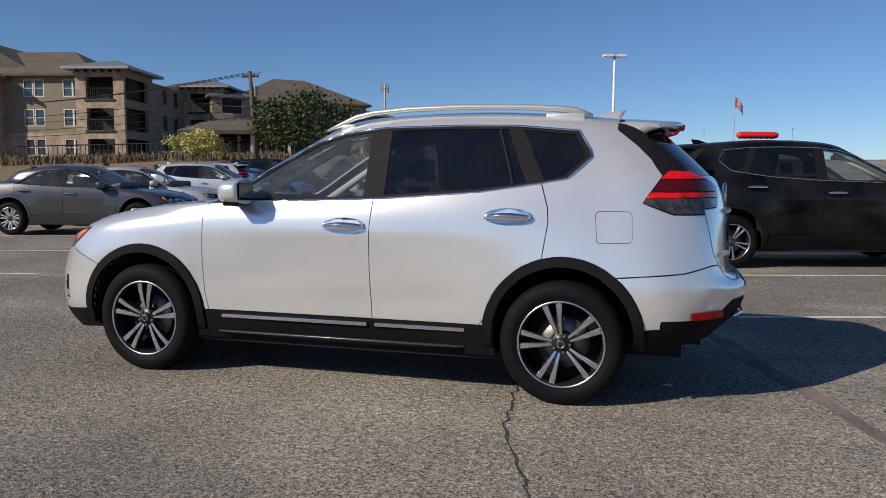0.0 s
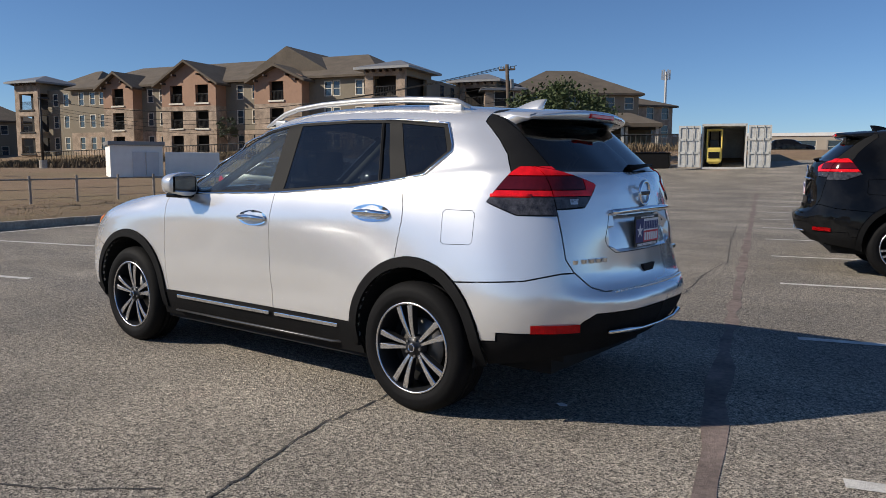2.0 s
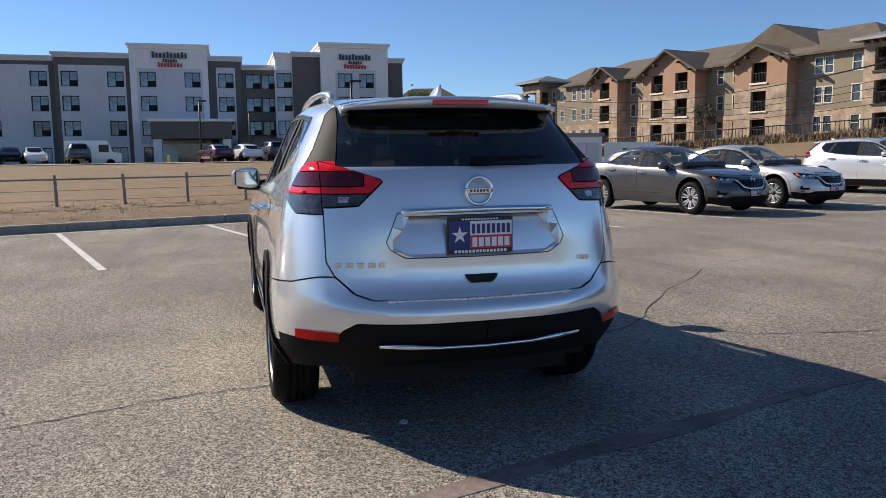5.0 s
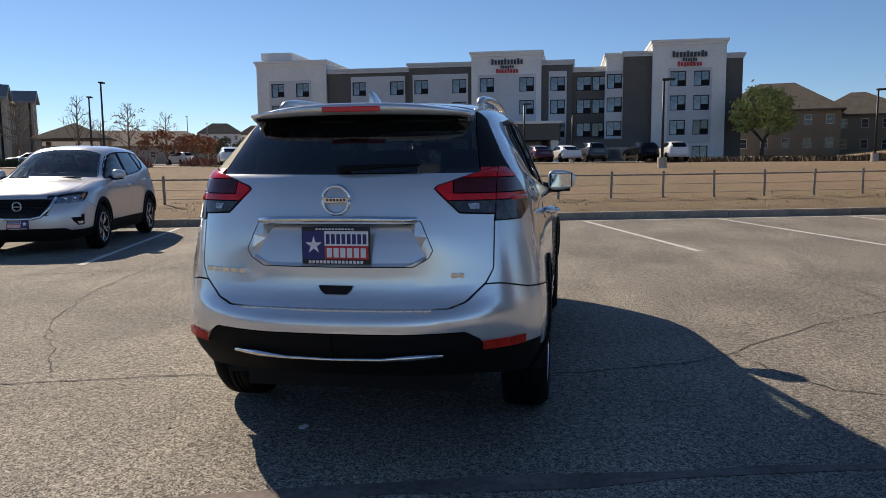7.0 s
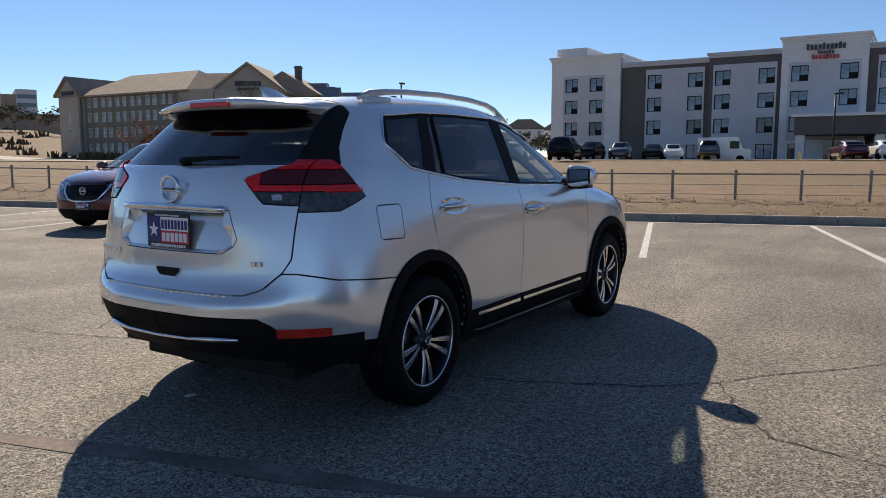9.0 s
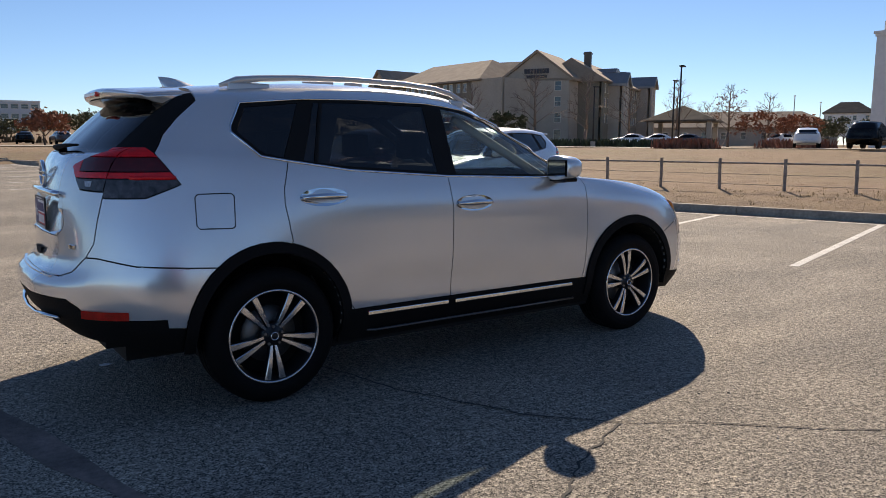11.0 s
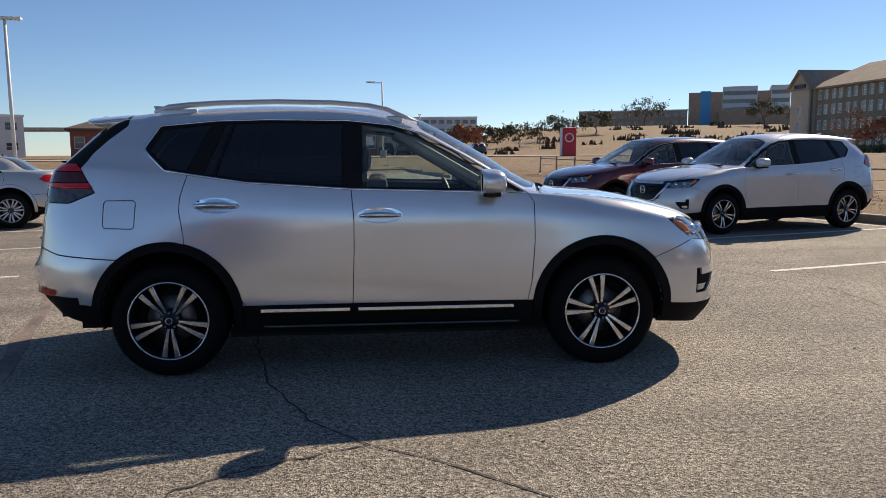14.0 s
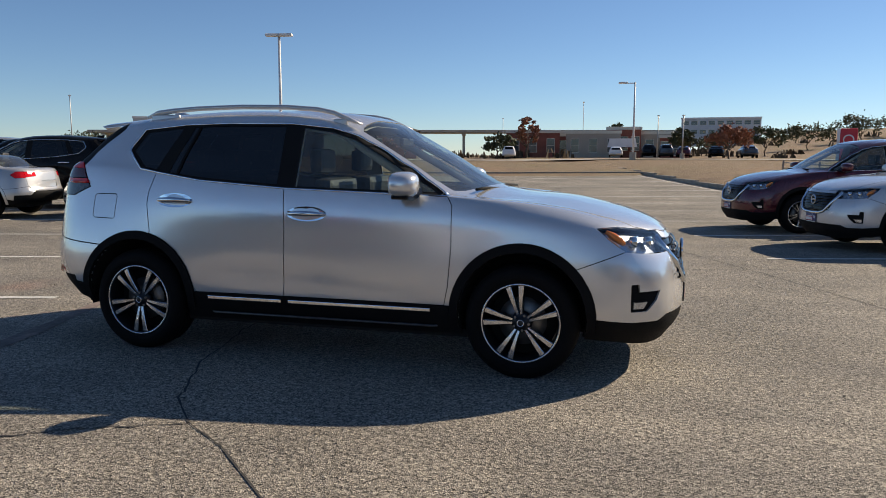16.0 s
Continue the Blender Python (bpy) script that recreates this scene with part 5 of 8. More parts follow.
# control lines from the sill to the middle of the roof, each from the nose round the side to the tail
SUV_ROWS = [
    [(-2.2, 0, .2), (-2.18, .35, .2), (-2.07, .63, .21), (-1.91, .78, .24), (-1.7, .84, .26), (-1.353, .86, .26), (-.95, .85, .25), (-.3, .82, .24), (.4, .82, .24), (1.0, .85, .25), (1.5, .86, .28), (1.9, .8, .33), (2.10, .62, .36), (2.18, .35, .36), (2.2, 0, .36)],
    [(-2.295, 0, .34), (-2.275, .35, .34), (-2.155, .67, .345), (-1.97, .83, .37), (-1.75, .9, .41), (-1.353, .925, .42), (-.95, .9, .41), (-.3, .885, .4), (.4, .885, .4), (1.0, .9, .41), (1.5, .925, .43), (1.93, .865, .45), (2.17, .66, .48), (2.31, .35, .49), (2.34, 0, .49)],
    [(-2.31, 0, .56), (-2.29, .35, .56), (-2.17, .68, .57), (-1.98, .845, .59), (-1.76, .91, .6), (-1.353, .928, .62), (-.95, .905, .6), (-.3, .9, .58), (.4, .9, .58), (1.0, .91, .6), (1.5, .928, .62), (1.95, .88, .62), (2.2, .68, .64), (2.35, .35, .65), (2.375, 0, .65)],
    [(-2.28, 0, .73), (-2.25, .35, .73), (-2.13, .66, .75), (-1.96, .825, .78), (-1.74, .895, .8), (-1.353, .912, .84), (-.95, .895, .82), (-.3, .898, .8), (.4, .9, .8), (1.0, .9, .82), (1.5, .9, .84), (1.92, .865, .8), (2.16, .7, .755), (2.265, .35, .735), (2.285, 0, .735)],
    [(-2.2, 0, .86), (-2.17, .33, .87), (-2.04, .62, .88), (-1.9, .78, .91), (-1.72, .855, .94), (-1.353, .882, .99), (-.95, .88, .99), (-.3, .892, .98), (.4, .892, 1.0), (1.0, .882, 1.03), (1.5, .86, 1.05), (1.87, .82, 1.06), (2.1, .7, 1.03), (2.235, .35, 1.01), (2.26, 0, 1.01)],
    [(-2.05, 0, .955), (-2.02, .32, .955), (-1.92, .58, .965), (-1.8, .7, .985), (-1.65, .765, 1.015), (-1.353, .805, 1.06), (-.95, .845, 1.09), (-.3, .856, 1.115), (.4, .852, 1.15), (1.0, .836, 1.2), (1.5, .803, 1.25), (1.8, .775, 1.27), (2.03, .68, 1.265), (2.165, .35, 1.25), (2.19, 0, 1.25)],
    [(-1.6, 0, 1.07), (-1.58, .3, 1.068), (-1.52, .5, 1.062), (-1.45, .59, 1.065), (-1.35, .66, 1.072), (-1.15, .715, 1.088), (-.82, .805, 1.115), (-.28, .826, 1.17), (.4, .823, 1.21), (1.0, .808, 1.255), (1.48, .775, 1.3), (1.77, .745, 1.32), (1.98, .655, 1.31), (2.115, .34, 1.3), (2.14, 0, 1.3)],
    [(-1.08, 0, 1.135), (-1.06, .3, 1.13), (-1.0, .56, 1.12), (-.95, .68, 1.115), (-.9, .735, 1.12), (-.8, .768, 1.14), (-.62, .775, 1.2), (-.24, .772, 1.29), (.4, .768, 1.34), (1.0, .756, 1.375), (1.44, .726, 1.4), (1.7, .695, 1.41), (1.88, .61, 1.41), (2.01, .33, 1.4), (2.035, 0, 1.4)],
    [(-.62, 0, 1.395), (-.605, .28, 1.385), (-.565, .52, 1.36), (-.53, .62, 1.34), (-.49, .66, 1.335), (-.42, .685, 1.36), (-.3, .695, 1.4), (-.05, .705, 1.455), (.5, .71, 1.48), (1.0, .7, 1.48), (1.42, .675, 1.49), (1.63, .645, 1.49), (1.79, .57, 1.5), (1.9, .31, 1.5), (1.925, 0, 1.5)],
    [(-.2, 0, 1.605), (-.19, .28, 1.6), (-.15, .47, 1.575), (-.12, .56, 1.55), (-.09, .6, 1.54), (-.03, .625, 1.545), (.08, .64, 1.555), (.25, .652, 1.575), (.6, .655, 1.585), (1.0, .648, 1.58), (1.38, .625, 1.575), (1.55, .595, 1.572), (1.69, .525, 1.578), (1.78, .29, 1.59), (1.8, 0, 1.595)],
    [(.02, 0, 1.655), (.02, .27, 1.65), (.03, .43, 1.63), (.04, .5, 1.615), (.05, .535, 1.607), (.1, .56, 1.61), (.2, .57, 1.62), (.35, .575, 1.632), (.65, .578, 1.638), (1.0, .57, 1.634), (1.32, .55, 1.622), (1.47, .52, 1.615), (1.58, .45, 1.615), (1.64, .25, 1.625), (1.66, 0, 1.63)],
    [(.36, 0, 1.682), (.36, .15, 1.681), (.37, .25, 1.677), (.39, .28, 1.673), (.41, .3, 1.67), (.45, .305, 1.67), (.5, .31, 1.673), (.6, .31, 1.677), (.75, .31, 1.679), (.9, .31, 1.677), (1.0, .3, 1.672), (1.1, .28, 1.667), (1.2, .22, 1.663), (1.24, .1, 1.662), (1.25, 0, 1.662)],
    [(.5, 0, 1.688), (.5, 0, 1.688), (.51, 0, 1.688), (.52, 0, 1.688), (.54, 0, 1.688), (.57, 0, 1.688), (.6, 0, 1.688), (.67, 0, 1.688), (.78, 0, 1.687), (.88, 0, 1.685), (.96, 0, 1.682), (1.02, 0, 1.679), (1.07, 0, 1.677), (1.1, 0, 1.675), (1.11, 0, 1.674)],
]
SIDE_SUV = {
    "window_front": [(-.8, 1.13), (-.57, 1.26), (-.4, 1.36), (-.2, 1.465), (-.02, 1.52), (.16, 1.545), (.16, 1.155)],
    "window_rear": [(.29, 1.165), (.29, 1.55), (.7, 1.557), (1.0, 1.55), (1.13, 1.24), (.85, 1.205)],
    "window_quarter": [(1.09, 1.545), (1.235, 1.255), (1.34, 1.28), (1.455, 1.385), (1.445, 1.41), (1.385, 1.515)],
    "dlo": [(-.88, 1.103), (-.55, 1.115), (.23, 1.14), (.87, 1.185), (1.22, 1.238), (1.36, 1.262), (1.49, 1.385), (1.48, 1.42), (1.41, 1.535), (1.06, 1.566), (.73, 1.573), (.25, 1.566), (-.03, 1.537), (-.22, 1.482), (-.42, 1.378), (-.6, 1.275)],
    "front_door": [(-.87, .43), (-.895, .55), (-.915, .8), (-.912, 1.05), (-.88, 1.103), (-.55, 1.115), (.23, 1.14), (.215, .95), (.218, .75), (.232, .43)],
    "rear_door": [(.232, .43), (.218, .75), (.215, .95), (.23, 1.14), (.87, 1.185), (1.22, 1.238), (1.262, 1.1), (1.268, 1.02), (1.252, .92), (1.24, .835)] + arc(1.353, .385, .45, 104, 170, 6) + [(.885, .43)],
    "arch_front": arc(-1.353, .385, .45, -10, 190, 26) + arc(-1.353, .385, .392, 190, -10, 26),
    "arch_rear": arc(1.353, .385, .45, -10, 190, 26) + arc(1.353, .385, .392, 190, -10, 26),
    "open_front": arc(-1.353, .385, .392, -15, 195, 26) + [(-1.73, .1), (-.97, .1)],
    "open_rear": arc(1.353, .385, .392, -15, 195, 26) + [(.97, .1), (1.73, .1)],
    "sill": [(-.99, .1), (-.99, .31), (-.9, .43), (.9, .43), (.99, .31), (.99, .1)],
    "lower_rear": [(1.7, .1), (1.7, .44), (1.9, .46), (2.5, .56), (2.5, .1)],
    "lower_front": [(-2.5, .1), (-2.5, .36), (-2.0, .37), (-1.7, .4), (-1.7, .1)],
    "tail_side": [(1.77, 1.132), (1.87, 1.28), (1.9, 1.305), (2.4, 1.305), (2.4, 1.07), (1.93, 1.07)],
    "dpillar": [(1.62, 1.54), (1.73, 1.45), (1.81, 1.37), (1.84, 1.32), (1.87, 1.28), (1.9, 1.305), (2.4, 1.305), (2.4, 1.75), (1.62, 1.75)],
    "rear_bumper": [(1.6, .1), (1.6, .728), (2.0, .76), (2.14, .795), (2.5, .795), (2.5, .1)],
    "head_lamp": [(-1.79, .93), (-1.9, .935), (-2.06, .905), (-2.4, .86), (-2.4, .765), (-2.1, .775), (-1.96, .795), (-1.87, .86)],
    "front_bumper": [(-2.5, .1), (-2.5, .765), (-2.1, .775), (-1.96, .795), (-1.68, .69), (-1.66, .1)],
    "fog_lamp": [(-2.015, .452), (-2.015, .497), (-2.1, .497), (-2.075, .452)],
    "fog_pocket": [(-2.0, .44), (-2.0, .6), (-2.04, .6), (-2.045, .555), (-2.16, .555), (-2.14, .5), (-2.09, .44)],
    "fuel_door": [(1.535, .925), (1.525, 1.07), (1.54, 1.085), (1.7, 1.085), (1.715, 1.07), (1.72, .935), (1.705, .92), (1.55, .915)],
}
RECESS_FLOOR = [(-.1, .886), (.335, .889), (.392, .92), (.312, 1.058), (-.1, 1.058)]
REAR_SUV = {
    "tail_gate_lamp": [(.69, 1.305), (.69, 1.1), (.54, 1.108), (.43, 1.213), (.44, 1.225), (.6, 1.28)],
    "rear_glass": [(-.1, 1.28), (.62, 1.285), (.575, 1.48), (.56, 1.57), (-.1, 1.6)],
    "recess": [(-.1, .872), (.345, .875), (.41, .912), (.427, .945), (.373, 1.072), (-.1, 1.072)],
    "recess_floor": RECESS_FLOOR,
    "tail_gate": [(-.1, .695), (.5, .695), (.575, .72), (.66, .8), (.69, .86), (.69, 1.285), (.62, 1.285), (-.1, 1.28)],
    "lower_rear": [(-.1, .1), (-.1, .59), (.575, .59), (.63, .555), (.67, .5), (2, .5), (2, .1)],
}
FRONT_SUV = {
    "grille": [(-.1, .55), (.3, .57), (.4, .62), (.5, .8), (.5, .84), (-.1, .84)],
    "lower_front": [(-.1, .1), (-.1, .4), (.62, .4), (.7, .36), (2, .36), (2, .1)],
}
HOOD_SUV = [(-2.19, 0), (-2.17, .3), (-2.08, .5), (-1.99, .6), (-1.8, .67), (-1.5, .7), (-1.1, .735), (-1.0, .62), (-1.07, .3), (-1.09, 0)]


def cut(bm, poly, axes, keep):
    """Splits the skin along the sides of a polygon seen along one axis."""
    i, j = axes
    for (x0, y0), (x1, y1) in zip(poly, poly[1:] + poly[:1]):
        dx, dy = x1 - x0, y1 - y0
        if abs(dx) + abs(dy) < 1e-6:
            continue
        m = 0.03
        lo = (min(x0, x1) - m, min(y0, y1) - m)
        hi = (max(x0, x1) + m, max(y0, y1) + m)
        fs = []
        for f in bm.faces:
            cs = [v.co for v in f.verts]
            a, b = [c[i] for c in cs], [c[j] for c in cs]
            if max(a) < lo[0] or min(a) > hi[0] or max(b) < lo[1] or min(b) > hi[1] or not keep(f.calc_center_median(), f.normal):
                continue
            fs.append(f)
        if not fs:
            continue
        co, no = Vector((0, 0, 0)), Vector((0, 0, 0))
        co[i], co[j], no[i], no[j] = x0, y0, -dy, dx
        geom = list({v for f in fs for v in f.verts}) + list({e for f in fs for e in f.edges}) + fs
        bmesh.ops.bisect_plane(bm, geom=geom, dist=1e-5, plane_co=co, plane_no=no)


def skin_part(name, faces, material, parent, lift=0.0, gap=0.0025, rim=0.012, mirror=None, label=""):
    """One panel out of the cut skin. mirror: None for the half as it is, -1 for the other side, 0 for both halves in one panel."""
    pts, nrm, idx, index = [], [], [], {}
    for f in faces:
        row = []
        for v in f.verts:
            if v not in index:
                index[v] = len(pts)
                pts.append(v.co + v.normal * lift)
                nrm.append(v.normal.copy())
            row.append(index[v])
        idx.append(row)
    count = {}
    for row in idx:
        for a, b in zip(row, row[1:] + row[:1]):
            k = (min(a, b), max(a, b))
            count.setdefault(k, []).append((a, b))
    edge = [w[0] for k, w in count.items() if len(w) == 1 and not (abs(pts[k[0]].y) < 2e-4 and abs(pts[k[1]].y) < 2e-4)]
    push = {}
    for a, b in edge:
        d = pts[b] - pts[a]
        n = nrm[a].cross(d)
        if n.length > 1e-9:
            n.normalize()
            for v in (a, b):
                push[v] = push.get(v, Vector()) + n
    for v, n in push.items():
        if n.length > 1e-6:
            n = n.normalized() * gap
            if abs(pts[v].y) < 2e-4:
                n.y = 0
            pts[v] = pts[v] + n
    quads = []
    if rim > 0:
        low = {}
        for a, b in edge:
            r = []
            for v in (a, b):
                if v not in low:
                    low[v] = (len(pts), len(pts) + 1)
                    pts += [pts[v].copy(), pts[v] - nrm[v] * rim]
                    side = push.get(v, Vector((0, 0, 1)))
                    side = -side.normalized() if side.length > 1e-6 else nrm[v]
                    nrm += [side, side]
                r.append(low[v])
            quads.append([r[1][0], r[0][0], r[0][1], r[1][1]])
    allf = idx + quads
    P = [tuple(p) for p in pts]
    N = [tuple(n) for n in nrm]
    if mirror == -1:
        P, N = [(x, -y, z) for x, y, z in P], [(x, -y, z) for x, y, z in N]
        allf = [r[::-1] for r in allf]
    elif mirror == 0:
        n0 = len(P)
        twin = {i: (i if abs(P[i][1]) < 2e-4 else n0 + i) for i in range(n0)}
        P += [(x, -y, z) for x, y, z in P]
        N = [((x, 0, z) if abs(p[1]) < 2e-4 else (x, y, z)) for (x, y, z), p in zip(N, P)]
        N += [(x, -y, z) for x, y, z in N]
        allf = allf + [[twin[i] for i in r][::-1] for r in allf]
    me = bpy.data.meshes.new(name)
    me.from_pydata(P, [], allf)
    me.shade_smooth()
    me.normals_split_custom_set_from_vertices(N)
    me.materials.append(material)
    ob = new(name, me)
    ob.parent = parent
    if label:
        ob["label"] = label
    return ob


def wheel_meshes(R, rim_r, width, spokes, style):
    """The pieces of a wheel, its outer face towards +y, as name, mesh and material."""
    out = []

    def revolve(profile, n=56):
        bm = bmesh.new()
        rings = [[bm.verts.new((r * math.cos(a), y, r * math.sin(a))) for a in (2 * math.pi * i / n for i in range(n))] for r, y in profile]
        for s, t in zip(rings, rings[1:]):
            for i in range(n):
                bm.faces.new((s[i], t[i], t[(i + 1) % n], s[(i + 1) % n]))
        return bm

    def put(name, bm, material, smooth=True):
        bmesh.ops.recalc_face_normals(bm, faces=bm.faces)
        me = bpy.data.meshes.new(name)
        bm.to_mesh(me)
        bm.free()
        if smooth:
            me.shade_smooth()
        me.materials.append(material)
        out.append((name, me))

    w = width
    put("tyre", revolve([(rim_r - .012, -.012), (rim_r + .004, .002), (rim_r + .02, .006), (rim_r + .03, .011), (rim_r + .036, .01), (R - .05, .012), (R - .03, .004), (R - .012, -.016), (R - .003, -.03), (R, -.05), (R, -.075), (R - .008, -.078), (R - .008, -.084), (R, -.087), (R + .001, -w / 2 - .004), (R - .008, -w / 2), (R - .008, -w / 2 - .008), (R, -w / 2 - .012), (R, -w + .087), (R - .008, -w + .084), (R, -w + .075), (R - .003, -w + .03), (R - .03, -w), (rim_r, -w + .01)]), M["tyre"])
    bm = bmesh.new()
    for i in range(60):
        a = 2 * math.pi * i / 60
        ca, sa = math.cos(a), math.sin(a)
        for y0, y1 in ((-.014, -.052),):
            q = [bm.verts.new((rr * math.cos(a + da), yy, rr * math.sin(a + da))) for rr, yy, da in ((R - .014, y0, 0), (R - .014, y0, .045), (R + .0015, y1, .055), (R + .0015, y1, .01))]
            bm.faces.new(q)
    put("tread_block", bm, M["tyre"], False)
    put("rim", revolve([(rim_r - .006, -.02), (rim_r - .001, -.006), (rim_r - .001, .001), (rim_r - .006, .003), (rim_r - .011, .002), (rim_r - .016, -.006), (rim_r - .022, -.03), (rim_r - .03, -.12), (rim_r - .05, -w + .03)]), M["rim_dark"])
    put("rim_lip", revolve([(rim_r - .013, -.002), (rim_r - .0115, .0045), (rim_r - .003, .0045), (rim_r - .001, .0)]), M["alloy"])
    put("brake_disc", revolve([(.05, -.09), (.15, -.09), (.15, -.1), (.05, -.1)], 32), M["steel"])
    put("backing", revolve([(.0, -.118), (rim_r - .035, -.118), (rim_r - .035, -.125)], 32), M["inner"])
    bm, dk = bmesh.new(), bmesh.new()
    for s in range(spokes):
        a0 = 2 * math.pi * s / spokes + math.pi / 2 * (-1)
        for side in (-1, 1):
            prev = pd = None
            for k in range(7):
                f = k / 6
                r = .052 + (rim_r - .013 - .052) * f
                off = (.011 + (.031 if style == 0 else .026) * f ** 1.1) * side
                hw = .0085 + (.0105 if style == 0 else .006) * f
                y = -.012 + .009 * math.sin(math.pi * f * .9) - .012 * (1 - f)
                d, t = (math.cos(a0), math.sin(a0)), (-math.sin(a0), math.cos(a0))
                row = []
                for o, yy in ((off - hw, y - .004), (off - hw * .75, y), (off + hw * .75, y), (off + hw, y - .004)):
                    row.append((r * d[0] + o * t[0], yy, r * d[1] + o * t[1]))
                cur = [bm.verts.new(q) for q in row]
                lowr = [(row[0][0], row[0][1], row[0][2]), (row[0][0], -.055, row[0][2]), (row[3][0], -.055, row[3][2]), (row[3][0], row[3][1], row[3][2])]
                cd = [dk.verts.new((q[0], q[1] - .0005, q[2])) for q in lowr]
                if prev:
                    for i in range(3):
                        bm.faces.new((prev[i], cur[i], cur[i + 1], prev[i + 1]))
                        dk.faces.new((pd[i], cd[i], cd[i + 1], pd[i + 1]))
                prev, pd = cur, cd
    put("spoke_face", bm, M["alloy_bright" if style == 2 else "alloy"], False)
    put("spoke_side", dk, M["alloy_bright" if style == 2 else "rim_dark"], False)
    put("hub_cap", revolve([(.0, -.004), (.022, -.005), (.028, -.009), (.03, -.02), (.05, -.024), (.062, -.03), (.068, -.06)], 28), M["rim_dark"])
    put("cap_ring", revolve([(.017, -.0045), (.0185, -.002), (.021, -.002), (.0225, -.0065)], 24), M["chrome"])
    for s in range(5):
        bm = bmesh.new()
        a = 2 * math.pi * s / 5 + .3
        cyl(bm, (.048 * math.cos(a), -.03, .048 * math.sin(a)), (.048 * math.cos(a), -.014, .048 * math.sin(a)), .008, n=6)
        put("lug_nut", bm, M["steel"], False)
    return out


WHEELS = {"main": wheel_meshes(.352, .247, .225, 5, 0), "plain": wheel_meshes(.345, .235, .215, 5, 1), "sedan": wheel_meshes(.335, .225, .205, 7, 2)}


def add_wheel(car, kind, x, y, turn):
    """One wheel at a corner of a car."""
    w = None
    flip = 0 if y > 0 else 180
    for name, me in WHEELS[kind]:
        o = new(name, me)
        if w is None:
            w = o
            w.parent = car
            w.matrix_basis = pose(x, y, .348, 0, 0, flip) @ pose(0, 0, 0, 0, turn, 0)
            w.name = "wheel"
            w["label"] = "tyre on a machined two-tone alloy wheel"
        else:
            o.parent = w


def seat(bm, x, y, w):
    """A car seat facing -x: cushion, back and head rest."""
    box(bm, x - .28, x + .25, y - w / 2, y + w / 2, .52, .70, .05)
    vs = box(bm, x + .12, x + .26, y - w / 2, y + w / 2, .66, 1.2, .05)
    for v in bm.verts:
        if v.co.z > .75 and v.co.x > x and abs(v.co.y - y) <= w / 2 + .01 and not v.tag:
            v.co.x += (v.co.z - .7) * .28
            v.tag = True
    box(bm, x + .24, x + .34, y - .13, y + .13, 1.23, 1.40, .04)


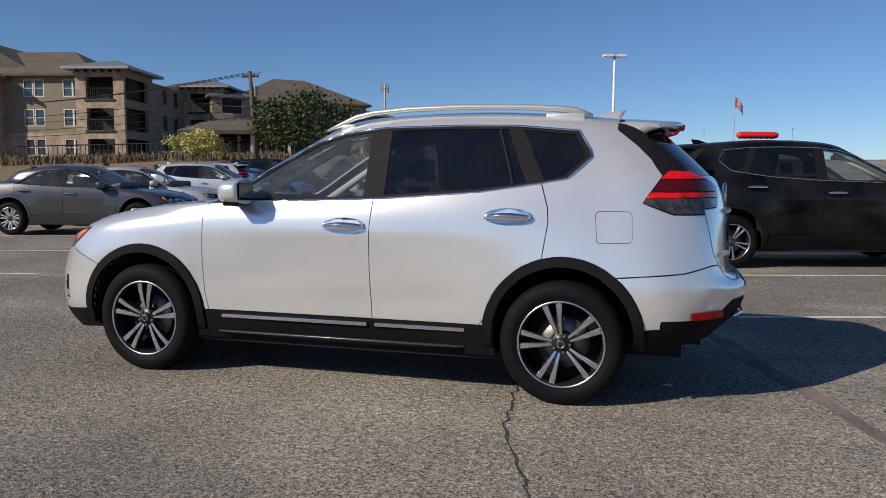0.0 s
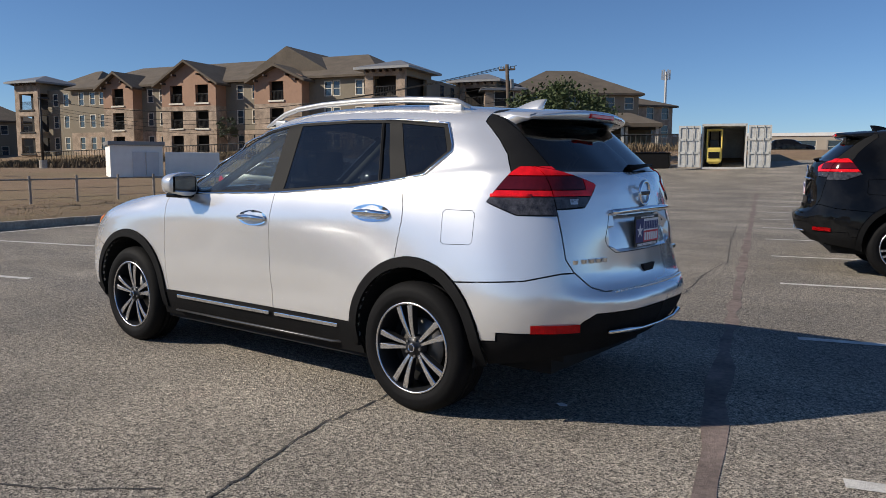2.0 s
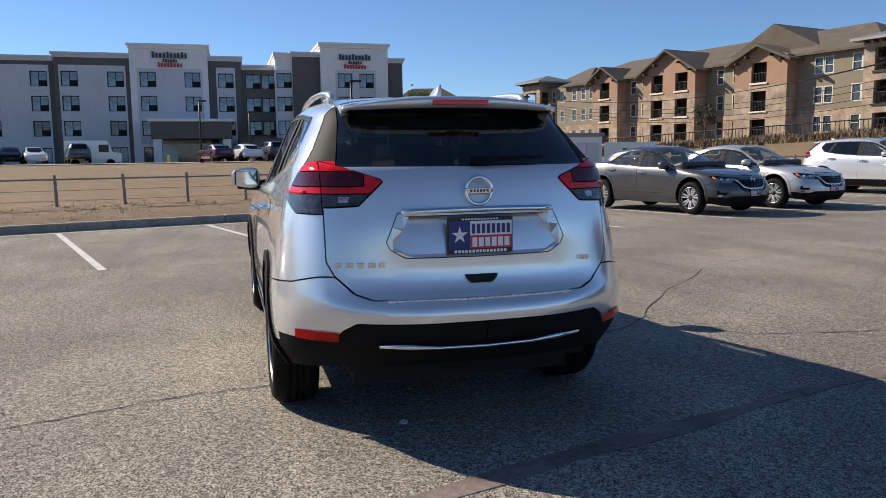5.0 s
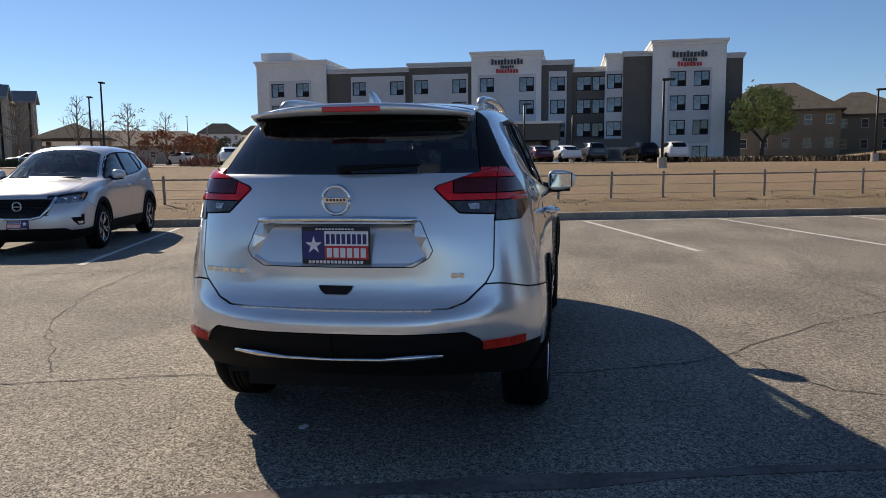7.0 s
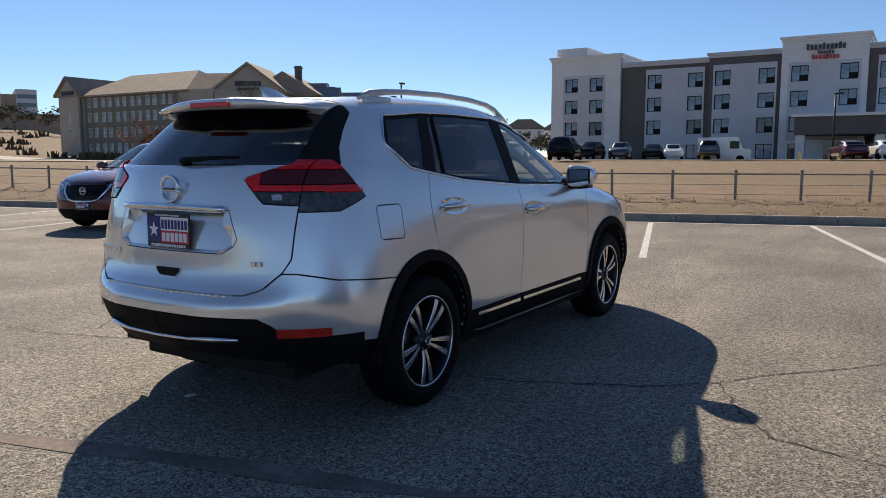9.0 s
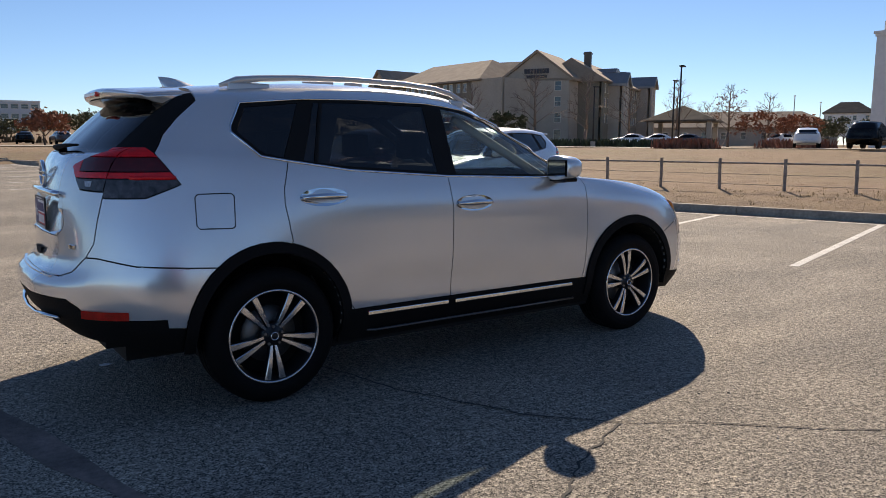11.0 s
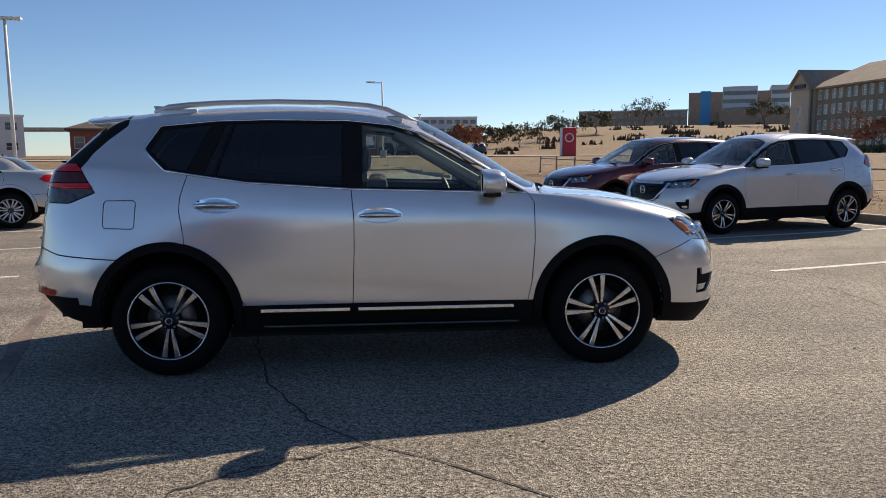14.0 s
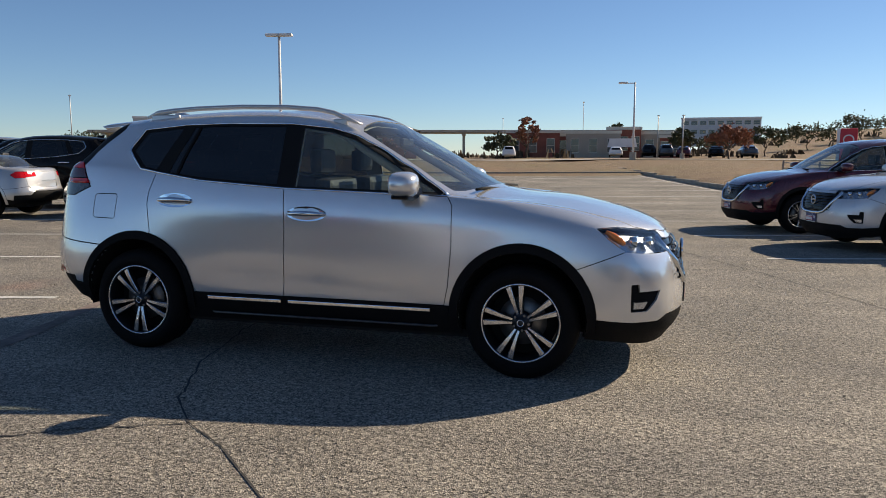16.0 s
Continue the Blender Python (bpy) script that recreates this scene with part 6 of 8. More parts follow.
def build_car(name, label, paint, m=None, style="suv", scale=(1, 1, 1), wheels="main", fine=(7, 5), plate=True, group="", rails=True, turns=(0, 0, 0, 0), glass="tint", rows=None, polys=None):
    """A whole car, nose towards -x, with every panel, lamp, pane and wheel as a part."""
    car = thing(name, label, "car", None, group)
    sedan = style != "suv"
    dz = -.15 if sedan else 0.0
    rows = rows or SUV_ROWS
    side, rear, front, hood = polys or (SIDE_SUV, REAR_SUV, FRONT_SUV, HOOD_SUV)
    P = np.array(rows, float)
    P = centripetal(P, fine[1])
    P = centripetal(P.transpose(1, 0, 2), fine[0]).transpose(1, 0, 2)
    if not sedan:
        span = np.clip((.92 - np.abs(P[..., 0] + .02)) / .3, 0, 1)
        span = span * span * (3 - 2 * span) * (P[..., 1] > .6)
        lift = P[..., 2] - .13 * np.clip(P[..., 0] + .9, 0, 1.8) / 1.8
        P[..., 1] -= span * .007 * np.exp(-((lift - .45) / .07) ** 2)
    P[..., 1] = np.maximum(P[..., 1], 0)
    P[:, 0, 1] = P[:, -1, 1] = 0
    bm = bmesh.new()
    g = [[bm.verts.new(p) for p in row] for row in P]
    for a, b in zip(g, g[1:]):
        for i in range(len(a) - 1):
            bm.faces.new((a[i], a[i + 1], b[i + 1], b[i]))
    bmesh.ops.remove_doubles(bm, verts=bm.verts, dist=2e-4)
    bmesh.ops.dissolve_degenerate(bm, edges=bm.edges, dist=1e-5)
    bm.normal_update()
    outward = sum((f.normal.y > 0) - (f.normal.y < 0) for f in bm.faces)
    if outward < 0:
        bmesh.ops.reverse_faces(bm, faces=bm.faces)
    bm.normal_update()
    is_side = lambda c, n: c.y > .4 and not (c.z > 1.585)  # noqa: E731
    is_rear = lambda c, n: c.x > 1.6  # noqa: E731
    is_front = lambda c, n: c.x < -1.9  # noqa: E731
    cut(bm, [(.69, .5), (.69, 1.7)], (1, 2), lambda c, n: c.x > 1.75)
    for zc in (1.16, 1.192, 1.26):
        cut(bm, [(1.4, zc), (2.4, zc)], (0, 2), lambda c, n: c.x > 1.7)
    cut(bm, [(1.55, .0), (1.55, .7)], (0, 1), lambda c, n: c.z > 1.55)
    for k, poly in side.items():
        cut(bm, poly, (0, 2), is_side if k != "dpillar" else lambda c, n: c.x > 1.4 and c.z > 1.2)
    for poly in rear.values():
        cut(bm, poly, (1, 2), is_rear)
    for poly in front.values():
        cut(bm, poly, (1, 2), is_front)
    cut(bm, hood, (0, 1), lambda c, n: c.z > .84 and c.x < -.9)
    ws = [(-1.03, .0), (-1.0, .4), (-.94, .62), (-.89, .7), (-.22, .555), (-.2, .5), (-.215, 0)] if style == "suv" else [(-.97, .0), (-.94, .4), (-.88, .62), (-.83, .69), (-.12, .53), (-.1, .5), (-.11, 0)]
    cut(bm, ws, (0, 1), lambda c, n: c.z > 1.05 and c.x < .05 and c.y < .74)
    sedan = style != "suv"
    if sedan:
        rg = [(1.02, 0), (1.04, .5), (1.12, .56), (1.66, .62), (1.72, .5), (1.74, 0)]
        cut(bm, rg, (0, 1), lambda c, n: c.z > 1.0 and c.x > .9 and c.y < .66)
        bl = [(1.7, 0), (1.72, .66), (2.22, .62), (2.3, .0)]
        cut(bm, bl, (0, 1), lambda c, n: c.z > .9 and c.x > 1.6 and c.y < .7)
    bm.normal_update()
    if not sedan:
        low = [(-.2, RECESS_FLOOR[0][1] - .001)] + [(y + .001, z + (.001 if z > 1 else -.001)) for y, z in RECESS_FLOOR[1:-1]] + [(-.2, RECESS_FLOOR[-1][1] + .001)]
        for v in bm.verts:
            if v.co.x > 2.0 and inside((v.co.y, v.co.z), low):
                v.co.x -= .012 + .036 * (v.co.z - .886) / .172
    parts = {}
    for f in bm.faces:
        c = f.calc_center_median()
        s, r = (c.x, c.z), (c.y, c.z)
        key = "body"
        if inside((c.x, c.y), ws) and c.z > 1.05 and c.x < .05 and c.y < .74 and f.normal.z > .2 and f.normal.x < -.25:
            key = "windscreen"
        elif sedan and inside((c.x, c.y), rg) and c.z > 1.0 and f.normal.z > .2:
            key = "rear_glass"
        elif sedan and inside((c.x, c.y), bl) and c.z > .9 and f.normal.z > .3:
            key = "boot_lid"
        elif c.x < -.9 and c.z > .84 and inside((c.x, c.y), hood) and f.normal.z > .3:
            key = "bonnet"
        elif c.y > .4 and inside(s, side["open_front"]) or c.y > .4 and inside(s, side["open_rear"]):
            key = "hole"
        elif c.y > .4 and inside(s, side["arch_front"]):
            key = "arch_front"
        elif c.y > .4 and inside(s, side["arch_rear"]):
            key = "arch_rear"
        elif c.x > 1.6 and c.y < .69 and "rear_glass" in rear and inside(r, rear["rear_glass"]):
            key = "rear_glass"
        elif c.x > 1.6 and c.y < .69 and inside(r, rear["tail_gate_lamp"]):
            key = "lamp_gate_red" if sedan else "lamp_gate_clear" if c.z < 1.16 else "lamp_gate_top" if 1.192 < c.z < 1.26 and c.y > .52 else "lamp_gate_red"
        elif c.x > 1.6 and c.y < .69 and inside(r, rear["recess"]):
            key = "plate_recess" if sedan or inside(r, rear["recess_floor"]) else "recess_bevel"
        elif c.x > 1.7 and c.y < .69 and inside(r, rear["tail_gate"]):
            key = "tail_gate"
        elif c.y > .4 and inside(s, side["tail_side"]):
            key = "lamp_side_red" if sedan else "lamp_side_clear" if c.z < 1.16 else "lamp_side_top" if 1.192 < c.z < 1.26 else "lamp_side_red"
        elif "dpillar" in side and c.x > 1.45 and c.z > 1.26 and inside(s, side["dpillar"]):
            key = "rear_pillar_trim"
        elif (c.y > .4 and c.x > 0 and inside(s, side["lower_rear"])) or (c.x > 1.9 and inside(r, rear["lower_rear"]) and c.z < .6):
            key = "lower_rear"
        elif c.x > 1.6 and (inside(s, side["rear_bumper"])):
            key = "rear_bumper"
        elif c.x < -2.0 and inside(r, front["grille"]):
            key = "grille"
        elif c.x < -1.6 and (inside(s, side["lower_front"]) or c.x < -2.0 and inside(r, front["lower_front"])):
            key = "lower_front"
        elif c.y > .4 and inside(s, side["head_lamp"]):
            key = "head_lamp"
        elif c.y > .55 and c.x < -1.9 and inside(s, side["fog_lamp"]):
            key = "fog_lamp"
        elif c.y > .55 and c.x < -1.9 and inside(s, side["fog_pocket"]):
            key = "fog_pocket"
        elif c.x < -1.6 and inside(s, side["front_bumper"]):
            key = "front_bumper"
        elif c.y > .4 and inside(s, side["sill"]):
            key = "sill"
        elif c.y > .4 and c.z < 1.6:
            for k in ("window_front", "window_rear", "window_quarter", "dlo", "front_door", "rear_door", "fuel_door"):
                if k in side and inside(s, side[k]):
                    key = k
                    break
        parts.setdefault(key, []).append(f)
    parts.pop("hole", None)
    rear_x = lambda y, z, sign=1: end_x(P, y, z, sign)  # noqa: E731
    both = {"bonnet": paint, "tail_gate": paint, "rear_bumper": paint, "front_bumper": paint, "body": paint, "plate_recess": paint, "recess_bevel": paint, "boot_lid": paint,
            "lower_rear": M["cladding"], "lower_front": M["cladding"], "grille": M["gloss_black"], "windscreen": M["clear"], "rear_glass": M[glass]}
    pair = {"front_door": paint, "rear_door": paint, "fuel_door": paint, "sill": paint if sedan else M["cladding"], "arch_front": paint if sedan else M["cladding"], "arch_rear": paint if sedan else M["cladding"],
            "window_front": M["clear"], "window_rear": M[glass], "window_quarter": M[glass], "dlo": M["pillar"], "rear_pillar_trim": M["pillar"],
            "lamp_side_top": M["dark_red"], "lamp_gate_top": M["dark_red"], "lamp_side_red": M["red_lens"], "lamp_side_clear": M["smoke_lens"], "lamp_gate_red": M["red_lens"], "lamp_gate_clear": M["smoke_lens"], "head_lamp": M["lens"], "fog_lamp": M["lamp_bowl"], "fog_pocket": M["cladding"]}
    nice = {"lower_rear": "lower_bumper", "lower_front": "lower_bumper", "arch_front": "wheel_arch_trim", "arch_rear": "wheel_arch_trim", "dlo": "window_surround", "lamp_side_red": "tail_lamp", "lamp_side_top": "tail_lamp_centre", "lamp_gate_top": "tail_lamp_centre", "lamp_gate_red": "tail_lamp",
            "lamp_side_clear": "reversing_lamp", "lamp_gate_clear": "reversing_lamp", "window_front": "side_window", "window_rear": "side_window", "window_quarter": "quarter_window", "rear_glass": "rear_window"}
    lifts = {"arch_front": .004 if sedan else .014, "arch_rear": .004 if sedan else .014, "sill": .004, "window_front": -.006, "window_rear": -.006, "window_quarter": -.005, "dlo": -.003, "lamp_side_top": .006, "lamp_gate_top": .006, "lamp_side_red": .006, "lamp_gate_red": .006, "lamp_side_clear": .006, "lamp_gate_clear": .006, "plate_recess": -.012 if sedan else 0.0, "grille": -.012, "rear_pillar_trim": -.002, "rear_glass": -.003, "windscreen": -.003, "bonnet": .002, "lower_rear": -.004, "fog_pocket": -.012, "fog_lamp": -.006}
    if "fuel_door" in parts:
        skin_part("body_side", parts["fuel_door"], paint, car, mirror=-1, gap=0, rim=0)
    for key, faces in parts.items():
        if key == "recess_bevel" or key == "plate_recess" and not sedan:
            o = skin_part(key, faces, paint, car, gap=0, rim=0, mirror=0)
            o.data.attributes.remove(o.data.attributes["custom_normal"])
            if key == "recess_bevel":
                o.data.shade_flat()
            else:
                o.data.shade_smooth()
            continue
        material = both.get(key) or pair.get(key)
        kw = dict(lift=lifts.get(key, 0.0), gap=.0 if key in ("dlo", "plate_recess") else .0045 if key in ("tail_gate", "rear_bumper") else .0028)
        if key in both:
            skin_part(nice.get(key, key), faces, material, car, mirror=0, **kw)
        else:
            skin_part(nice.get(key, key), faces, material, car, mirror=None, **kw)
            if key != "fuel_door":
                skin_part(nice.get(key, key), faces, material, car, mirror=-1, **kw)
    solid = [f for k, fs in parts.items() if k in both and k not in ("windscreen", "rear_glass") or k in ("front_door", "rear_door", "sill", "fuel_door", "lamp_side_top", "lamp_gate_top", "lamp_side_red", "lamp_side_clear", "lamp_gate_red", "lamp_gate_clear", "arch_front", "arch_rear", "fog_lamp", "fog_pocket") for f in fs]
    skin_part("inner_shell", solid, M["inner"], car, lift=-.02, gap=0, rim=0, mirror=0)
    for mir in (None, -1):
        skin_part("head_lamp_bowl", parts["head_lamp"], M["lamp_bowl"], car, lift=-.045, gap=0, rim=0, mirror=mir)
    frame_faces = parts.get("dlo", [])
    if frame_faces:
        skin_part("pillar_lining", frame_faces, M["cream"] if not sedan else M["inner"], car, lift=-.035, gap=0, rim=0, mirror=0)
    # floor pan, wheel wells
    b2 = bmesh.new()
    box(b2, -1.0, 1.0, -.82, .82, .22, .27)
    box(b2, -2.05, -1.7, -.6, .6, .22, .27)
    box(b2, 1.7, 2.1, -.6, .6, .33, .38)
    box(b2, -2.0, 2.0, -.55, .55, .24, .5)
    part("floor_pan", b2, M["inner"], car)
    for x in (-1.353, 1.353):
        for sg in (1, -1):
            b2 = bmesh.new()
            n = 18
            ring = [[b2.verts.new((x + .4 * math.cos(radians(-12 + 204 * i / n)), sg * yy, .385 + .4 * math.sin(radians(-12 + 204 * i / n)))) for i in range(n + 1)] for yy in (.895, .5)]
            for i in range(n):
                b2.faces.new((ring[0][i], ring[0][i + 1], ring[1][i + 1], ring[1][i]))
            b2.faces.new(ring[1])
            part("wheel_well", b2, M["inner"], car)
    for (x, y), tr in zip(((-1.353, .905), (-1.353, -.905), (1.353, .905), (1.353, -.905)), turns):
        add_wheel(car, wheels, x, y, tr)
    # cabin
    for x, ys, w in ((-.12, (-.37, .37), .5), (.78, (-.4, .4, 0), .5)):
        for y in ys:
            b2 = bmesh.new()
            seat(b2, x, y, w if y else .3)
            part("seat", b2, M["leather"], car)
    b2 = bmesh.new()
    box(b2, -1.0, -.62, -.74, .74, .72, 1.03, .06)
    for v in b2.verts:
        if v.co.z > .95 and v.co.x < -.9:
            v.co.z += .06
    part("dashboard", b2, M["leather"], car)
    b2 = bmesh.new()
    pts = [(-.5 + .06 * math.sin(a), -.37 + .19 * math.cos(a), .98 + .18 * math.sin(a)) for a in (2 * math.pi * i / 24 for i in range(25))]
    tube(b2, pts, .015, 8)
    cyl(b2, (-.5, -.37, .98), (-.66, -.37, .93), .05, n=12)
    box(b2, -.52, -.5, -.54, -.2, .96, 1.0)
    part("steering_wheel", b2, M["leather"], car)
    b2 = bmesh.new()
    tube(b2, [(-.36, 0, 1.51), (-.34, 0, 1.46)], .012)
    box(b2, -.35, -.32, -.12, .12, 1.42, 1.48, .01)
    part("inside_mirror", b2, M["leather"], car)
    if not sedan:
        roof = [f for f in parts["body"] if f.calc_center_median().z > 1.56]
        skin_part("headliner", roof, M["cream"], car, lift=-.045, gap=0, rim=0, mirror=0)
        for sg in (1, -1):
            b2 = bmesh.new()
            tube(b2, [(-.74, sg * .655, 1.09), (-.4, sg * .58, 1.29), (-.06, sg * .505, 1.49)], .03, 8)
            part("pillar_cover", b2, M["cream"], car, "pale cloth pillar cover", True)
    # window line and door brightwork
    line = side["dlo"]
    for sg in (1, -1):
        pts = []
        for (x0, z0), (x1, z1) in zip(line, line[1:] + line[:1]):
            n = max(1, int(math.hypot(x1 - x0, z1 - z0) / .06))
            pts += [(x0 + (x1 - x0) * i / n, z0 + (z1 - z0) * i / n) for i in range(n)]
        pts.append(pts[0])
        b2 = bmesh.new()
        tube(b2, [(x, sg * (side_y_exact(P, x, z) + .001), z) for x, z in pts], .0075, 6)
        part("chrome_window_line", b2, M["chrome"], car, smooth=True)
        for x0, x1, z in ((-.07, .18, .98 + dz * .8), (.92, 1.17, 1.05 + dz * .9)):
            y = side_y_exact(P, (x0 + x1) / 2, z)
            h = None
            b2 = bmesh.new()
            pts = [(x0 + (x1 - x0) * f, sg * (y + .012 + .03 * math.sin(math.pi * f) ** .6), z + .006 * math.sin(math.pi * f)) for f in [i / 12 for i in range(13)]]
            tube(b2, pts, [.012 + .007 * math.sin(math.pi * i / 12) for i in range(13)], 10, 1.0)
            h = part("door_handle", b2, M["chrome"], car, "chrome door handle", True)
            b2 = bmesh.new()
            n = 24
            ring = [b2.verts.new(((x0 + x1) / 2 + .14 * math.cos(a), sg * (side_y_exact(P, (x0 + x1) / 2 + .14 * math.cos(a), z + .048 * math.sin(a)) + .002), z + .048 * math.sin(a))) for a in (2 * math.pi * i / n for i in range(n))]
            mid = b2.verts.new(((x0 + x1) / 2, sg * (y - .004), z))
            for i in range(n):
                b2.faces.new((ring[i], ring[(i + 1) % n], mid) if sg > 0 else (ring[(i + 1) % n], ring[i], mid))
            part("handle_cup", b2, M["chrome"] if wheels == "main" else paint, h, smooth=True)
        if wheels == "main":
            for x0, x1 in ((-.78, .2), (.25, .8)):
                b2 = bmesh.new()
                ys = side_y_exact(P, 0, .41)
                box(b2, x0, x1, sg * (ys + .004), sg * (ys + .018), .385, .408, .004)
                part("chrome_sill_strip", b2, M["chrome"], car)
            b2 = bmesh.new()
            tube(b2, [(-.86, sg * .8, .29), (-.8, sg * .885, .295), (.75, sg * .885, .295), (.85, sg * .8, .29)], .011, 8, .7)
            part("side_step", b2, M["gun"], car, "grey side step edge", True)
            b2 = bmesh.new()
            strip = [(x, sg * (side_y_exact(P, x, z) + dy), z) for x, z in ((.955, 1.545), (1.0, 1.42), (1.03, 1.33), (1.062, 1.22)) for dx, dy in ((0, -.004),)]
            tube(b2, strip, .011, 6)
            part("window_divider", b2, M["pillar"], car)
        # mirror
        b2 = bmesh.new()
        bmesh.ops.create_uvsphere(b2, u_segments=22, v_segments=14, radius=1.0)
        for v in b2.verts:
            x, y, z = v.co
            k = (abs(x) ** 3 + abs(y) ** 3 + abs(z) ** 3) ** (1 / 3)
            v.co = (-.615 + min(x / k * .105, .05), sg * (.955 + y / k * .108), 1.178 + dz + z / k * (.078 - .012 * (y / k)))
        mh = part("wing_mirror", b2, paint, car, smooth=True)
        b2 = bmesh.new()
        box(b2, -.572, -.561, sg * .953 - .086, sg * .953 + .086, 1.126 + dz, 1.23 + dz, .004)
        part("mirror_housing_back", b2, M["gloss_black"], mh)
        b2 = bmesh.new()
        box(b2, -.5615, -.559, sg * .953 - .076, sg * .953 + .076, 1.126 + dz, 1.227 + dz)
        for v in b2.verts:
            v.co.x += .002 + (v.co.y - sg * .953) * sg * .02
        part("mirror_glass", b2, M["chrome"], mh)
        b2 = bmesh.new()
        tube(b2, [(-.66, sg * .8, 1.12 + dz), (-.645, sg * .87, 1.115 + dz), (-.63, sg * .95, 1.118 + dz)], [.055, .05, .045], 10, .8)
        box(b2, -.68, -.57, sg * .947 - .075, sg * .947 + .075, 1.09 + dz, 1.118 + dz, .01)
        part("mirror_foot", b2, M["gloss_black"], mh)
        # head lamp inside
        b2 = bmesh.new()
        cyl(b2, (-1.97, sg * .70, .845 + dz * .75), (-2.02, sg * .70, .843 + dz * .75), .03, .036, 16)
        cyl(b2, (-2.05, sg * .60, .84 + dz * .75), (-2.1, sg * .60, .838 + dz * .75), .026, .032, 16)
        part("lamp_projector", b2, M["chrome"], car, smooth=True)
        b2 = bmesh.new()
        tube(b2, [(x, sg * (side_y_exact(P, x, z) - .012), z) for x, z in ((-1.84, .91 + dz * .8), (-1.88, .885 + dz * .8), (-1.92, .86 + dz * .8), (-1.95, .835 + dz * .8))], [.012, .024, .024, .012], 8)
        part("turn_signal", b2, M["amber"], car, "amber turn signal", True)
        if rails and not sedan:
            b2 = bmesh.new()
            prof = [(-.2, 1.555), (-.12, 1.585), (.0, 1.635), (.12, 1.66), (.35, 1.678), (.7, 1.685), (1.05, 1.678), (1.25, 1.665), (1.38, 1.65), (1.47, 1.62)]
            tube(b2, [(x, sg * (.545 + .012 * math.sin(math.pi * (x + .2) / 1.67)), z + .006) for x, z in prof], [.008, .018, .02, .02, .02, .02, .02, .022, .024, .012], 8, .85)
            for x0, x1, z1 in ((-.1, .0, 1.6), (1.2, 1.43, 1.645)):
                box(b2, x0, x1, sg * .55 - .014, sg * .55 + .014, 1.55, z1, .01)
            part("roof_rail", b2, M["champagne"], car, "silver roof rail", True)
    # grille and its chrome, emblem, plates
    gx = rear_x(.0, .7, -1)
    b2 = bmesh.new()
    for i in range(6):
        z = .6 + i * .04
        tube(b2, [(rear_x(y, z, -1) - .002, y, z) for y in (-.42, -.3, -.15, 0, .15, .3, .42)], .007, 6)
    part("grille_bar", b2, M["gloss_black"], car, smooth=True)
    b2 = bmesh.new()
    tube(b2, [(rear_x(y, z, -1) - .002, y, z) for y, z in ((-.5, .86), (-.42, .7), (-.32, .58), (-.2, .55), (0, .545), (.2, .55), (.32, .58), (.42, .7), (.5, .86))], .022, 8)
    part("chrome_grille_frame", b2, M["chrome"], car, smooth=True)

    def emblem(x, z, sgn, r):
        b3 = bmesh.new()
        tube(b3, [(x, r * math.cos(a), z + r * math.sin(a)) for a in (2 * math.pi * i / 28 for i in range(29))], r * .16, 8)
        e = part("emblem_ring", b3, M["chrome"], car, "plain round chrome emblem", True)
        b3 = bmesh.new()
        box(b3, x - .006, x + .008, -r * 1.0, r * 1.0, z - r * .2, z + r * .2, .003)
        part("emblem_bar", b3, M["chrome"], e)
        b3 = bmesh.new()
        for i in range(6):
            y = -r * .68 + i * r * .25
            box(b3, x + sgn * .008, x + sgn * .0095, y, y + r * .15, z - r * .09, z + r * .09)
        part("emblem_mark", b3, M["sign_dark"], e)

    def number_plate(x, z, sgn):
        b3 = bmesh.new()
        box(b3, x - .004, x + .004, -.157, .157, z - .083, z + .083, .004)
        pl = part("plate_frame", b3, M["plate_black"], car, "dealer plate with a dark frame, a white star and plain bars")
        f = x + sgn * .006
        def flat(nm, y0, y1, z0, z1, material, d):
            b4 = bmesh.new()
            box(b4, f + sgn * d - .0006, f + sgn * d + .0006, min(y0, y1) * 1, max(y0, y1), z + z0, z + z1)
            part(nm, b4, material, pl)
        flat("plate_field", -.15, -.05, -.06, .065, M["plate_blue"], 0)
        flat("plate_field", -.05, .15, .0, .065, M["plate_white"], 0)
        flat("plate_field", -.05, .15, -.06, .0, M["plate_red"], 0)
        for i in range(8):
            flat("plate_bar", -.043 + i * .024, -.026 + i * .024, .008, .052, M["plate_blue"], .0014)
        for i in range(6):
            flat("plate_bar", -.04 + i * .031, -.017 + i * .031, -.052, -.01, M["plate_white"], .0014)
        for i in range(15):
            flat("plate_bar", -.125 + i * .017, -.113 + i * .017, -.079, -.066, M["plate_white"], .0005)
        for i in range(12):
            flat("plate_bar", -.09 + i * .015, -.08 + i * .015, .07, .077, M["plate_white"], .0005)
        b4 = bmesh.new()
        ring = [b4.verts.new((f + sgn * .0016, -.1 + (.04 if i % 2 == 0 else .0155) * math.sin(math.pi * i / 5), z + .002 + (.04 if i % 2 == 0 else .0155) * math.cos(math.pi * i / 5))) for i in range(10)]
        mid = b4.verts.new((f + sgn * .0022, -.1, z + .002))
        for i in range(10):
            b4.faces.new((ring[i], ring[(i + 1) % 10], mid))
        part("plate_star", b4, M["plate_white"], pl)
    emblem(gx - .004, .735, -1, .062)
    number_plate(rear_x(0, .46, -1) - .002, .48, -1)
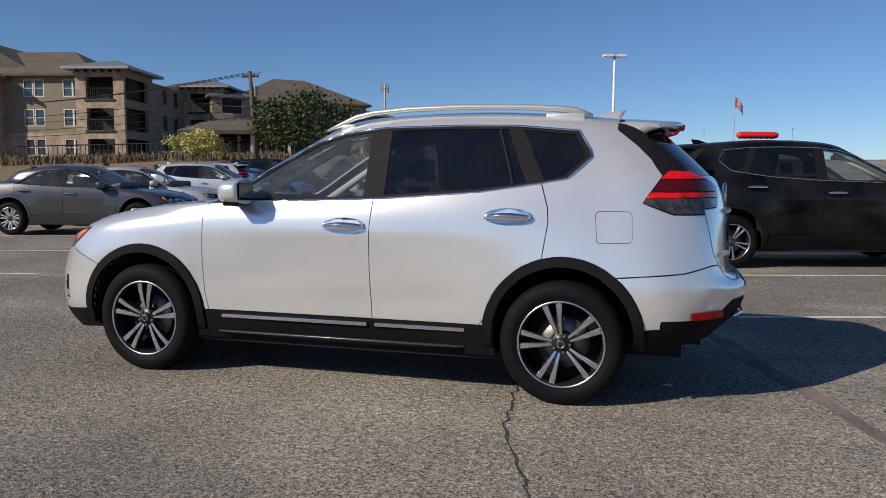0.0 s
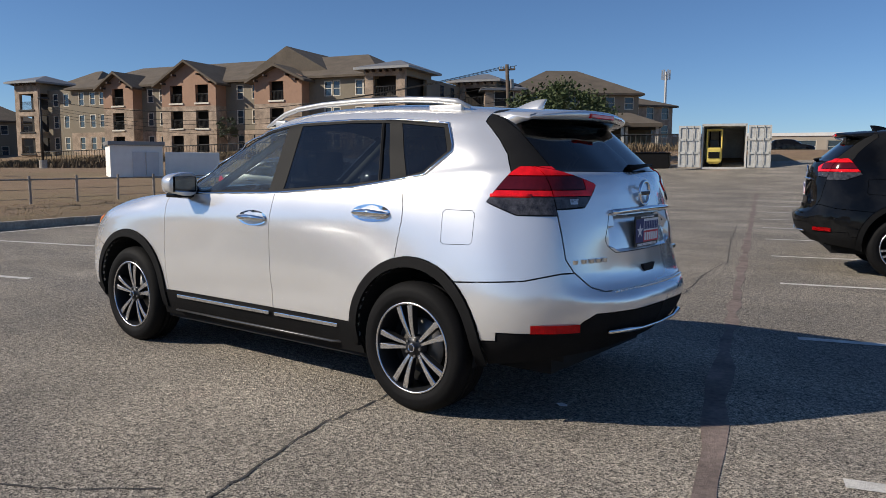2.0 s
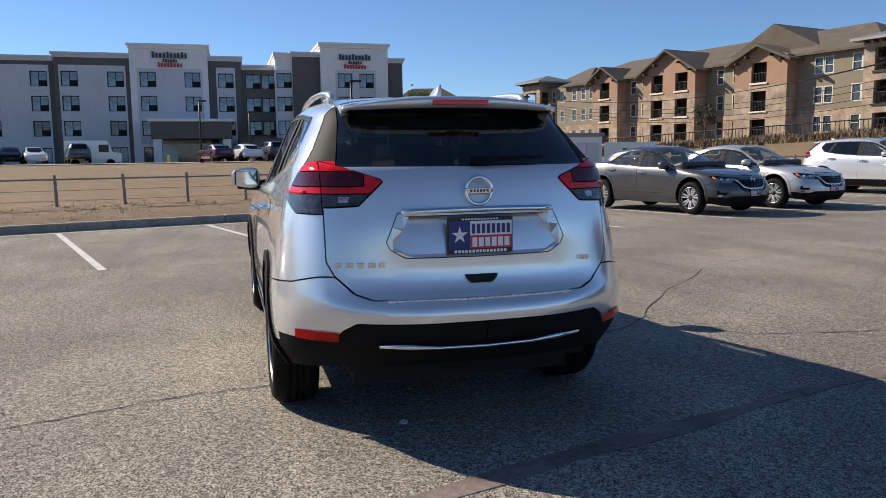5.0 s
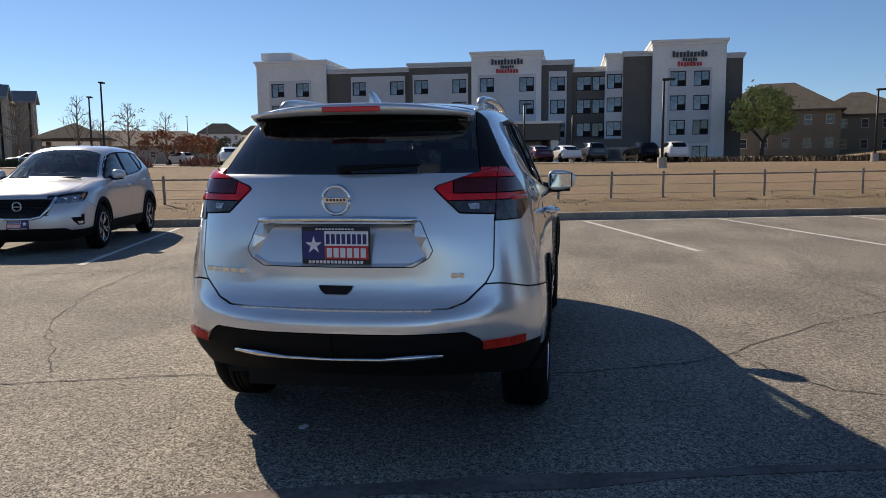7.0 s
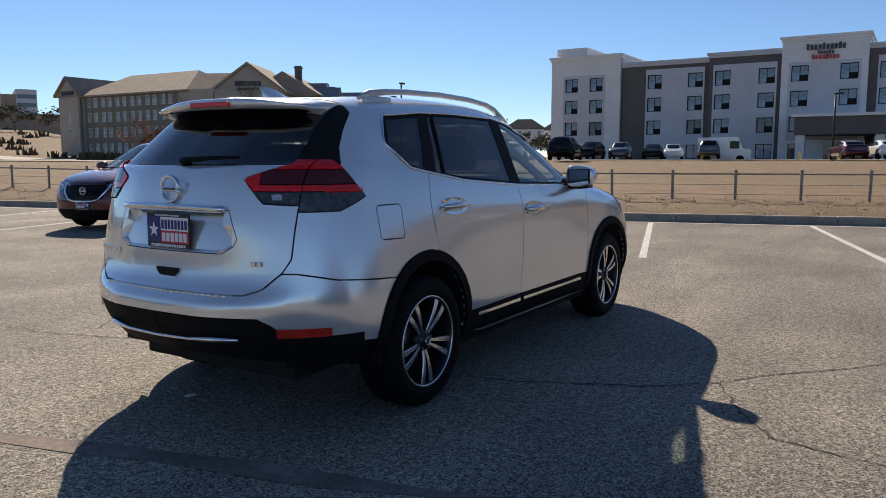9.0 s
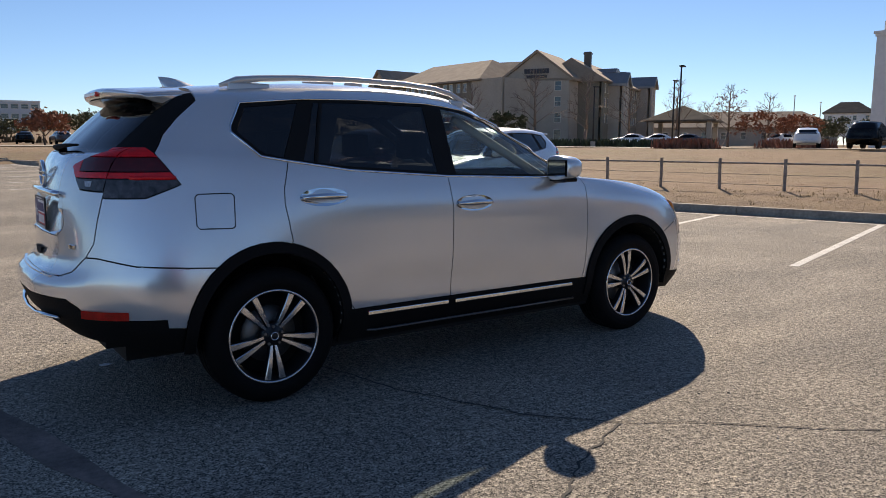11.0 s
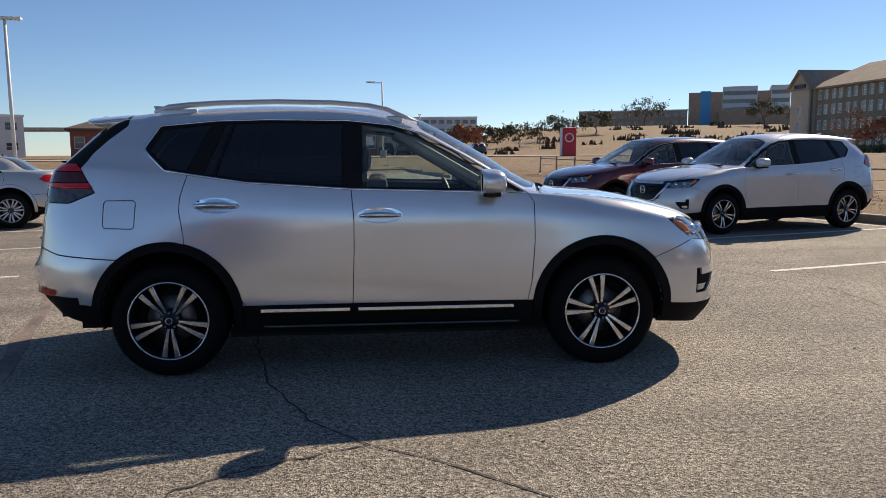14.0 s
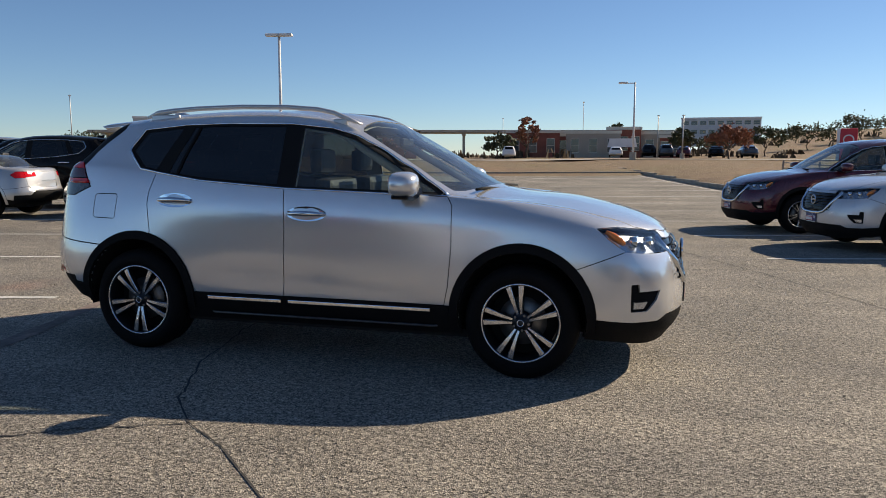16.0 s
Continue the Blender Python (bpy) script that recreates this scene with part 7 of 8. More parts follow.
    if not sedan:
        emblem(2.243, 1.168, 1, .062)
        number_plate(2.262, .967, 1)
        b2 = bmesh.new()
        tube(b2, [(rear_x(y, 1.08) + .012, y, 1.085 - .006 * (y / .36) ** 2) for y in [-.36 + .06 * i for i in range(13)]], .019, 8, .8)
        part("chrome_tailgate_bar", b2, M["chrome"], car, smooth=True)
        b2 = bmesh.new()
        prism(b2, [(-.076, .79), (.076, .79), (.07, .772), (.05, .752), (-.05, .752), (-.07, .772)], -.012, .012)
        for v in b2.verts:
            v.co = (2.274 + v.co.y, v.co.x, v.co.z)
        bmesh.ops.recalc_face_normals(b2, faces=b2.faces)
        part("tailgate_pull", b2, M["inner"], car)
        b2 = bmesh.new()
        for i, w in enumerate((.04, .042, .042, .042, .036)):
            y0 = -.655 + i * .047
            box(b2, rear_x(y0, .845) - .004, rear_x(y0, .845) + .017, y0, y0 + w * .8, .835, .858, .002)
        part("badge_bar", b2, M["chrome"], car, "row of plain chrome badge bars")
        b2 = bmesh.new()
        for y0, w in ((.51, .028), (.543, .024)):
            box(b2, rear_x(y0, .835) - .004, rear_x(y0, .835) + .01, y0, y0 + w, .825, .847, .002)
        part("badge_bar", b2, M["chrome"], car)
        b2 = bmesh.new()
        tube(b2, [(rear_x(y, .5) + .012, y, z) for y, z in ((-.48, .49), (-.35, .487), (-.22, .478), (0, .475), (.22, .478), (.35, .487), (.48, .49))], [.012, .019, .011, .01, .011, .019, .012], 8, .8)
        part("chrome_bumper_strip", b2, M["chrome"], car, smooth=True)
        for i in range(22):
            b2 = bmesh.new()
            y = -.44 + i * .04
            box(b2, 2.285 - .05 * (y / .5) ** 2, 2.342 - .05 * (y / .5) ** 2, y, y + .036, .686, .694, .002)
            part("step_rib", b2, paint, car)
        b2 = bmesh.new()
        tube(b2, [(2.0, -.4, .36), (2.05, -.38, .345), (2.05, .3, .345), (2.0, .32, .36)], .012, 8)
        part("exhaust_shield", b2, M["steel"], car, smooth=True)
        for sg in (1, -1):
            b2 = bmesh.new()
            pts = [(y, rear_x(y, .53) + .016) for y in (.65, .7, .75, .79, .83)]
            for (y0, x0), (y1, x1) in zip(pts, pts[1:]):
                q = [b2.verts.new((x0, sg * y0, .505)), b2.verts.new((x1, sg * y1, .505)), b2.verts.new((x1, sg * y1, .545)), b2.verts.new((x0, sg * y0, .545))]
                b2.faces.new(q if sg > 0 else q[::-1])
            bmesh.ops.solidify(b2, geom=b2.faces, thickness=.012)
            part("red_reflector", b2, M["red_lens"], car)
            b2 = bmesh.new()
            pts = []
            for i in range(8):
                x = 1.79 + i * .028
                pts.append((x, sg * (side_y_exact(P, x, 1.165) + .003), 1.165))
            tube(b2, pts, .011, 6, 1.0)
            part("tail_lamp_bar", b2, M["red_lens"], car, "bright red light bar", True)
            b2 = bmesh.new()
            for y, w, z0, z1 in ((.575, .05, 1.124, 1.15), (.63, .045, 1.12, 1.148)):
                q = [b2.verts.new((rear_x(yy, zz) + .0075, sg * yy, zz)) for yy, zz in ((y + .012, z0), (y + w, z0), (y + w, z1), (y, z1))]
                b2.faces.new(q if sg > 0 else q[::-1])
            part("lamp_reflector", b2, M["reflector"], car, "pale facets of the reversing lamp")
        # spoiler, lamp, fin, wiper
        b2 = bmesh.new()
        ny = 14
        grid = []
        for j in range(ny + 1):
            y = -.55 + 1.1 * j / ny
            e = abs(y) / .55
            th = 1 - .55 * e ** 3
            tail = 1.985 - .12 * e ** 3
            zt = 1.632 - .05 * e ** 2.5
            sect = [(1.53 + .02 * e, zt + .004), (1.7, zt + .0), (1.85, zt - .012), (tail - .02, zt - .02), (tail, zt - .034 * th), (tail - .006, zt - .055 * th), (tail - .03, zt - .075 * th), (1.83, zt - .085 * th), (1.72, zt - .07)]
            grid.append([b2.verts.new((x, y, z)) for x, z in sect])
        for a, b in zip(grid, grid[1:]):
            for i in range(len(a) - 1):
                b2.faces.new((a[i], b[i], b[i + 1], a[i + 1]))
        b2.faces.new(grid[0])
        b2.faces.new(grid[-1][::-1])
        bmesh.ops.recalc_face_normals(b2, faces=b2.faces)
        sp = part("spoiler", b2, paint, car, smooth=True)
        b2 = bmesh.new()
        box(b2, 1.93, 1.992, -.14, .14, 1.569, 1.594, .005)
        part("brake_lamp", b2, M["red_lens"], sp)
        b2 = bmesh.new()
        under = []
        for j in range(15):
            y = -.535 + 1.07 * j / 14
            e = abs(y) / .55
            th, tail, zt = 1 - .55 * e ** 3, 1.985 - .12 * e ** 3, 1.632 - .05 * e ** 2.5
            under.append([b2.verts.new(p) for p in ((tail - .024, y, zt - .076 * th), (tail - .05, y, zt - .084 * th), (1.83, y, zt - .094 * th), (1.7, y, zt - .1 * th), (1.66, y, zt - .05))])
        for p, q in zip(under, under[1:]):
            for i in range(4):
                b2.faces.new((p[i], p[i + 1], q[i + 1], q[i]))
        bmesh.ops.recalc_face_normals(b2, faces=b2.faces)
        part("spoiler_underside", b2, M["gloss_black"], sp)
        b2 = bmesh.new()
        n = 8
        vs = []
        for k in range(n + 1):
            f = k / n
            w = .032 * math.sin(math.pi * (.12 + .8 * f)) ** .7
            top = .05 * math.sin(math.pi / 2 * min(1, f * 1.12)) ** 1.6
            vs.append([b2.verts.new((1.38 + .22 * f, s * w, 1.635)) for s in (-1, 1)] + [b2.verts.new((1.38 + .22 * f + .03 * f, s * w * .25, 1.648 + top)) for s in (-1, 1)])
        for a, b in zip(vs, vs[1:]):
            b2.faces.new((a[0], b[0], b[2], a[2]))
            b2.faces.new((a[2], b[2], b[3], a[3]))
            b2.faces.new((a[1], a[3], b[3], b[1]))
        b2.faces.new((vs[-1][0], vs[-1][1], vs[-1][3], vs[-1][2]))
        part("antenna_fin", b2, paint, car, smooth=True)
        b2 = bmesh.new()
        tube(b2, [(2.15, 0, 1.3), (2.17, .03, 1.305), (2.155, .2, 1.315), (2.13, .36, 1.318)], [.03, .022, .014, .008], 8, .7)
        part("rear_wiper", b2, M["cladding"], car, smooth=True)
    for x, y0, y1 in ((-1.06, .12, .62), (-1.07, -.5, .0)):
        b2 = bmesh.new()
        tube(b2, [(x, y0, 1.13 + dz), (x + .03, (y0 + y1) / 2, 1.142 + dz), (x + .05, y1, 1.14 + dz)], .01, 6)
        part("wiper", b2, M["cladding"], car, smooth=True)
    bm.free()
    car.matrix_basis = (m or Matrix()) @ Matrix.Diagonal((*scale, 1))
    return car


def end_x(P, y, z, sign=1):
    """Where the lofted half skin ends behind (sign 1) or in front (-1) at (y, z)."""
    d = (P[..., 1] - abs(y)) ** 2 + (P[..., 2] - z) ** 2 + np.where(P[..., 0] * sign < 1.4, 1.0, 0.0)
    k = np.argpartition(d.ravel(), 5)[:5]
    w = 1 / (d.ravel()[k] + 1e-5)
    return float((P[..., 0].ravel()[k] * w).sum() / w.sum())


def side_y_exact(P, x, z):
    """Width of the lofted half skin at (x, z), from its own grid."""
    d = (P[..., 0] - x) ** 2 + (P[..., 2] - z) ** 2 + np.where(P[..., 1] < .42, 1.0, 0.0)
    k = np.argpartition(d.ravel(), 6)[:6]
    w = 1 / (d.ravel()[k] + 1e-5)
    return float((P[..., 1].ravel()[k] * w).sum() / w.sum())


main_car = build_car("silver_suv", "silver mid-size SUV with black cladding parked on the asphalt", M["silver"], turns=(46, 35, 0, -22))


# ---- the other cars ----
def sedan_rows():
    """The same skin lowered, with a shorter cabin and a boot."""
    out = []
    k = {7: .8, 8: .7, 9: .52, 10: .45, 11: .47, 12: .5}
    for r, row in enumerate(SUV_ROWS):
        new_row = []
        for x, y, z in row:
            z2 = z * .86 if z > .45 else z * .95
            x2 = x
            if r == 6 and x > 1.0:
                x2, z2 = 1.0 + (x - 1.0) * .72, min(z2, 1.075)
            elif r == 5 and x > 1.0:
                z2 = min(z2, 1.045)
            elif r > 6:
                x2 = x if x < .3 else .3 + (x - .3) * k[r]
                if r == 7 and x > .8:
                    z2 = min(z2, 1.115)
            new_row.append((x2, y, z2))
        out.append(new_row)
    return out


def lower(poly):
    return [(x, z * .86 if z > .45 else z) for x, z in poly]


SIDE_SEDAN = {k: (v if k.startswith(("arch", "open")) else lower(v)) for k, v in SIDE_SUV.items() if k not in ("window_quarter", "dpillar", "fuel_door")}
SIDE_SEDAN.update({
    "window_front": [(-.73, .985), (-.5, 1.11), (-.22, 1.25), (.0, 1.3), (.17, 1.325), (.17, 1.005)],
    "window_rear": [(.29, 1.01), (.29, 1.33), (.6, 1.318), (.82, 1.25), (1.0, 1.16), (1.16, 1.06)],
    "dlo": [(-.85, .96), (.23, .982), (.9, 1.02), (1.26, 1.05), (1.1, 1.155), (.88, 1.27), (.62, 1.337), (.25, 1.347), (-.02, 1.32), (-.24, 1.27), (-.55, 1.11)],
    "tail_side": [(1.85, .93), (1.95, 1.0), (2.4, 1.0), (2.4, .88), (1.95, .86)],
    "rear_door": [(.232, .43), (.218, .68), (.23, .982), (.9, 1.02), (1.26, 1.05), (1.27, .9), (1.24, .835)] + arc(1.353, .385, .45, 104, 170, 6) + [(.885, .43)],
})
REAR_SEDAN = {
    "tail_gate_lamp": [(.69, 1.0), (.69, .88), (.45, .9), (.45, .98)],
    "recess": [(-.1, .66), (.3, .66), (.3, .8), (-.1, .8)],
    "tail_gate": [(-.1, .6), (.6, .6), (.69, .7), (.69, 1.07), (-.1, 1.07)],
    "lower_rear": REAR_SUV["lower_rear"],
}
FRONT_SEDAN = {k: lower(v) for k, v in FRONT_SUV.items()}
SEDAN = dict(style="sedan", rows=sedan_rows(), polys=(SIDE_SEDAN, REAR_SEDAN, FRONT_SEDAN, HOOD_SUV), wheels="sedan", fine=(4, 3), rails=False, glass="clear")
OTHER = dict(wheels="plain", fine=(6, 5))


def stall(u, v, turn=195.9):
    """Where a car stands in the lot: its middle at (u, v), nose away from the kerb."""
    x, y = lot_xy(u, v)
    return pose(x, y, rise(x, y), 0, 0, turn)


build_car("pearl_suv", "bright silver SUV with a black grille parked by the kerb", M["pearl"], stall(-8.35, -5.45), scale=(.99, 1.0, .985), rails=False, **OTHER)
build_car("red_suv", "dark red SUV with a black grille parked by the kerb", M["red_paint"], stall(-8.2, -8.35), scale=(.99, 1.0, .985), rails=False, **OTHER)
build_car("black_suv", "large black SUV with red tail lamps parked in a stall", M["black_paint"], stall(5.95, 6.2), scale=(1.12, 1.07, 1.09), rails=False, **OTHER)
grey_sedan = build_car("grey_sedan", "gun-metal grey sedan with silver wheels parked by the kerb", M["gun"], stall(-7.45, 11.5), scale=(1, 1, 1.05), **SEDAN)
silver_sedan = build_car("silver_sedan", "silver sedan parked in a stall", M["champagne"], stall(-7.45, 14.4), scale=(1, 1, 1.05), **SEDAN)

# ---- vegetation ----
def leaf_cloud(bm, rng, centre, rx, rz, clumps, leaves, size):
    """Many small leaves in uneven clumps round a centre."""
    for _ in range(clumps):
        a, b, r = rng.uniform(0, 2 * math.pi), math.asin(rng.uniform(-0.55, 1)), rng.uniform(0.45, 1.0) ** 0.6
        c = Vector((centre[0] + rx * r * math.cos(b) * math.cos(a), centre[1] + rx * r * math.cos(b) * math.sin(a), centre[2] + rz * r * math.sin(b)))
        cr = rng.uniform(0.14, 0.3) * rx
        for _ in range(leaves):
            d = Vector((rng.gauss(0, 1), rng.gauss(0, 1), rng.gauss(0, 0.7)))
            p = c + d * cr * 0.5
            s = size * rng.uniform(0.6, 1.4)
            u = Vector((rng.uniform(-1, 1), rng.uniform(-1, 1), rng.uniform(-1, 1))).normalized()
            w = u.orthogonal().normalized() * s * 0.6
            u = u * s
            bm.faces.new([bm.verts.new(q) for q in (p - u, p + w, p + u, p - w)])


def branch(bm, rng, p, d, length, r, depth, tips, spread=0.55):
    pts = [p]
    q = p.copy()
    dd = d.copy()
    for _ in range(3):
        dd = (dd + Vector((rng.uniform(-.16, .16), rng.uniform(-.16, .16), rng.uniform(-.05, .12)))).normalized()
        q = q + dd * length / 3
        pts.append(q.copy())
    tube(bm, pts, [r, r * .85, r * .72, r * .6], 5 if depth > 1 else 3)
    if depth == 0:
        tips.append(q)
        return
    for k in range(3 if depth > 1 else 4):
        a = rng.uniform(0, 2 * math.pi)
        n = dd.orthogonal().normalized()
        n.rotate(Matrix.Rotation(a, 3, dd))
        f = rng.uniform(.45, 1.0)
        at = pts[1].lerp(pts[3], f)
        branch(bm, rng, at, (dd + n * rng.uniform(spread * .7, spread * 1.3)).normalized(), length * rng.uniform(.55, .75), r * .5, depth - 1, tips, spread)


def tree(x, y, h, w, leaf, label, seed, clumps=40, leaves=40, size=0.14, depth=3, name="tree", bare=False, bark="bark"):
    rng = random.Random(seed)
    z = land(x, y)
    o = thing(name, label, "tree", pose(x, y, z))
    bm = bmesh.new()
    tips = []
    th = h * (.3 if not bare else .25)
    tube(bm, [(0, 0, -.3), (rng.uniform(-.05, .05) * w, 0, th * .5), (rng.uniform(-.05, .05) * w, rng.uniform(-.05, .05) * w, th)], [h * .035, h * .026, h * .022], 8)
    if bare:
        tube(bm, [(0, 0, th), (0.02 * w, 0, h * .6), (0, 0.02 * w, h)], [h * .02, h * .012, h * .003], 5)
        for k in range(16):
            f = .25 + .7 * k / 16
            a = k * 2.4
            d = Vector((math.cos(a), math.sin(a), .55 + f * .5)).normalized()
            branch(bm, rng, Vector((0, 0, h * f)), d, w * .5 * (1.15 - f), h * .007, 2, tips, .6)
    else:
        for k in range(5):
            a = 2 * math.pi * k / 5 + rng.uniform(-.3, .3)
            branch(bm, rng, Vector((0, 0, th * .9)), Vector((math.cos(a), math.sin(a), 1.0)).normalized(), h * .3, h * .014, 2, tips, .6)
    part("trunk", bm, M["twig"] if bare else M[bark], o, smooth=True)
    if leaf:
        bm = bmesh.new()
        leaf_cloud(bm, rng, (0, 0, h * .62), w / 2, h * .38, clumps, leaves, size)
        part("crown", bm, M[leaf], o)
    return o


tree(-20.4, 40.2, 5.1, 6.6, "oak_leaf", "broad live oak with dense dark green leaves", 3, 90, 110, .11)
tree(-30.5, 43.0, 2.4, 4.0, "lime_leaf", "low yellow-green shrub tree by a fence", 4, 40, 90, .09)
tree(-86.5, 22.6, 8.2, 6.6, "lime_leaf", "yellow-green young tree beside the hotel", 5, 110, 70, .2)
tree(-70.0, 51.5, 4.2, 2.0, "dark_leaf", "small dark evergreen by the apartments", 6, 26, 50, .14)
for i, (az, d, h, w) in enumerate(((-131.6, 98, 9.6, 6.0), (-126.9, 100, 8.0, 6.0), (-135.4, 99, 9.0, 5.6), (-138.5, 104, 8.0, 5.0), (-123.6, 96, 5.0, 5.0), (-141.8, 98, 8.2, 4.6), (-145.4, 112, 8.5, 5.0), (-148.0, 118, 7.6, 5.0), (-144.0, 130, 7.0, 6.0))):
    m = far(az, d, 0, (1.5, 5))
    tree(m.translation.x, m.translation.y, h, w, "rust_leaf" if i in (4, 6) else None, "bare winter tree with fine reddish twigs", 20 + i, 20, 20, .13, bare=True)
for i, (az, d, h, w, lf) in enumerate(((-147.4, 108, 4.6, 8.0, "rust_leaf"), (-149.6, 116, 4.4, 6.0, "rust_leaf"), (-128.6, 92, 4.2, 5.0, "dark_leaf"), (-151.0, 150, 4.6, 7, "dark_leaf"), (-152.6, 160, 5.5, 9, "dark_leaf"), (-154.4, 170, 5.0, 8, "dark_leaf"),
                                      (-155.6, 150, 4, 7, "dark_leaf"), (-124.6, 92, 3.6, 5.0, "rust_leaf"), (-96.2, 88, 3.4, 4.6, "rust_leaf"), (-98.0, 140, 5.0, 6, "dark_leaf"), (-100.5, 170, 5.0, 9, "dark_leaf"), (-103.5, 190, 6.0, 12, "dark_leaf"), (-106, 220, 6.5, 10, "dark_leaf"),
                                      (-88.0, 128, 5.5, 3.0, "dark_leaf"), (-79.4, 108, 3.4, 4.5, "dark_leaf"), (-81.5, 112, 5.8, 3.5, "rust_leaf"), (-92.9, 96, 3.6, 3.0, "dark_leaf"), (-94.4, 150, 4.0, 9, "dark_leaf"), (-72.5, 100, 3.2, 5.0, "rust_leaf"), (-50, 170, 4.5, 12, "dark_leaf"), (-56, 170, 4.5, 14, "dark_leaf"), (-109.5, 300, 10, 16, "dark_leaf"), (-120.5, 260, 9, 14, "dark_leaf"), (-117.5, 270, 8, 12, "dark_leaf"))):
    m = far(az, d, 0, (0, 5))
    tree(m.translation.x, m.translation.y, h, w, lf, "rust-coloured winter tree beyond the field" if lf == "rust_leaf" else "dark evergreen tree on the horizon", 60 + i, 30, 36, .16 + d * .0006, bark="bark")


def brush(name, label, spots, leaf, size, seed, kind="stuff", leaves=22):
    rng = random.Random(seed)
    bm = bmesh.new()
    for x, y, w, h in spots:
        z = land(x, y)
        for _ in range(leaves):
            px, py = x + rng.gauss(0, w * .4), y + rng.gauss(0, w * .4)
            a = rng.uniform(0, 2 * math.pi)
            hh = h * rng.uniform(.4, 1.1)
            s = size * rng.uniform(.5, 1.3)
            lean = Vector((rng.uniform(-.4, .4), rng.uniform(-.4, .4), 1)) * hh
            b = Vector((px, py, z - .05))
            t = Vector((math.cos(a), math.sin(a), 0)) * s
            bm.faces.new([bm.verts.new(q) for q in (b - t, b + t, b + lean + t * .3, b + lean - t * .3)])
    tagged(part(name, bm, M[leaf]), label, "plants", kind=kind)


rng = random.Random(9)
brush("weedy_bank", "tangled brown brush below the apartment fence", [((-88 + 70 * f) + rng.uniform(-1, 1), 36.5 + 17 * f + rng.uniform(-3.5, 1.5), 1.5, rng.uniform(.25, .7)) for f in [i / 700 for i in range(700)]], "hay_bank", .05, 10, leaves=40)
brush("thicket", "dark tangled brown thicket below the houses", [(far(153 + 21 * f, d, 0, (5.5, 1.0)).translation.x, far(153 + 21 * f, d, 0, (5.5, 1.0)).translation.y, 2.0, rng.uniform(.2, .6)) for f, d in [(i / 260, rng.uniform(70, 92)) for i in range(260)]], "brush", .1, 15, leaves=46)
brush("low_hedge", "clipped dark hedge along the hotel drive", [(far(-120 - 24 * f, 84, 0, (1.5, 5)).translation.x, far(-120 - 24 * f, 84, 0, (1.5, 5)).translation.y, .7, .9) for f in [i / 160 for i in range(160)]], "dark_leaf", .14, 11)
brush("roadside_shrub", "dark and rusty shrubs on the far slope", [(far(rng.uniform(-125, -78), rng.uniform(120, 300), 0, (0, 5)).translation.x, far(rng.uniform(-125, -78), rng.uniform(120, 300), 0, (0, 5)).translation.y, 2.5, rng.uniform(.7, 1.6)) for _ in range(130)], "brush", .4, 12)
brush("flower_bed", "reddish shrubs in beds by the drive", [(far(az + rng.uniform(-1.2, 1.2), d, 0, (2.5, 4.6)).translation.x, far(az + rng.uniform(-1.2, 1.2), d, 0, (2.5, 4.6)).translation.y, .9, .8) for az, d in ((-144, 60), (-149, 66), (-142, 60), (-151.5, 70)) for _ in range(16)], "rust_leaf", .12, 13)
# dry grass blades along the verge
spots = []
for _ in range(5200):
    u, v = KERB_U - .2 - abs(rng.gauss(0, 2.2)), rng.uniform(-26, 30)
    x, y = lot_xy(u, v)
    spots.append((x, y, .12, rng.uniform(.03, .09)))
dry = mat("dry_blades", (0.33, 0.235, 0.125), .95, vary=.3, scale=.6)
M["dry_blade"] = dry
brush("dry_grass", "short dry tan grass blades along the kerb", spots, "dry_blade", .012, 14, leaves=9)
# loose bits on the asphalt
rng = random.Random(5)
bm = bmesh.new()
for _ in range(420):
    x, y = rng.uniform(-7, 7), rng.uniform(-7, 7)
    s = rng.uniform(.002, .0055)
    box(bm, x - s, x + s, y - s, y + s, 0.0, s * 1.2)
tagged(part("grit", bm, M["kerb"]), "loose grit scattered over the asphalt", "gravel", kind="stuff")
bm = bmesh.new()
pts = [(1.9, -.3), (1.935, -.325), (1.97, -.31), (1.96, -.285), (1.92, -.275)]
top = [bm.verts.new((x, y, .012 + .006 * math.sin(9 * x))) for x, y in pts]
bot = [bm.verts.new((x, y, .003)) for x, y in pts]
bm.faces.new(top)
for i in range(5):
    bm.faces.new((bot[i], bot[(i + 1) % 5], top[(i + 1) % 5], top[i]))
tagged(part("paper_scrap", bm, M["paper"]), "small white paper scrap on the asphalt", "litter")

build_car("silver_sedan", "silver-blue sedan parked nose away in a stall", M["champagne"], stall(5.5, -11.5), **SEDAN)
dark_suv = copy_thing(bpy.data.objects["black_suv"], stall(10.0, -14.2))
dark_suv["label"] = "black SUV in the second row of stalls"
copy_thing(bpy.data.objects["silver_sedan.001"], stall(10.3, -11.0))["label"] = "silver sedan with red tail lamps in the second row"
copy_thing(bpy.data.objects["pearl_suv"], stall(-7.6, 20.9))["label"] = "white SUV parked along the kerb row"
build_car("blue_hatchback", "bright blue sedan parked along the kerb row", M["blue_paint"], stall(-7.3, 26.0), **SEDAN)
copy_thing(bpy.data.objects["black_suv"], stall(-7.2, 29.6))["label"] = "black SUV parked along the kerb row"
copy_thing(bpy.data.objects["pearl_suv"], stall(5.9, 9.2))["label"] = "white SUV behind a black SUV"
copy_thing(bpy.data.objects["pearl_suv"], stall(-9.2, 24.0, 15.9))["label"] = "white SUV behind the sedans"

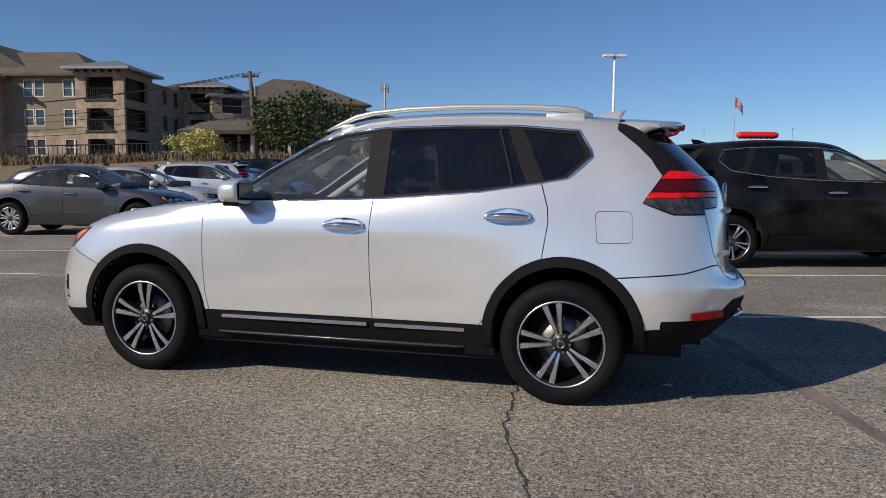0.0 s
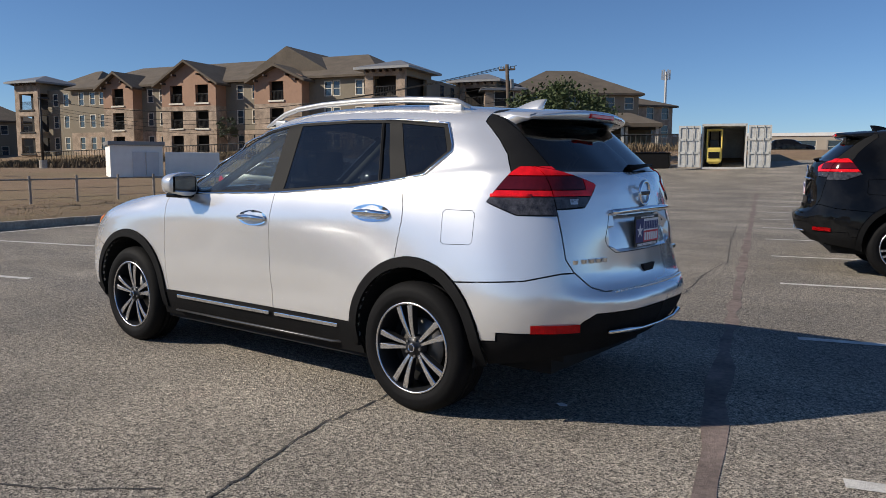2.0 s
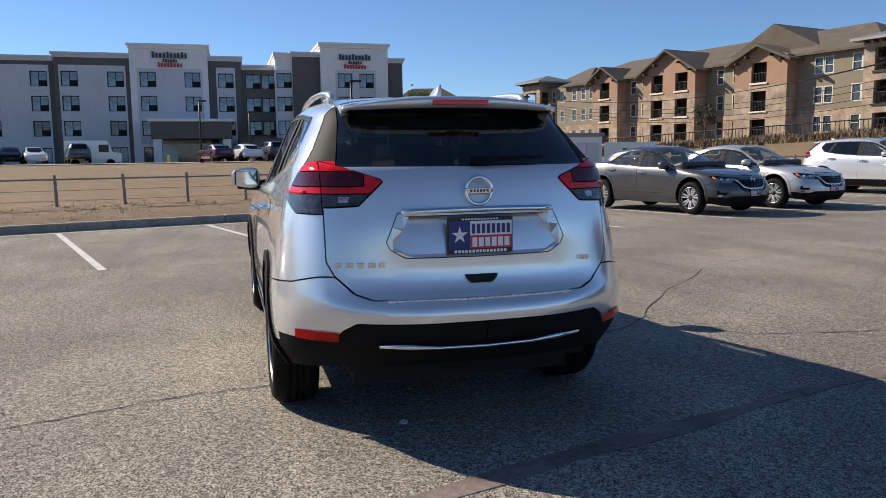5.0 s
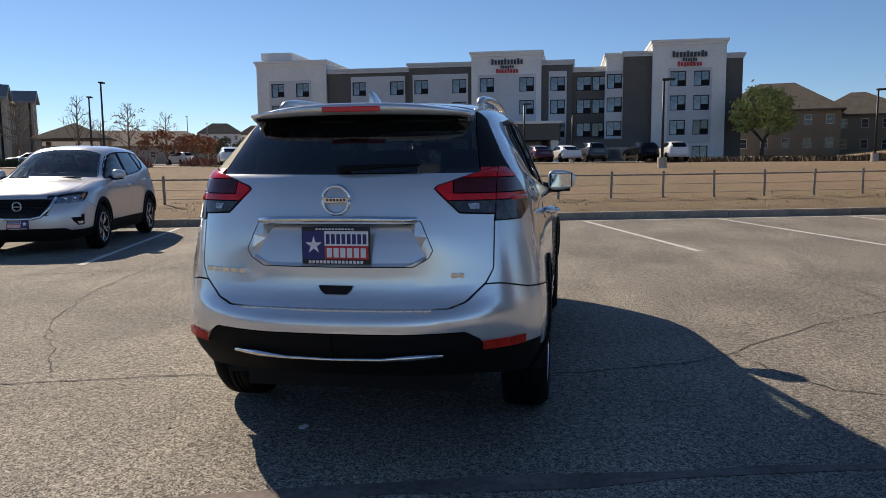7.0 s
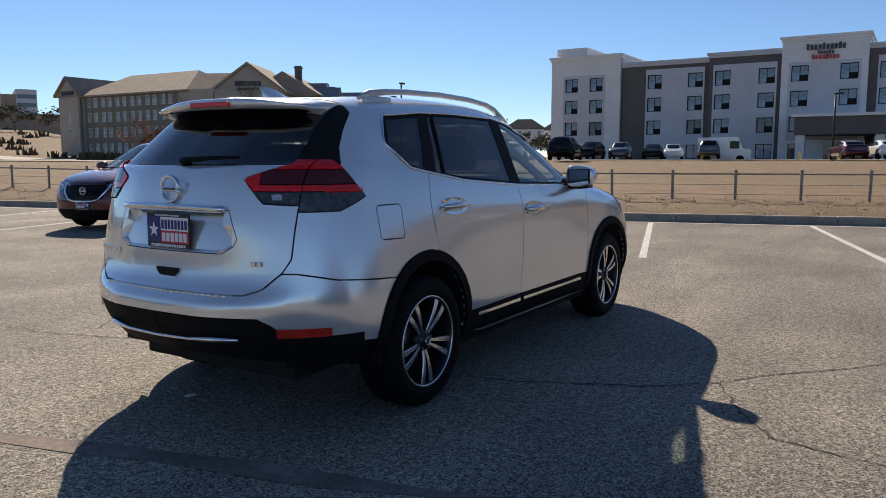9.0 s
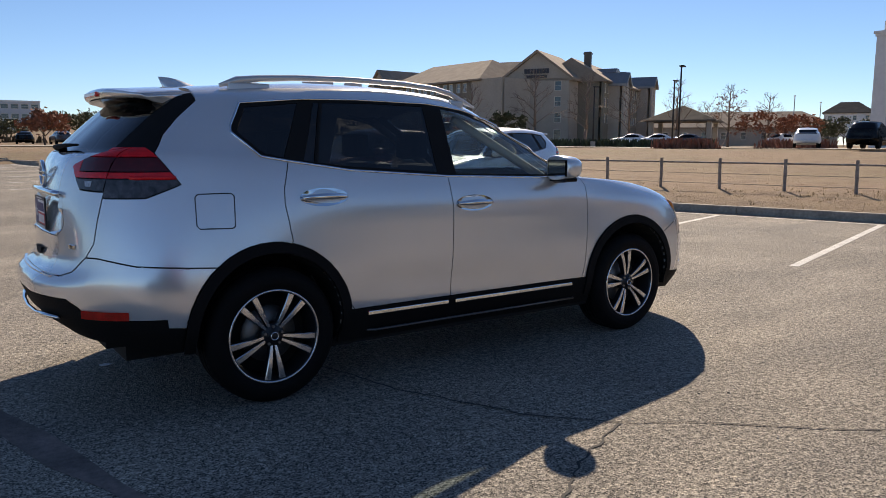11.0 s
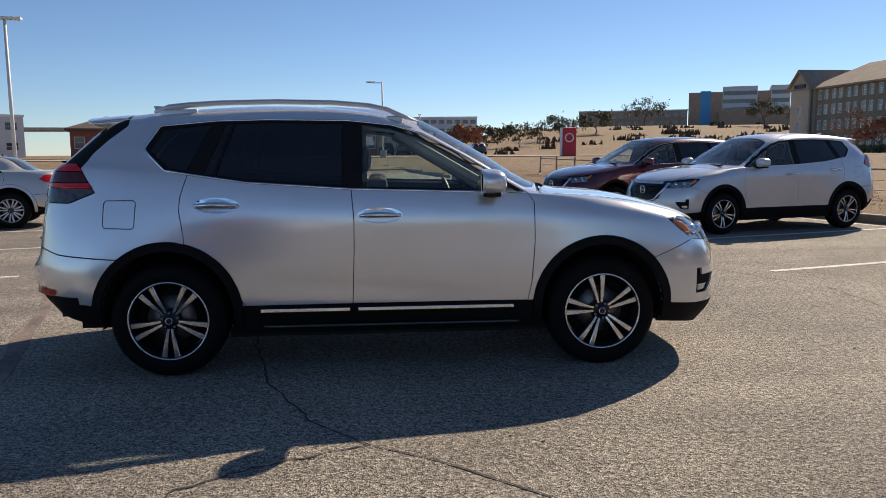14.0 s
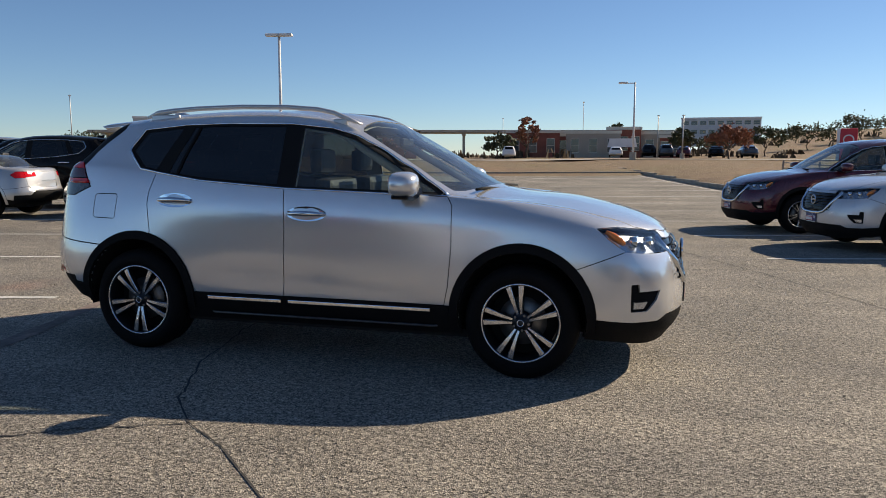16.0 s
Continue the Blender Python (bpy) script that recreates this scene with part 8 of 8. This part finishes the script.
# pickup at the end of the row
truck = thing("pickup_truck", "grey four-door pickup truck at the end of the lot", "pickup", pose(-16.3, 34.3, rise(-16, 34), 0, 0, 205))
bm = bmesh.new()
prism(bm, [(-2.9, .55), (2.9, .55), (2.9, 1.25), (1.05, 1.28), (.75, 1.95), (-.75, 1.97), (-1.45, 1.32), (-2.75, 1.22), (-2.9, 1.0)], -.95, .95)
bmesh.ops.bevel(bm, geom=bm.edges, offset=.06, segments=2, affect="EDGES")
part("body", bm, M["gun"], truck, smooth=False)
for sg in (1, -1):
    for pts in ([(-1.25, 1.34), (-.65, 1.88), (-.1, 1.88), (-.1, 1.34)], [(0, 1.34), (0, 1.88), (.68, 1.86), (.92, 1.34)]):
        bm = bmesh.new()
        prism(bm, pts, sg * .955 - .01, sg * .955 + .01)
        part("side_window", bm, M["gloss_black"], truck)
    for x in (-1.95, 1.75):
        bm = bmesh.new()
        cyl(bm, (x, sg * .72, .4), (x, sg * .97, .4), .41, n=24)
        wh = part("wheel", bm, M["tyre"], truck)
        bm = bmesh.new()
        cyl(bm, (x, sg * .96, .4), (x, sg * .985, .4), .25, .22, 20)
        part("rim", bm, M["alloy"], wh)

# small cars far off
def far_car_meshes(sedan):
    rows = np.array(sedan_rows() if sedan else SUV_ROWS, float)
    P = centripetal(centripetal(rows, 3).transpose(1, 0, 2), 3).transpose(1, 0, 2)
    poly = (SIDE_SEDAN if sedan else SIDE_SUV)["dlo"]
    lists = {"body": [], "window_band": []}
    V = []
    idx = {}
    for a in range(P.shape[0]):
        for b in range(P.shape[1]):
            idx[a, b] = len(V)
            V.append(tuple(P[a, b] * (1, 1, 1)))
    n0 = len(V)
    V += [(x, -y, z) for x, y, z in V]
    for a in range(P.shape[0] - 1):
        for b in range(P.shape[1] - 1):
            c = (P[a, b] + P[a + 1, b] + P[a, b + 1] + P[a + 1, b + 1]) / 4
            f = [idx[a, b], idx[a, b + 1], idx[a + 1, b + 1], idx[a + 1, b]]
            g = "window_band" if (c[1] > .4 and inside((c[0], c[2]), poly)) or (c[2] > (1.0 if sedan else 1.16) and c[2] < (1.36 if sedan else 1.57) and (c[0] < 0 or c[0] > 1.4) and c[1] < .56) else "body"
            if c[1] > .6 and (math.hypot(c[0] + 1.353, c[2] - .385) < .39 or math.hypot(c[0] - 1.353, c[2] - .385) < .39):
                continue
            lists[g] += [f, [n0 + i for i in f][::-1]]
    out = {}
    for k, fs in lists.items():
        me = bpy.data.meshes.new(k)
        me.from_pydata(V, [], fs)
        me.shade_smooth()
        out[k] = me
    return out


FAR = {True: far_car_meshes(True), False: far_car_meshes(False)}
bm = bmesh.new()
cyl(bm, (0, -.1, 0), (0, .1, 0), .345, n=16)
fw = part("wheel", bm, M["tyre"])
FAR_WHEEL = fw.data
bpy.data.objects.remove(fw)
PAINTED = {}


def far_car(x, y, turn, sedan, paint, label):
    o = thing("parked_car", label, "car", pose(x, y, land(x, y) + .1, 0, 0, turn), "cars parked far off")
    for k, me in FAR[sedan].items():
        key = (sedan, k, paint)
        if key not in PAINTED:
            m2 = me.copy()
            m2.materials.append(M[paint] if k == "body" else M["gloss_black"])
            PAINTED[key] = m2
        c = new(k, PAINTED[key])
        c.parent = o
    for wx in (-1.353, 1.353):
        for wy in (-.8, .8):
            c = new("wheel", FAR_WHEEL)
            c.parent = o
            c.matrix_basis = pose(wx, wy, .345)


for az, d, paint, sedan, nm in ((-167.8, 72, "gun", False, "grey"), (-176.6, 66, "red_paint", True, "red"), (-178.6, 66, "white_paint", True, "white"), (179.5, 67, "gun", False, "grey"), (175.8, 68, "black_paint", False, "dark"), (173.6, 68, "white_paint", False, "white")):
    m = far(az, d, 0, (5.16, 2.06))
    far_car(m.translation.x, m.translation.y, 15 + random.uniform(-8, 8), sedan, paint, f"{nm} car parked before the hotel")
for az, d, paint, sedan, nm in ((-161.6, 74, "black_paint", False, "black"), (-163.7, 76, "gun", False, "grey"), (-166.0, 76, "black_paint", True, "black"), (-167.4, 76, "white_paint", True, "white"), (-171.2, 76, "gun", True, "grey")):
    m = far(az, d, 0, (5.6, -.6))
    far_car(m.translation.x, m.translation.y, 190 + random.uniform(-8, 8), sedan, paint, f"{nm} car parked before the hotel")
for az, d, paint, sedan, nm, tn in ((-151.0, 62, "white_paint", True, "white", 30), (-154.8, 55, "black_paint", False, "black", 10), (-149.3, 110, "white_paint", False, "white", 60), (-139.2, 92, "white_paint", True, "white", 140), (-143.0, 93, "gun", True, "grey", 140), (-141.0, 92, "white_paint", True, "white", 140)):
    m = far(az, d, 0, (2.86, 4.48))
    far_car(m.translation.x, m.translation.y, tn, sedan, paint, f"{nm} car on the hotel drive")
for az, d, paint, sedan, nm in ((-89.3, 104, "black_paint", False, "black"), (-90.5, 104, "gun", False, "grey"), (-91.8, 104, "red_paint", True, "red"), (-96.0, 95, "gun", True, "grey"), (-79.2, 105, "white_paint", False, "white"), (-94.0, 100, "black_paint", True, "black"), (-87.0, 106, "white_paint", True, "white")):
    m = far(az, d, 0, (-2.1, 5.35))
    far_car(m.translation.x, m.translation.y, 90 + random.uniform(-10, 10), sedan, paint, f"{nm} car parked by the shops")
for az, d, paint, sedan, nm in ((102.3, 92, "black_paint", False, "black"), (-52, 34, "gun", True, "grey"), (-49, 30, "champagne", True, "silver"), (-46, 30, "black_paint", False, "black"), (-55, 40, "white_paint", False, "white"), (-44, 36, "champagne", False, "silver"), (-58, 44, "black_paint", False, "black")):
    m = far(az, d, 0, (3.0, -4.0) if az > 0 else (-1.6, 5.5))
    far_car(m.translation.x, m.translation.y, 195.9, sedan, paint, f"{nm} car in a far row of the lot")

# postal van
van = thing("delivery_van", "boxy white delivery van before the hotel", "van", far(-168.8, 74, .75, (5.16, 2.06)))
bm = bmesh.new()
prism(bm, [(-2.2, .4), (2.3, .4), (2.3, 1.2), (1.6, 1.3), (1.2, 2.3), (-2.2, 2.3)], -.9, .9)
part("body", bm, M["white_paint"], van)
bm = bmesh.new()
box(bm, .5, 1.3, -.92, -.903, 1.3, 1.95)
part("window", bm, M["gloss_black"], van)
for x in (-1.4, 1.4):
    bm = bmesh.new()
    cyl(bm, (x, -.93, .35), (x, -.7, .35), .36, n=16)
    part("wheel", bm, M["tyre"], van)
for y in (-14.0, -10.5, -6.0, -3.0):
    bm = bmesh.new()
    cyl(bm, (-67.5, y, .6), (-67.5, y, 1.75), .12, .12, 10)
    tagged(part("bollard", bm, M["yellow"]), "yellow steel bollard before the hotel", "bollard", "bollards")

# red inflatable on the black car's roof side
o = thing("inflatable_roll", "red quilted inflatable roll lying on a car roof", "inflatable")
x, y = lot_xy(5.0, 5.9)
o.matrix_basis = pose(x, y, rise(x, y) + 1.835, 0, 0, 15.9)
bm = bmesh.new()
tube(bm, [(-.3 + .04 * i, 0, .065) for i in range(16)], [.025 + (.022 if 0 < i < 15 else 0) + (.008 if i % 2 else 0) for i in range(16)], 12)
part("roll", bm, M["inflatable"], o, smooth=True)

# south end of the lot: kerb
for k in range(12):
    u = -9.4 + 3.0 * k
    x, y = lot_xy(u, -33.5)
    again(first_kerb, pose(x, y, rise(x, y), 0, 0, 15.9 + 90), kerb)
